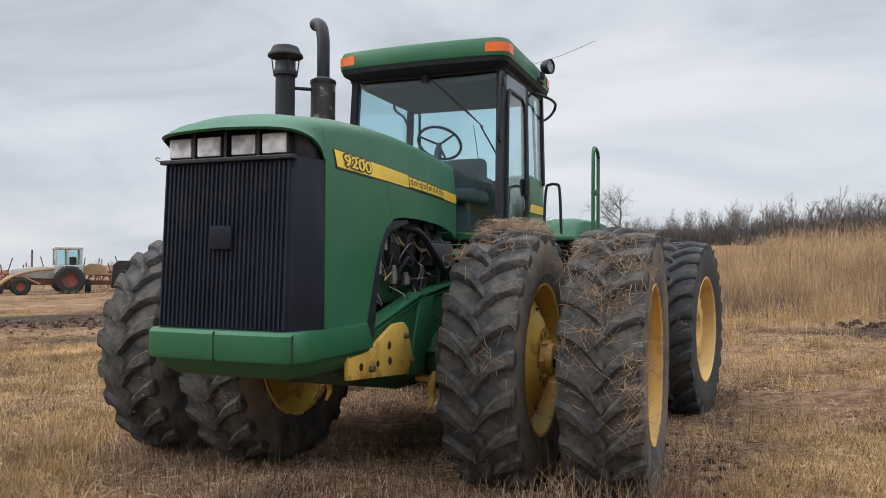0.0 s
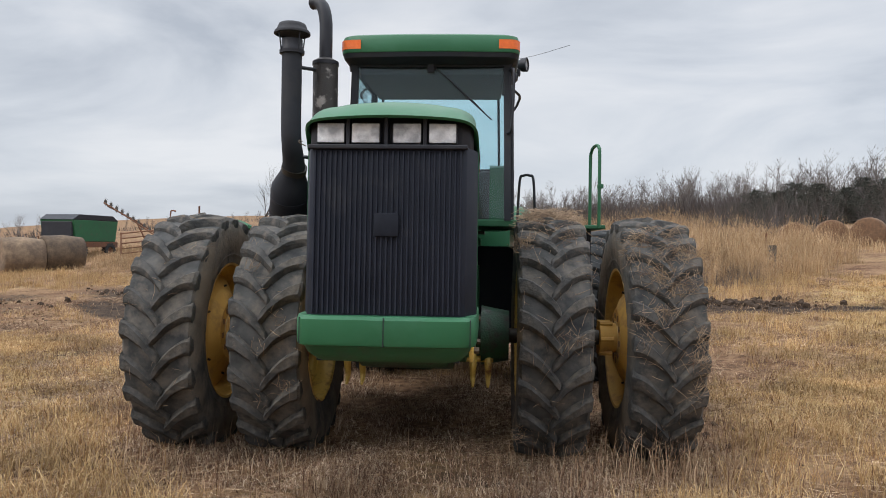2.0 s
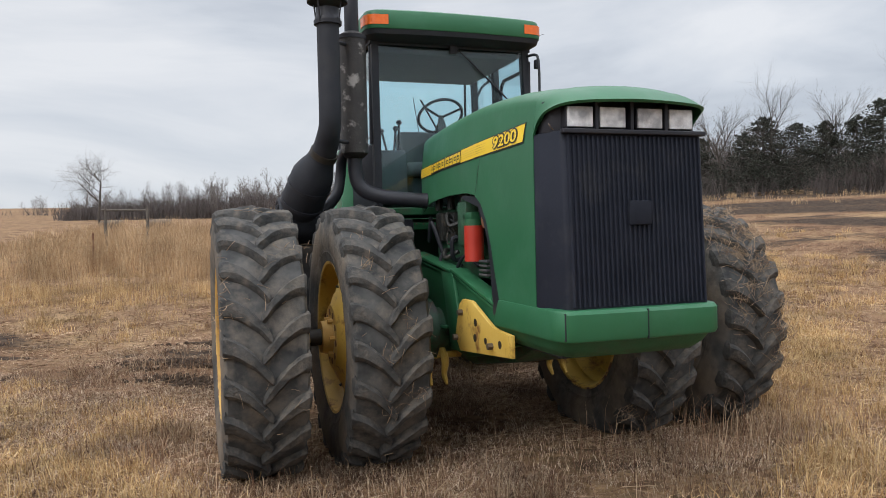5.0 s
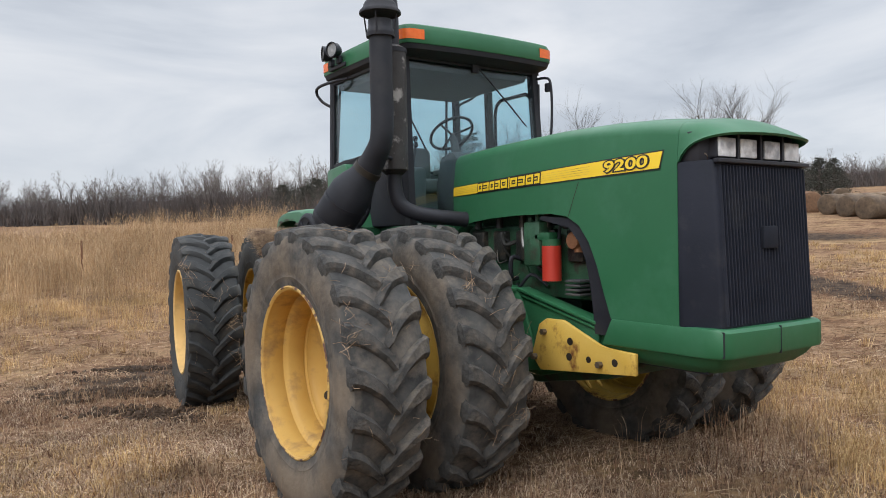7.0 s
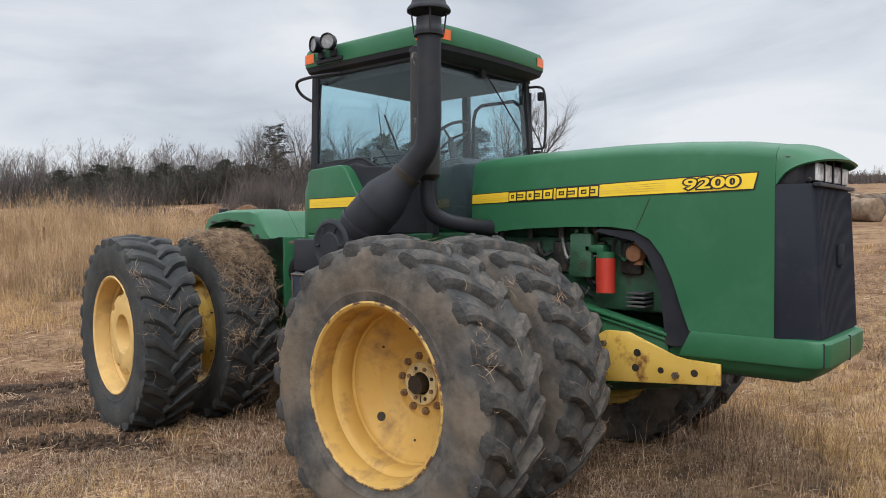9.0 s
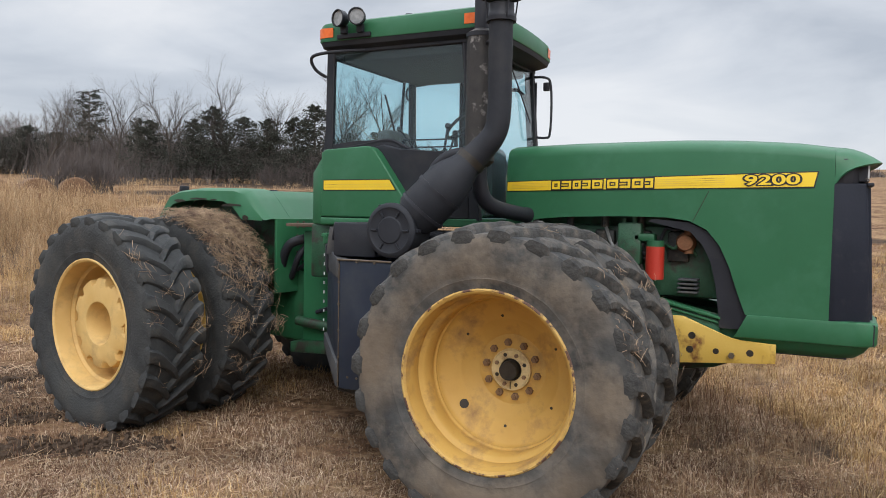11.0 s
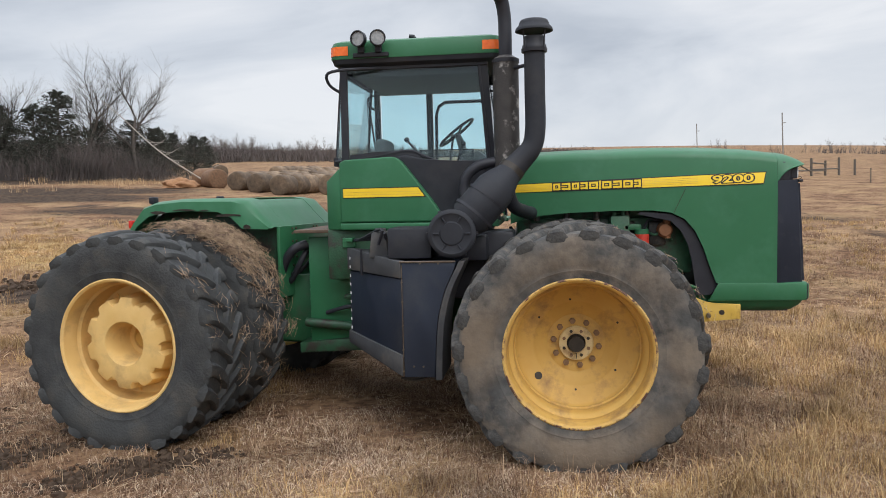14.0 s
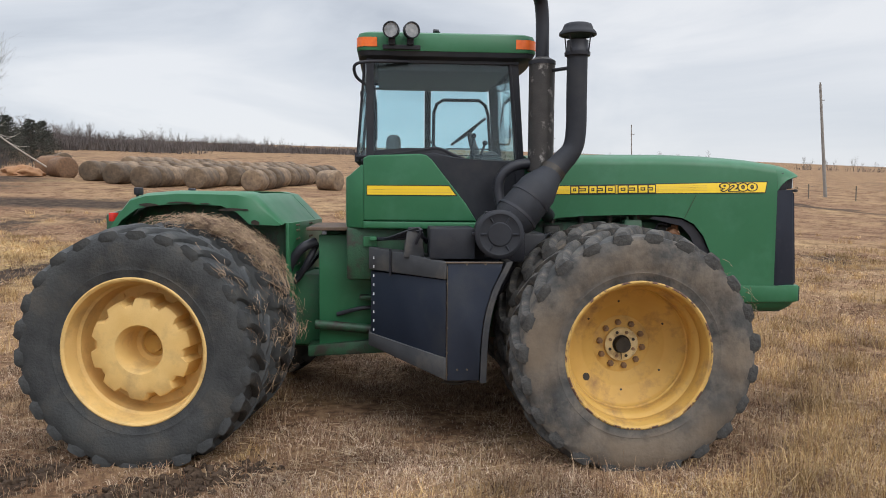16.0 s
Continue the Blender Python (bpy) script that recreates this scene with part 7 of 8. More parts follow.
    # bits on the skyline elsewhere
    for az, d, h in ((-12, 260, 6), (-16, 250, 4), (-20, 270, 5), (-22, 260, 5.5), (-24, 250, 4), (-31, 330, 6), (-34, 340, 7), (108, 230, 5), (103, 240, 5), (100, 220, 6), (116, 150, 3), (121, 120, 4), (124, 110, 4), (127, 120, 3.5), (131, 110, 3.5), (136, 110, 3), (141, 105, 2.6)):
        for _ in range(5):
            a, q = az + rnd.uniform(-1.6, 1.6), d * rnd.uniform(0.95, 1.05)
            put(q * math.cos(radians(a)), q * math.sin(radians(a)), h * rnd.uniform(0.6, 1.0))
            thicket(q * math.cos(radians(a)), q * math.sin(radians(a)), h * 0.5, 4, 14, 3.0)
    # the mass carries its distance haze in the twig colour
    ob = new("bare_woods", mass.mesh("bare_woods", WOODS_HAZED))
    tagged(ob, "long line of bare winter woods, grey paled by painted haze", "woods", kind="stuff")
    ob = new("brush", brush.mesh("brush", BRUSH))
    tagged(ob, "grey brown undergrowth and brush along the woods", "brush", kind="stuff")


woods()


def island_mat(name, stops, rough=0.9):
    """Colour that differs from blade to blade."""
    m = bpy.data.materials.new(name)
    m.use_nodes = True
    nt = m.node_tree
    b = nt.nodes["Principled BSDF"]
    g = nt.nodes.new("ShaderNodeNewGeometry")
    r = nt.nodes.new("ShaderNodeValToRGB")
    els = r.color_ramp.elements
    for i, (p, c) in enumerate(stops):
        e = els[i] if i < 2 else els.new(p)
        e.position, e.color = p, (*c, 1)
    nt.links.new(g.outputs["Random Per Island"], r.inputs["Fac"])
    tc = nt.nodes.new("ShaderNodeTexCoord")
    n = nt.nodes.new("ShaderNodeTexNoise")
    n.inputs["Scale"].default_value, n.inputs["Detail"].default_value = 1.0, 4.0
    nt.links.new(tc.outputs["Object"], n.inputs["Vector"])
    mr = nt.nodes.new("ShaderNodeMapRange")
    mr.inputs["From Min"].default_value, mr.inputs["From Max"].default_value = 0.3, 0.7
    mr.inputs["To Min"].default_value, mr.inputs["To Max"].default_value = 0.5, 1.35
    nt.links.new(n.outputs["Fac"], mr.inputs["Value"])
    hv = nt.nodes.new("ShaderNodeHueSaturation")
    nt.links.new(r.outputs["Color"], hv.inputs["Color"])
    nt.links.new(mr.outputs["Result"], hv.inputs["Value"])
    nt.links.new(hv.outputs["Color"], b.inputs["Base Color"])
    b.inputs["Roughness"].default_value = rough
    b.inputs["Specular IOR Level"].default_value = 0.15
    return m


GRASS = island_mat("dry_grass_blades", [(0.0, (0.12, 0.060, 0.040)), (1.0, (0.52, 0.385, 0.255)), (0.5, (0.315, 0.200, 0.122))])
THATCH = island_mat("thatch_blades", [(0.0, (0.085, 0.045, 0.032)), (1.0, (0.66, 0.53, 0.39)), (0.55, (0.33, 0.215, 0.145))])
GOLD = island_mat("golden_grass_blades", [(0.0, (0.27, 0.150, 0.068)), (1.0, (0.64, 0.465, 0.250)), (0.5, (0.48, 0.315, 0.150))])
TALL = island_mat("tall_golden_grass", [(0.0, (0.25, 0.150, 0.085)), (1.0, (0.60, 0.445, 0.280)), (0.5, (0.45, 0.300, 0.165))])


def blades(name, rnd, pts, material, label, category):
    """pts: rows of (x, y, z, height, width, lean)."""
    V, F = [], []
    for x, y, z, h, w, lean in pts:
        a, b = rnd.uniform(0, 6.2832), rnd.uniform(0, 6.2832)
        sx, sy = math.cos(a) * w, math.sin(a) * w
        bx, by = math.cos(b) * lean * h, math.sin(b) * lean * h
        o = len(V)
        V += [(x - sx, y - sy, z - 0.02), (x + sx, y + sy, z - 0.02), (x - sx * 0.7 + bx * 0.3, y - sy * 0.7 + by * 0.3, z + h * 0.6), (x + sx * 0.7 + bx * 0.3, y + sy * 0.7 + by * 0.3, z + h * 0.6), (x + bx, y + by, z + h * (1 - 0.35 * lean))]
        F += [(o, o + 1, o + 3, o + 2), (o + 2, o + 3, o + 4)]
    ob = raw(name, V, F, material)
    return tagged(ob, label, category, kind="stuff")


def near_grass():
    rnd = random.Random(17)
    pts = []
    def free(x, y):
        for s in (-1, 1):
            for cx in (1.81, 1.03):
                for m, yy in ((None, 0.0), (REAR, BASE)):
                    p = Vector((s * cx, yy, 0)) if m is None else m @ Vector((s * cx, yy, 0))
                    if abs(x - p.x) < 0.30 and abs(y - p.y) < 0.36:
                        return False
        return True
    n = 0
    while n < 60000:
        # denser near the machine and along the way that the grass is seen from close by
        r = 0.3 + 19.0 * rnd.random() ** 0.85
        a = rnd.uniform(0, 6.2832)
        x, y = r * math.cos(a), 0.5 + r * math.sin(a)
        k = noise.noise((x * 0.45, y * 0.45, 3.0)) + 0.5 * noise.noise((x * 1.7, y * 1.7, 8.0))
        if rnd.random() > 0.42 + 1.1 * k or not free(x, y):
            continue
        under = abs(x) < 2.0 and -1.6 < y < 4.6
        h = rnd.uniform(0.02, 0.07) + max(0.0, k) * rnd.uniform(0.02, 0.14)
        if under:
            h *= 0.6
        lean = rnd.uniform(0.3, 2.0)
        pts.append((x, y, ground_z(x, y), h, rnd.uniform(0.002, 0.0048) * (1 + r / 14), lean))
        n += 1
    # stalks lying matted on the ground, in swirls
    mats = Soup()
    m = 0
    while m < 130000:
        r = 0.5 + 17.0 * rnd.random() ** 0.9
        a = rnd.uniform(0, 6.2832)
        x, y = r * math.cos(a), 0.5 + r * math.sin(a)
        k = noise.noise((x * 0.6, y * 0.6, 13.0)) + 0.6 * noise.noise((x * 2.1, y * 2.1, 4.0))
        if rnd.random() > 0.40 + 1.0 * k or mud_at(x, y) > 0.35 + 0.3 * k or not free(x, y):
            continue
        m += 1
        h = 3.0 * noise.noise((x * 0.4, y * 0.4, 21.0)) + rnd.gauss(0, 0.7)
        d = Vector((math.cos(h), math.sin(h), rnd.gauss(0.04, 0.12))) * rnd.uniform(0.07, 0.26)
        p = Vector((x, y, ground_z(x, y) + rnd.uniform(0.004, 0.03)))
        mats.blade(p, d, Vector((-math.sin(h), math.cos(h), rnd.gauss(0, 0.5))).normalized(), rnd.uniform(0.0016, 0.0036) * (1 + r / 12), Vector((rnd.gauss(0, 0.02), rnd.gauss(0, 0.02), -0.01)))
    ob = new("matted_grass", mats.mesh("matted_grass", GRASS))
    tagged(ob, "flattened dry grass stalks matted over the soil", "grass", kind="stuff")
    # thicker tufts standing up
    for _ in range(1000):
        r = 1.8 + 13 * rnd.random()
        a = rnd.uniform(0, 6.2832)
        x, y = r * math.cos(a), 0.5 + r * math.sin(a)
        if not free(x, y):
            continue
        hh = rnd.uniform(0.06, 0.24)
        for _ in range(rnd.randint(16, 55)):
            px, py = x + rnd.gauss(0, 0.07), y + rnd.gauss(0, 0.07)
            pts.append((px, py, ground_z(px, py), hh * rnd.uniform(0.5, 1.2), rnd.uniform(0.0018, 0.0034), rnd.uniform(0.2, 1.5)))
    # stalks round the wheels and in front of the machine
    for cx, cy, sx, sy, cnt, hh in ((1.5, -1.0, 0.7, 0.35, 420, 0.34), (1.9, -0.75, 0.3, 0.25, 160, 0.42), (0.4, -1.5, 0.9, 0.5, 260, 0.24), (-1.4, -1.0, 0.7, 0.35, 300, 0.24), (-2.4, 0.0, 0.25, 0.9, 260, 0.22), (-2.3, 3.6, 0.3, 0.9, 160, 0.14), (2.4, 0.4, 0.3, 0.9, 160, 0.3), (-5.0, 1.0, 1.0, 2.0, 500, 0.18), (-4.6, 3.2, 1.0, 1.0, 300, 0.22), (-4.3, -1.2, 0.6, 0.8, 300, 0.24), (-1.0, -3.0, 1.6, 0.8, 500, 0.24), (2.8, -2.2, 1.0, 0.8, 300, 0.22), (-3.2, -2.6, 1.0, 0.8, 360, 0.24)):
        for _ in range(cnt):
            x, y = rnd.gauss(cx, sx), rnd.gauss(cy, sy)
            if free(x, y):
                pts.append((x, y, ground_z(x, y), hh * rnd.uniform(0.5, 1.25), rnd.uniform(0.0015, 0.003), rnd.uniform(0.05, 0.7)))
    # fine pale and dark thatch on the strip that is passed close by
    thatch, m = [], 0
    while m < 90000:
        r = 1.2 + 6.3 * rnd.random() ** 0.8
        a = rnd.uniform(radians(135), radians(325))
        x, y = -0.5 + r * math.cos(a), 1.2 + r * math.sin(a)
        k = noise.noise((x * 1.3, y * 1.3, 17.0)) + 0.7 * noise.noise((x * 4.5, y * 4.5, 9.0))
        if rnd.random() > 0.5 + 0.9 * k or mud_at(x, y) > 0.55 or not free(x, y):
            continue
        m += 1
        thatch.append((x, y, ground_z(x, y), rnd.uniform(0.015, 0.055) + max(0.0, k) * 0.05, rnd.uniform(0.0017, 0.0036), rnd.uniform(0.4, 2.6)))
    # extra pale thatch under and beside the machine, its colour brightening the shaded ground
    m = 0
    while m < 42000:
        x, y = rnd.uniform(-3.4, 2.6), rnd.uniform(-1.4, 6.2)
        k = noise.noise((x * 1.3, y * 1.3, 27.0)) + 0.7 * noise.noise((x * 4.5, y * 4.5, 19.0))
        if rnd.random() > 0.55 + 0.9 * k or mud_at(x, y) > 0.45 or not free(x, y):
            continue
        m += 1
        thatch.append((x, y, ground_z(x, y), rnd.uniform(0.02, 0.06) + max(0.0, k) * 0.06, rnd.uniform(0.002, 0.0042), rnd.uniform(0.4, 2.4)))
    blades("thatch", rnd, thatch, THATCH, "short curled thatch of pale and brown dry grass", "grass")
    gold = []
    made = 0
    while made < 4200:
        # golden clumps in drifts; the trodden strip beside the machine stays short
        r = 2.6 + 22.0 * rnd.random() ** 1.2
        a = rnd.uniform(0, 6.2832)
        x, y = r * math.cos(a), 0.5 + r * math.sin(a)
        k = noise.noise((x * 0.22, y * 0.22, 31.0)) + 0.6 * noise.noise((x * 0.9, y * 0.9, 12.0))
        strip = -4.8 < x < 2.2 and -0.8 < y < 6.5
        if rnd.random() > (0.10 if strip else 0.42) + 1.2 * k or mud_at(x, y) > 0.1 or not free(x, y):
            continue
        made += 1
        z, hh = ground_z(x, y), rnd.uniform(0.08, 0.24) * (0.65 if strip else 1.0) * (1 + 0.5 * max(0.0, k))
        sp = rnd.uniform(0.04, 0.16)
        for _ in range(rnd.randint(22, 46)):
            px, py = x + rnd.gauss(0, sp), y + rnd.gauss(0, sp)
            gold.append((px, py, z, hh * rnd.uniform(0.45, 1.25), rnd.uniform(0.0014, 0.0030) * (1 + r / 16), rnd.uniform(0.15, 1.6)))
    # short curled yellow grass in the drifts
    made = 0
    while made < 2600:
        cx, cy, a, b, turn = DRIFTS[made % 4]
        u, v, q = rnd.uniform(-a, a), rnd.uniform(-b, b), radians(turn)
        x, y = cx + u * math.cos(q) - v * math.sin(q), cy + u * math.sin(q) + v * math.cos(q)
        if rnd.random() > 0.25 + drift_at(x, y) + 0.5 * noise.noise((x * 0.9, y * 0.9, 5.0)) or mud_at(x, y) > 0.2 or not free(x, y):
            made += rnd.random() < 0.2
            continue
        made += 1
        z, hh, sp = ground_z(x, y), rnd.uniform(0.05, 0.15), rnd.uniform(0.06, 0.16)
        for _ in range(rnd.randint(18, 34)):
            gold.append((x + rnd.gauss(0, sp), y + rnd.gauss(0, sp), z, hh * rnd.uniform(0.4, 1.2), rnd.uniform(0.0018, 0.0036) * (1 + math.hypot(x, y) / 18), rnd.uniform(0.5, 2.2)))
    blades("golden_grass", rnd, gold, GOLD, "clumps of golden dry grass in drifts", "grass")
    blades("dry_grass", rnd, pts, GRASS, "short dry tan grass and tufts over the field", "grass")


near_grass()


def mud_clods():
    """Torn dark sods where the wheels have turned the soil."""
    rnd = random.Random(41)
    verts, faces = [], []
    beds = ((-2.40, 4.85, 0.38, 0.09, -12, 420), (-1.98, 4.45, 0.22, 0.09, -40, 220), (-2.35, 3.62, 0.30, 0.13, -40, 260), (-2.02, 3.08, 0.22, 0.12, -50, 150), (-1.7, 6.02, 0.45, 0.07, -20, 220), (-2.75, 4.5, 0.12, 0.08, 0, 70), (2.4, 1.2, 0.2, 0.5, 10, 60), (-8.9, 13.6, 4.0, 0.25, -48, 40), (-14.0, 9.6, 2.4, 1.1, 35, 150), (-10.5, 7.5, 1.6, 0.9, 40, 70), (6.0, 10.6, 0.75, 0.30, -32, 220))
    for cx, cy, sx, sy, turn, cnt in beds:
        c, s = math.cos(radians(turn)), math.sin(radians(turn))
        for _ in range(cnt):
            u, v = rnd.gauss(0, sx), rnd.gauss(0, sy)
            x, y = cx + u * c - v * s, cy + u * s + v * c
            k = (0.012 + 0.032 * rnd.random() ** 2.2) * (1.0 if abs(cy - 4.5) < 3.6 else 2.2)
            z = ground_z(x, y) + k * rnd.uniform(0.0, 0.5)
            o, spin = len(verts), rnd.uniform(0, 6.28)
            for ring, lift in ((1.0, -0.35), (0.75, 0.45)):
                for i in range(5):
                    a = spin + i * 1.2566 + rnd.uniform(-0.3, 0.3)
                    q = k * ring * rnd.uniform(0.65, 1.35)
                    verts.append((x + q * math.cos(a), y + q * math.sin(a), z + k * (lift + rnd.uniform(-0.2, 0.2))))
            verts.append((x, y, z + k * rnd.uniform(0.6, 0.95)))
            for i in range(5):
                j = (i + 1) % 5
                faces.append((o + i, o + j, o + 5 + j, o + 5 + i))
                faces.append((o + 5 + i, o + 5 + j, o + 10))
    tagged(raw("mud_clods", verts, faces, SOIL, smooth=False), "dark clods of torn damp soil by the wheels", "soil", kind="stuff")


SOIL = mat("damp_dark_soil", [(0.030, 0.020, 0.014), (0.085, 0.058, 0.040)], scale=14.0, rough=0.95, bump=0.4, bscale=60, spec=0.15)
mud_clods()




def tall_grass():
    rnd = random.Random(27)
    pts = []

    def tussock(x, y, h, spread, cnt, w):
        z = ground_z(x, y)
        for _ in range(cnt):
            a, q = rnd.uniform(0, 6.2832), spread * math.sqrt(rnd.random())
            px, py, ph = x + q * math.cos(a), y + q * math.sin(a), h * rnd.uniform(0.45, 1.15)
            lean = rnd.uniform(0.04, 0.45) + (0.5 if rnd.random() < 0.15 else 0.0)
            pts.append((px, py, z, ph, w * rnd.uniform(0.5, 1.2), lean))
            if h > 0.6 and rnd.random() < 0.22:
                # a seed head: short fine leaves near the top
                for _ in range(3):
                    pts.append((px + rnd.gauss(0, 0.05), py + rnd.gauss(0, 0.05), z + ph * rnd.uniform(0.72, 0.95), rnd.uniform(0.10, 0.24), w * 0.8, rnd.uniform(0.3, 1.2)))

    n = 0
    while n < 2100:
        x, y = rnd.uniform(-34, 11.5), 13.0 + 30.0 * rnd.random() ** 1.5
        depth = y - lerp_table(x, FRONT) - 1.2 * noise.noise((x * 0.5, y * 0.5, 1.0))
        k = 1.4 * noise.noise((x * 0.16, y * 0.16, 2.0)) + 1.1 * noise.noise((x * 0.7, y * 0.7, 6.0))
        if depth < 0 or rnd.random() > 0.75 + k:
            continue
        h = (0.34 + 1.05 * min(1.0, depth / 3.0)) * (1.0 + 0.45 * k)
        h *= 1.25 if x > 5 else 0.74 + 0.51 * max(0.0, (x - 2) / 3) if x > -6 else max(0.28, 0.74 + (x + 6) * 0.10)
        tussock(x, y, h, rnd.uniform(0.2, 0.5), 46, 0.0034 * (1 + (y - 13) / 30))
        n += 1
    for _ in range(300):
        # the tallest stand, where the belt turns away
        tussock(rnd.uniform(5.0, 10.5), rnd.uniform(16.0, 25.0), rnd.uniform(0.9, 1.45), rnd.uniform(0.3, 0.6), 34, 0.0045)
    for _ in range(190):
        tussock(rnd.uniform(8.5, 13.5), rnd.uniform(20.5, 27.0), rnd.uniform(1.2, 1.7), rnd.uniform(0.3, 0.6), 34, 0.005)
    # smaller stands farther off
    for cx, cy, sx, sy, cnt, hh in ((-20, 39, 8, 2, 110, 0.5), (-32, 46, 10, 5, 110, 0.6), (24, 42, 5, 2, 70, 0.45), (33, 38, 6, 2, 60, 0.4), (46, 30, 6, 2.0, 70, 0.45), (-26, 30, 5, 3, 60, 0.30), (39, 46, 8, 3, 70, 0.5), (18.0, 27.5, 2.0, 1.6, 60, 0.5), (-13.2, 30.4, 1.8, 0.8, 70, 0.9), (-17.0, 31.5, 2.4, 0.8, 40, 0.28), (20, 31, 3.0, 1.5, 60, 0.6)):
        for _ in range(cnt):
            x, y = rnd.gauss(cx, sx), rnd.gauss(cy, sy)
            tussock(x, y, hh * rnd.uniform(0.6, 1.2), rnd.uniform(0.3, 0.8), 26, 0.009)
    blades("tall_grass", rnd, pts, TALL, "belt of tall golden dry grass", "grass")
    pts.clear()
    for _ in range(950):
        # lower pale fringe along the belt
        x = rnd.uniform(-20, 12)
        y = lerp_table(x, FRONT) + 0.6 - rnd.random() ** 1.2 * 4.2
        if mud_at(x, y) < 0.2:
            tussock(x, y, rnd.uniform(0.14, 0.46), rnd.uniform(0.15, 0.4), 34, 0.003)
    blades("low_grass", rnd, pts, GOLD, "low pale dry grass in front of the tall belt", "grass")


tall_grass()

# ---- bales, fences, poles, old machines ----
HAY = mat("weathered_hay", [(0.110, 0.076, 0.050), (0.235, 0.165, 0.105)], scale=7.0, rough=1.0, bump=0.9, bscale=16, second=(0.085, 0.060, 0.043), second_scale=2.0, second_range=(0.42, 0.66), object_random=0.38)
HAY_RED = mat("old_red_hay", [(0.12, 0.066, 0.038), (0.22, 0.125, 0.070)], scale=7.0, rough=1.0, bump=0.9, bscale=16, object_random=0.15)
WOODP = mat("grey_post_wood", [(0.07, 0.06, 0.05), (0.14, 0.12, 0.10)], scale=9.0, rough=0.95, bump=0.3)
POLE = mat("pole_wood", [(0.16, 0.145, 0.13), (0.25, 0.23, 0.21)], scale=6.0, rough=0.95, bump=0.2)
RUST = mat("rusty_iron", [(0.10, 0.045, 0.025), (0.20, 0.09, 0.05)], scale=8.0, rough=0.9, bump=0.3)
RED_OLD = mat("faded_red_paint", [(0.24, 0.050, 0.034), (0.34, 0.085, 0.055)], scale=5.0, rough=0.75, bump=0.2, second=(0.13, 0.065, 0.045), second_scale=3.5, second_range=(0.45, 0.6))
WHITE_OLD = mat("faded_white_paint", [(0.42, 0.41, 0.38), (0.56, 0.55, 0.52)], scale=4.0, rough=0.6, bump=0.1, second=(0.28, 0.22, 0.17), second_scale=2.5, second_range=(0.55, 0.75))
ORANGE_OLD = mat("faded_tan_paint", [(0.34, 0.21, 0.105), (0.44, 0.29, 0.16)], scale=4.0, rough=0.7, bump=0.1)
DARK_TYRE = mat("old_tyre_rubber", [(0.02, 0.02, 0.02), (0.04, 0.038, 0.035)], scale=6.0, rough=0.9, bump=0.2)


def bale_mesh(seed, r=0.67, w=1.34):
    rnd = random.Random(seed)
    bm = B()
    n = 26
    rings = []
    for h, q in ((-0.5, 0.0), (-0.5, 0.45), (-0.5, 0.86), (-0.47, 0.97), (-0.3, 1.0), (0.0, 1.01), (0.3, 1.0), (0.47, 0.97), (0.5, 0.86), (0.5, 0.45), (0.5, 0.0)):
        rings.append((r * q, w * h))
    lathe(bm, rings, n)
    for v in bm.verts:
        d = noise.noise(v.co * 2.2 + Vector((seed, 0, 0))) * 0.05 + noise.noise(v.co * 8.0) * 0.025
        v.co *= 1 + d
        if v.co.z < -r * 0.86:
            v.co.z = -r * 0.86 + (v.co.z + r * 0.86) * 0.3
    bmesh.ops.recalc_face_normals(bm, faces=bm.faces[:])
    me = bpy.data.meshes.new("round_bale")
    for f in bm.faces:
        f.smooth = True
    bm.to_mesh(me)
    bm.free()
    return me


BALES = []
for k in range(4):
    me = bale_mesh(k)
    me.materials.append(HAY)
    BALES.append(me)
for k in range(2):
    me = bale_mesh(10 + k, 0.74, 1.4)
    me.materials.append(HAY_RED)
    BALES.append(me)


def bale(x, y, az, kind=0, r=0.67, group="round bales in the field", label="weathered round hay bale lying on the grass"):
    ob = new("round_bale", BALES[kind])
    ob.matrix_world = Matrix.Translation((x, y, ground_z(x, y) + 0.57)) @ Matrix.Rotation(radians(az), 4, "Z")
    return tagged(ob, label, "hay bale", group)


rnd = random.Random(5)
# rows of stored bales on the slope
for k, (x0, y0, n) in enumerate(((37.8, 9.7, 12), (41.6, 11.6, 11), (38.1, 13.2, 5), (37.3, 15.9, 9), (39.8, 18.2, 8), (41.3, 20.2, 6), (50.0, 17.0, 8), (54.0, 20.0, 7), (58.0, 23.5, 6), (53.0, 12.8, 8))):
    for i in range(n):
        d = 1.40 * i + rnd.uniform(-0.1, 0.1)
        bale(x0 + d * math.cos(radians(-11)), y0 + d * math.sin(radians(-11)) + rnd.uniform(-0.15, 0.15), -11 + rnd.uniform(-4, 4), (k + i) % 4, group="rows of stored round bales", label="weathered round hay bale in a stored row")
for x, y, az in ((40.4, 5.6, 60), (42.2, -11.2, 20), (-14.5, 45.0, 30), (-17.0, 46.0, 0), (-3.6, 44.0, 10), (-6.5, 46.0, 10), (60.0, 30.0, 40)):
    bale(x, y, az, rnd.randrange(4))
for x, y, az in ((43.2, 23.0, 50), (44.8, 24.4, 70)):
    bale(x, y, az, 4, label="old red-brown round bale slumped at the wood's edge")
for x, y in ((-19.9, 25.6), (-18.8, 26.85)):
    ob = bale(x, y, 50, 1, label="big grey-brown round bale end to end with another")
    ob.matrix_world = ob.matrix_world @ Matrix.Scale(1.25, 4)
    ob.location.z += 0.14
for x, y, az in ((16.7, 30.7, 70), (17.9, 29.5, 58), (15.4, 31.8, 76)):
    bale(x, y, az, 4, label="old brown round bale at the edge of the brush")
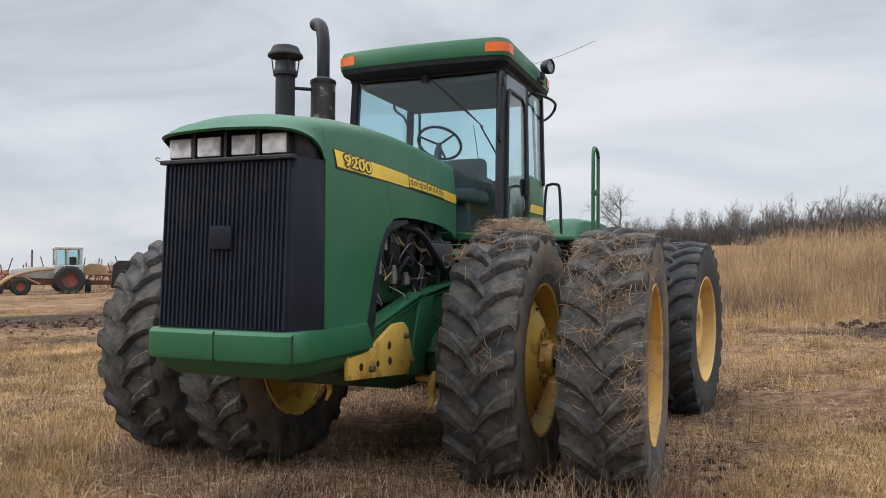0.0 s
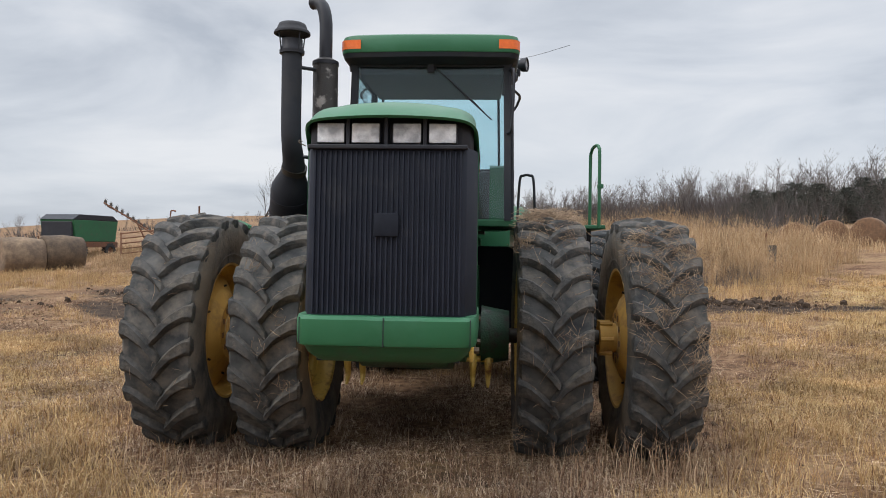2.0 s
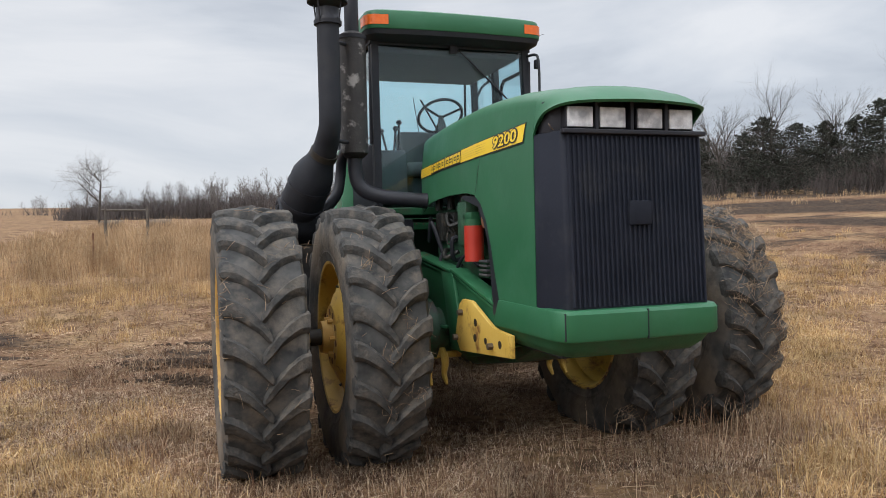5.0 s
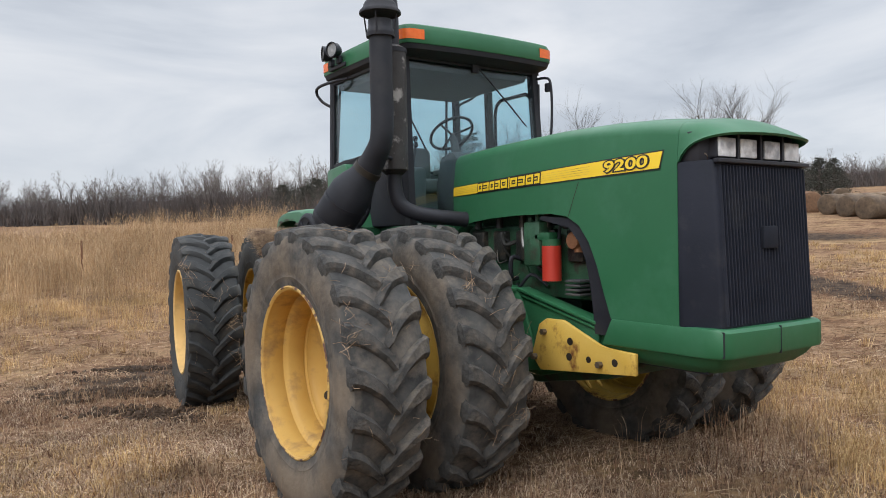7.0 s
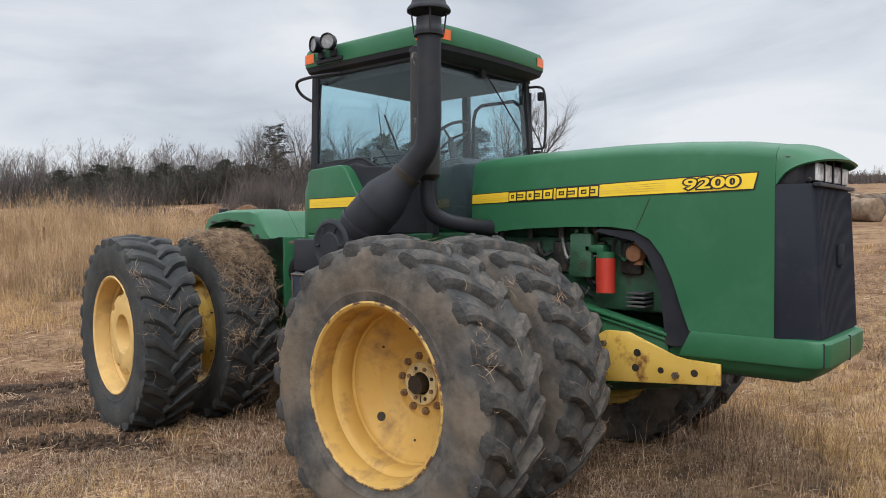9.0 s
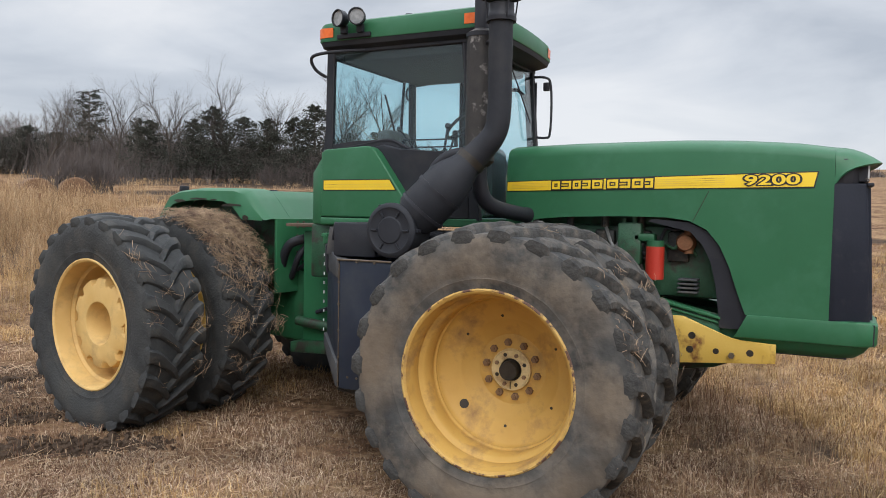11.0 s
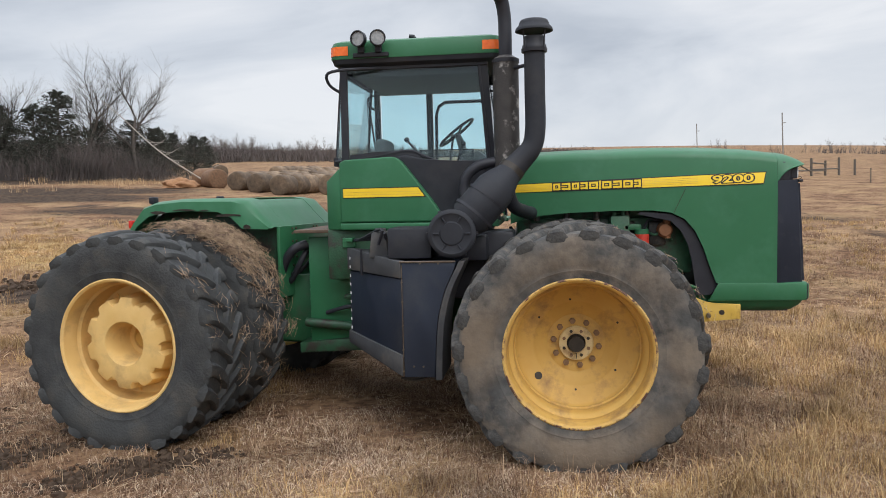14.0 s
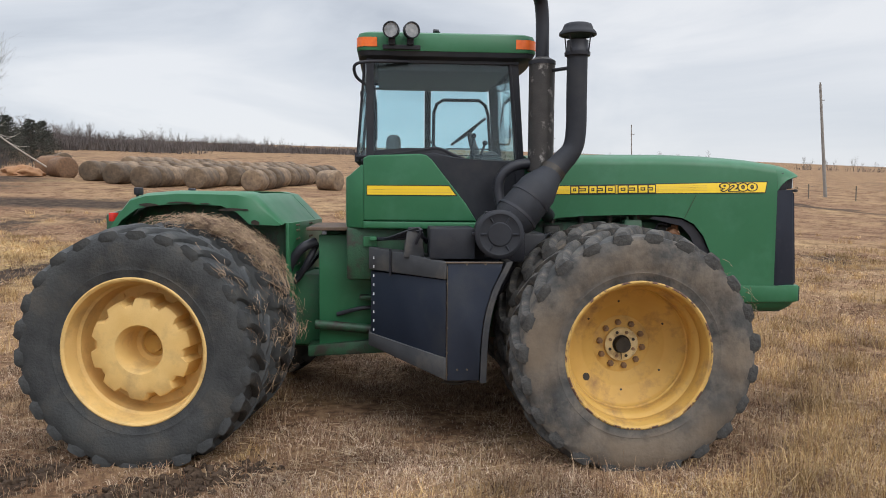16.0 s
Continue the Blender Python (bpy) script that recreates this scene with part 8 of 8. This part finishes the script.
# loose heap of pale hay
bm = B()
bmesh.ops.create_icosphere(bm, subdivisions=4, radius=1.0)
for v in bm.verts:
    v.co = Vector((v.co.x * 1.5, v.co.y * 1.1, max(-0.05, v.co.z) * 0.62)) * (1 + 0.28 * noise.noise(v.co * 2.5) + 0.10 * noise.noise(v.co * 9))
hx, hy = 42.0, 24.9
ob = part("hay_heap", bm, mat("pale_loose_hay", [(0.20, 0.095, 0.045), (0.34, 0.18, 0.085)], scale=8, rough=1, bump=1.0, bscale=20), None, "", 60)
ob.location = (hx, hy, ground_z(hx, hy))
tagged(ob, "loose heap of orange brown hay", "hay heap")

# fence along the tall grass: thin iron posts, one wooden post with a rail
def fence(label, posts, h, r, material, wires=(0.8, 1.12)):
    e = thing("fence", label, "fence", "", (posts[0][0], posts[0][1], ground_z(*posts[0])))
    base = Vector(e.location)
    tops = []
    for x, y in posts:
        z = ground_z(x, y)
        bm = B()
        tube(bm, [Vector((x, y, z - 0.2)) - base, Vector((x + 0.02, y, z + h)) - base], r, 6)
        part("post", bm, material, e)
        tops.append(Vector((x, y, z)))
    for wz in wires:
        bm = B()
        tube(bm, [p + Vector((0, 0, wz * h / 1.2)) - base for p in tops], 0.002, 4)
        part("wire", bm, RUST, e)
    return e


fence("rusty iron post fence with wires in tall grass", [(-9.0, 21.5), (-5.0, 20.8), (-0.4, 20.3), (4.1, 20.0), (7.4, 19.8), (10.4, 21.5), (12.5, 26.5)], 1.25, 0.028, RUST)
fence("weathered wooden post fence on the slope", [(52.0, -24.0), (50.0, -27.5), (48.0, -30.0), (46.0, -32.5), (44.5, -35.0), (42.0, -38.0), (39.0, -42.0)], 1.1, 0.04, WOODP)
e = thing("corral", "old wooden corral corner with leaning rails", "fence", "", (62.0, -22.0, ground_z(62.0, -22.0)))
for k, (dx, dy, h) in enumerate(((0, 0, 1.5), (1.2, -1.6, 1.6), (2.4, -3.2, 1.4), (3.6, -4.8, 1.7), (4.2, -6.4, 1.5))):
    bm = B()
    tube(bm, [(dx, dy, -0.3), (dx + 0.05, dy, h)], 0.11, 7)
    part("post", bm, WOODP, e)
for a, b in (((0, 0, 1.1), (1.2, -1.6, 0.4)), ((1.2, -1.6, 1.2), (2.4, -3.2, 1.1)), ((1.2, -1.6, 0.6), (3.6, -4.8, 0.7)), ((0, 0, 0.5), (2.4, -3.2, 0.5))):
    bm = B()
    tube(bm, [a, b], 0.06, 6)
    part("rail", bm, WOODP, e)
# gate posts with a high bar in the tall grass
e = thing("gate_frame", "dark wooden gate frame with a high cross bar", "gate", "", (-3.6, 26.0, ground_z(-3.6, 26.0)))
for name, p, q, r in (("post", (0, 0, -0.2), (0.05, 0, 2.0), 0.055), ("post", (-1.5, 0.4, -0.2), (-1.5, 0.4, 2.0), 0.055), ("cross_bar", (0.15, 0, 1.90), (-1.65, 0.44, 1.94), 0.04)):
    bm = B()
    tube(bm, [p, q], r, 7)
    part(name, bm, WOODP, e)
bm = B()
tube(bm, [(0, 0, 0), (0.02, 0.02, 0.9)], 0.13, 8)
ob = part("stump_post", bm, WOODP, None, "", 40)
ob.location = (9.2, 17.6, ground_z(9.2, 17.6))
tagged(ob, "short thick dark wooden post in tall grass", "post")


def utility_pole(x, y, h, lean, r):
    e = thing("utility_pole", "tall grey wooden utility pole", "utility pole", "utility poles", (x, y, ground_z(x, y)))
    bm = B()
    tube(bm, [(0, 0, -0.5), (lean, lean, h)], [r, r * 0.65], 8)
    part("pole", bm, POLE, e)
    bm = B()
    tube(bm, [(lean, lean, h - 0.1), (lean, lean, h + 0.16)], 0.05, 6)
    part("insulator", bm, BOLT, e)
    bm = B()
    tube(bm, [(lean * 0.9, lean * 0.9, h * 0.86), (lean * 0.9, lean * 0.9 - 0.35, h * 0.86 + 0.02)], 0.03, 5)
    part("bracket", bm, BOLT, e)


for x, y, h, l, r in ((50.7, -33.0, 9.0, 0.55, 0.14), (66.6, -22.3, 5.6, 0.15, 0.07), (84.0, -18.0, 5.0, 0.1, 0.07)):
    utility_pole(x, y, h, l, r)
bx, by = -29.0, 62.0
e = thing("yard_light", "curved-top post far across the field", "street lamp", "", (bx, by, ground_z(bx, by)))
bm = B()
tube(bm, smooth_path([(0, 0, 0), (0, 0, 2.4), (0.15, 0, 2.75), (0.5, 0, 2.7)], 4), 0.07, 6)
part("post", bm, RUST, e)


# simple farm wheels and old machines standing far off
def far_wheel(parent, x, y, z, r, w, rim_mat, m):
    bm = B()
    lathe(bm, [(r * 0.5, -w * 0.45), (r * 0.62, -w * 0.5), (r * 0.9, -w * 0.5), (r, -w * 0.3), (r, w * 0.3), (r * 0.9, w * 0.5), (r * 0.62, w * 0.5), (r * 0.5, w * 0.45)], 24)
    for k in range(18):
        a = 2 * math.pi * k / 18
        for s in (-1, 1):
            c = Vector((s * w * 0.22, r * math.cos(a + 0.09 * s), r * math.sin(a + 0.09 * s)))
            box(bm, c - Vector((w * 0.22, 0.04, 0.04)), c + Vector((w * 0.22, 0.04, 0.04)))
    bm.transform(m @ Matrix.Translation((x, y, z)))
    wh = part("wheel", bm, DARK_TYRE, parent, "old black lugged tyre", 30)
    bm = B()
    lathe(bm, [(0, -w * 0.30), (r * 0.2, -w * 0.30), (r * 0.3, -w * 0.15), (r * 0.48, -w * 0.2), (r * 0.53, -w * 0.46), (r * 0.53, w * 0.46), (r * 0.48, w * 0.2), (r * 0.3, w * 0.15), (0, w * 0.2)], 20)
    bm.transform(m @ Matrix.Translation((x, y, z)))
    part("rim", bm, rim_mat, wh, "", 30)


def far_tractor(name, label, x, y, az, body_mat, rim_mat, cab=True, loader=False, scale=1.0, canopy=False):
    """An older row-crop tractor, its length along its own y axis (front at -y)."""
    e = thing(name, label, "tractor", "", (x, y, ground_z(x, y)))
    m = Matrix.Rotation(radians(az), 4, "Z") @ Matrix.Scale(scale, 4)
    for s in (-1, 1):
        far_wheel(e, s * 0.95, 1.0, 0.82, 0.82, 0.5, rim_mat, m)
        far_wheel(e, s * 0.85, -1.5, 0.48, 0.48, 0.28, rim_mat, m)
    bm = B()
    prism(bm, [(-2.0, 1.0), (0.3, 0.9), (0.3, 1.62), (-0.4, 1.62), (-1.9, 1.52), (-2.02, 1.4)], "x", -0.36, 0.36, 0.04)
    bm.transform(m)
    part("bonnet", bm, body_mat, e, "", 30)
    bm = B()
    box(bm, (-0.3, -1.9, 0.55), (0.3, 1.4, 1.0), 0.05)
    bm.transform(m)
    part("chassis", bm, RUST, e)
    if cab:
        bm = B()
        box(bm, (-0.75, 0.2, 2.62), (0.75, 1.75, 2.80), 0.06)
        bm.transform(m)
        part("cab_roof", bm, body_mat, e)
        for px, py in ((-0.68, 0.3), (0.68, 0.3), (-0.68, 0.95), (0.68, 0.95), (-0.68, 1.65), (0.68, 1.65)):
            bm = B()
            box(bm, (px - 0.05, py - 0.05, 1.3), (px + 0.05, py + 0.05, 2.65))
            bm.transform(m)
            part("cab_pillar", bm, body_mat, e)
        for lo, hi in (((-0.7, 0.28, 1.7), (0.7, 0.30, 2.6)), ((-0.69, 0.35, 1.7), (-0.67, 1.6, 2.6)), ((0.67, 0.35, 1.7), (0.69, 1.6, 2.6)), ((-0.7, 1.66, 1.7), (0.7, 1.68, 2.6))):
            bm = B()
            box(bm, lo, hi)
            bm.transform(m)
            part("window", bm, GLASS, e)
        bm = B()
        box(bm, (-0.74, 0.25, 1.0), (0.74, 1.75, 1.72), 0.06)
        bm.transform(m)
        part("cab_base", bm, body_mat, e)
        bm = B()
        box(bm, (-0.25, 1.0, 1.6), (0.25, 1.45, 2.2), 0.06)
        bm.transform(m)
        part("seat", bm, BLACK, e)
    else:
        bm = B()
        box(bm, (-0.28, 0.85, 1.25), (0.28, 1.3, 1.38), 0.04)
        box(bm, (-0.28, 1.25, 1.3), (0.28, 1.36, 1.75), 0.04)
        bm.transform(m)
        part("seat", bm, BLACK, e)
        for s in (-1, 1):
            bm = B()
            tube(bm, smooth_path([(s * 0.95, 0.2, 1.1), (s * 0.95, 0.35, 1.55), (s * 0.95, 1.0, 1.78), (s * 0.95, 1.7, 1.5)], 4), 0.14, 6)
            bm.transform(m)
            part("fender", bm, body_mat, e)
    if canopy:
        bm = B()
        box(bm, (-0.7, 0.1, 2.22), (0.7, 1.7, 2.30), 0.03)
        bm.transform(m)
        part("canopy", bm, RED_OLD, e, "faded red canopy")
        for px, py in ((-0.6, 0.25), (0.6, 0.25), (-0.6, 1.55), (0.6, 1.55)):
            bm = tube(B(), [(px, py, 1.2), (px, py, 2.25)], 0.045, 6)
            bm.transform(m)
            part("canopy_post", bm, RUST, e)
    if not cab:
        for sx in (-1, 1):
            bm = B()
            box(bm, (min(sx * 0.365, sx * 0.40), -1.5, 1.0), (max(sx * 0.365, sx * 0.40), -0.1, 1.36), 0.02)
            bm.transform(m)
            part("engine_side", bm, DARK_TYRE, e, "dark open engine side")
        bm = tube(B(), [Vector((0.19 * math.cos(a * 0.45), 0.62 + 0.06 * math.sin(a * 0.45), 1.82 + 0.18 * math.sin(a * 0.45))) for a in range(15)], 0.02, 5)
        tube(bm, [(0, 0.25, 1.55), (0, 0.62, 1.82)], 0.025, 5)
        bm.transform(m)
        part("steering_wheel", bm, BLACK, e)
    bm = B()
    tube(bm, [(0.1, -0.9, 1.6), (0.1, -0.9, 2.6)], 0.05, 8)
    bm.transform(m)
    part("exhaust_stack", bm, RUST, e)
    if loader:
        for s in (-1, 1):
            bm = B()
            tube(bm, smooth_path([(s * 0.6, 0.2, 1.5), (s * 0.62, -1.0, 1.35), (s * 0.62, -2.0, 1.0), (s * 0.62, -2.7, 0.45)], 4), 0.09, 6)
            tube(bm, [(s * 0.55, -0.5, 0.6), (s * 0.62, -1.6, 1.15)], 0.05, 6)
            bm.transform(m)
            part("loader_arm", bm, ORANGE_OLD, e)
        bm = B()
        prism(bm, [(-2.7, 0.1), (-3.4, 0.05), (-3.4, 0.1), (-2.85, 0.2), (-2.8, 0.8), (-2.7, 0.8)], "x", -0.9, 0.9, 0.01)
        bm.transform(m)
        part("bucket", bm, RUST, e)
    return e


far_tractor("old_tractor", "faded white cab tractor with a yellow loader and red wheels", -35.2, 27.6, -36, WHITE_OLD, RED_OLD, True, True, 1.0)
far_tractor("old_tractor", "old open green tractor half hidden in tall grass", -14.2, 33.8, -78, GREEN_OLD, YELLOW, False, False, 1.0)
far_tractor("old_tractor", "faded red open tractor among the scrap machines", -27.4, 28.4, -48, RED_OLD, RED_OLD, False, False, 0.82, True)


def implement(label, x, y, az, material, length, h, seed):
    """A tangle of frame tubes on small wheels, with tines."""
    rnd = random.Random(seed)
    e = thing("farm_implement", label, "implement", "", (x, y, ground_z(x, y)))
    m = Matrix.Rotation(radians(az), 4, "Z")
    for k in range(3):
        bm = B()
        yy = -0.9 + 0.9 * k
        tube(bm, [(-length / 2, yy, h * 0.55), (length / 2, yy, h * 0.6)], 0.07, 6)
        bm.transform(m)
        part("frame_tube", bm, material, e)
    for k in range(7):
        xx = -length / 2 + length * k / 6
        bm = B()
        tube(bm, [(xx, -1.1, h * 0.58), (xx + rnd.uniform(-0.2, 0.2), 1.0, h * rnd.uniform(0.5, 1.0))], 0.05, 6)
        bm.transform(m)
        part("cross_tube", bm, material, e)
        bm = B()
        tube(bm, smooth_path([(xx, 0, h * 0.58), (xx, 0.3, h * 0.4), (xx, 0.2, 0.1), (xx, -0.1, 0.02)], 3), 0.035, 5)
        bm.transform(m)
        part("tine", bm, RUST, e)
        bm = B()
        tube(bm, [(xx, 0.5, h * 0.6), (xx + rnd.uniform(-0.5, 0.5), 0.3, h * rnd.uniform(0.9, 1.25))], 0.04, 5)
        bm.transform(m)
        part("strut", bm, material, e)
    for s in (-1, 1):
        far_wheel(e, s * length * 0.32, 0.2, 0.42, 0.42, 0.24, RUST, m)
    return e


implement("faded red folding field implement", -35.0, 36.0, 20, RED_OLD, 6.5, 1.5, 3)
implement("rusty frame of an old implement", -46.0, 36.5, 30, RUST, 8.0, 2.0, 4)
implement("red frame of an old implement", -41.5, 27.0, 40, RED_OLD, 6.0, 1.6, 9)
implement("rusty implement parked behind the white tractor", -41.0, 39.0, 45, RUST, 9.0, 1.9, 12)
implement("rusty implement among bales", -27.0, 37.0, 10, RUST, 5.0, 1.3, 5)
# leaning corral panel of rusty pipes, and a raised rake boom behind it
px, py = -17.0, 33.4
e = thing("pipe_gate", "leaning gate of rusty pipes on splayed legs", "gate", "", (px, py, ground_z(px, py)))
turn = Matrix.Rotation(radians(15), 4, "Z") @ Matrix.Rotation(radians(-7), 4, "Y")
for k in range(6):
    bm = tube(B(), [turn @ Vector((-2.1, 0.1 * k, 0.15 + 0.27 * k)), turn @ Vector((2.3, 0.1 * k, 0.15 + 0.27 * k))], 0.035, 6)
    part("rail", bm, RUST, e)
for x, w in ((-2.1, 0.04), (-0.2, 0.045), (0.1, 0.03), (2.3, 0.04)):
    bm = tube(B(), [turn @ Vector((x, -0.03, 0.05)), turn @ Vector((x + 0.05, 0.52, 1.55))], w, 6)
    part("upright", bm, RUST, e)
for x0, x1 in ((-0.6, 0.05), (0.55, 0.0), (1.6, -0.1)):
    bm = tube(B(), [Vector((x0, -0.5, -0.1)), turn @ Vector((x1, 0.3, 1.25))], 0.035, 6)
    part("brace", bm, RUST, e)
px, py = -20.6, 37.0
e = thing("hay_rake", "rusty hay rake with its toothed boom raised", "implement", "", (px, py, ground_z(px, py)))
for off in (0.0, 0.45):
    bm = tube(B(), [(-1.6, off, 3.1 - off * 0.4), (0.3, off, 2.0), (1.7, off, 1.1)], 0.045, 6)
    part("boom", bm, RUST, e)
for k in range(9):
    c = Vector((-1.6 + 0.34 * k, 0.2, 3.15 - 0.20 * k))
    bm = lathe(B(), [(0.03, -0.02), (0.16, -0.012), (0.16, 0.012), (0.03, 0.02)], 12, Matrix.Translation(c), True)
    for q in range(10):
        a = 0.628 * q
        tube(bm, [c + Vector((0, 0.14 * math.cos(a), 0.14 * math.sin(a))), c + Vector((0.03, 0.26 * math.cos(a + 0.2), 0.26 * math.sin(a + 0.2)))], 0.010, 4)
    part("tine_wheel", bm, WOODP, e)
bm = tube(B(), [(1.7, 0.2, 1.1), (1.8, 0.2, 0.3)], 0.06, 6)
tube(bm, [(0.3, 0.2, 2.0), (1.2, 0.2, 0.3)], 0.05, 6)
part("frame", bm, RUST, e)
for yy in (-0.7, 1.1):
    far_wheel(e, 1.5, yy, 0.36, 0.36, 0.22, RUST, Matrix())
# old spreader: tan hopper on legs, a dark rounded shield behind, small wheels
sx0, sy0 = -34.0, 30.6
e = thing("old_spreader", "scrapped spreader with a tan hopper and a dark rounded shield", "spreader", "", (sx0, sy0, ground_z(sx0, sy0)))
m = Matrix.Rotation(radians(45), 4, "Z")
for name, mt, axis, pts, a, b in (
        ("shield", DARK_TYRE, "y", [(0.35, 0.25), (2.25, 0.25), (2.25, 1.55), (1.95, 1.95), (0.80, 1.95), (0.50, 1.70)], -0.5, 0.7),
        ("hopper", ORANGE_OLD, "y", [(-1.35, 1.05), (0.25, 1.05), (0.05, 1.60), (-0.25, 1.75), (-0.85, 1.75), (-1.15, 1.55)], -0.6, 0.6),
        ("bed", RUST, "y", [(-1.7, 0.45), (2.3, 0.45), (2.3, 0.70), (-1.7, 0.72)], -0.5, 0.5),
        ("rear_beam", RUST, "y", [(1.6, 2.05), (4.4, 1.95), (4.6, 2.10), (1.7, 2.25)], 0.9, 1.1)):
    bm = prism(B(), pts, axis, a, b, 0.05)
    bm.transform(m)
    part(name, bm, mt, e)
for k in range(5):
    bm = tube(B(), [(-1.4 + 0.42 * k, -0.62, 0.6), (-1.2 + 0.40 * k, -0.66, 1.05)], 0.04, 5)
    bm.transform(m)
    part("leg", bm, RUST, e)
for px, py, r in ((-0.9, -0.75, 0.36), (-0.9, 0.75, 0.36), (1.7, -0.75, 0.42), (1.7, 0.85, 0.42), (3.6, 1.0, 0.95)):
    far_wheel(e, px, py, r, r, 0.3, RUST, m)
# green grain box wagon
e = thing("grain_wagon", "dark green grain wagon with a black roof", "wagon", "", (-23.5, 36.8, ground_z(-23.5, 36.8)))
m = Matrix.Rotation(radians(-10), 4, "Z") @ Matrix.Scale(1.12, 4)
for name, mt, pts in (("box", GREEN_OLD, [(-1.5, 0.9), (1.5, 0.9), (1.7, 2.0), (-1.7, 2.0)]), ("roof", BLACK, [(-1.75, 2.0), (1.75, 2.0), (1.3, 2.28), (-1.3, 2.28)]), ("chassis", RUST, [(-1.7, 0.6), (1.7, 0.6), (1.7, 0.9), (-1.7, 0.9)])):
    bm = B()
    prism(bm, pts, "x", -1.0, 1.0, 0.03)
    bm.transform(m)
    part(name, bm, mt, e)
bm = B()
box(bm, (-0.9, -1.72, 1.0), (0.9, -1.60, 1.9), 0.02)
bm.transform(m)
part("end_board", bm, BLACK, e)
for s in (-1, 1):
    for yy in (-1.1, 1.1):
        far_wheel(e, s * 0.9, yy, 0.42, 0.42, 0.25, RUST, m)
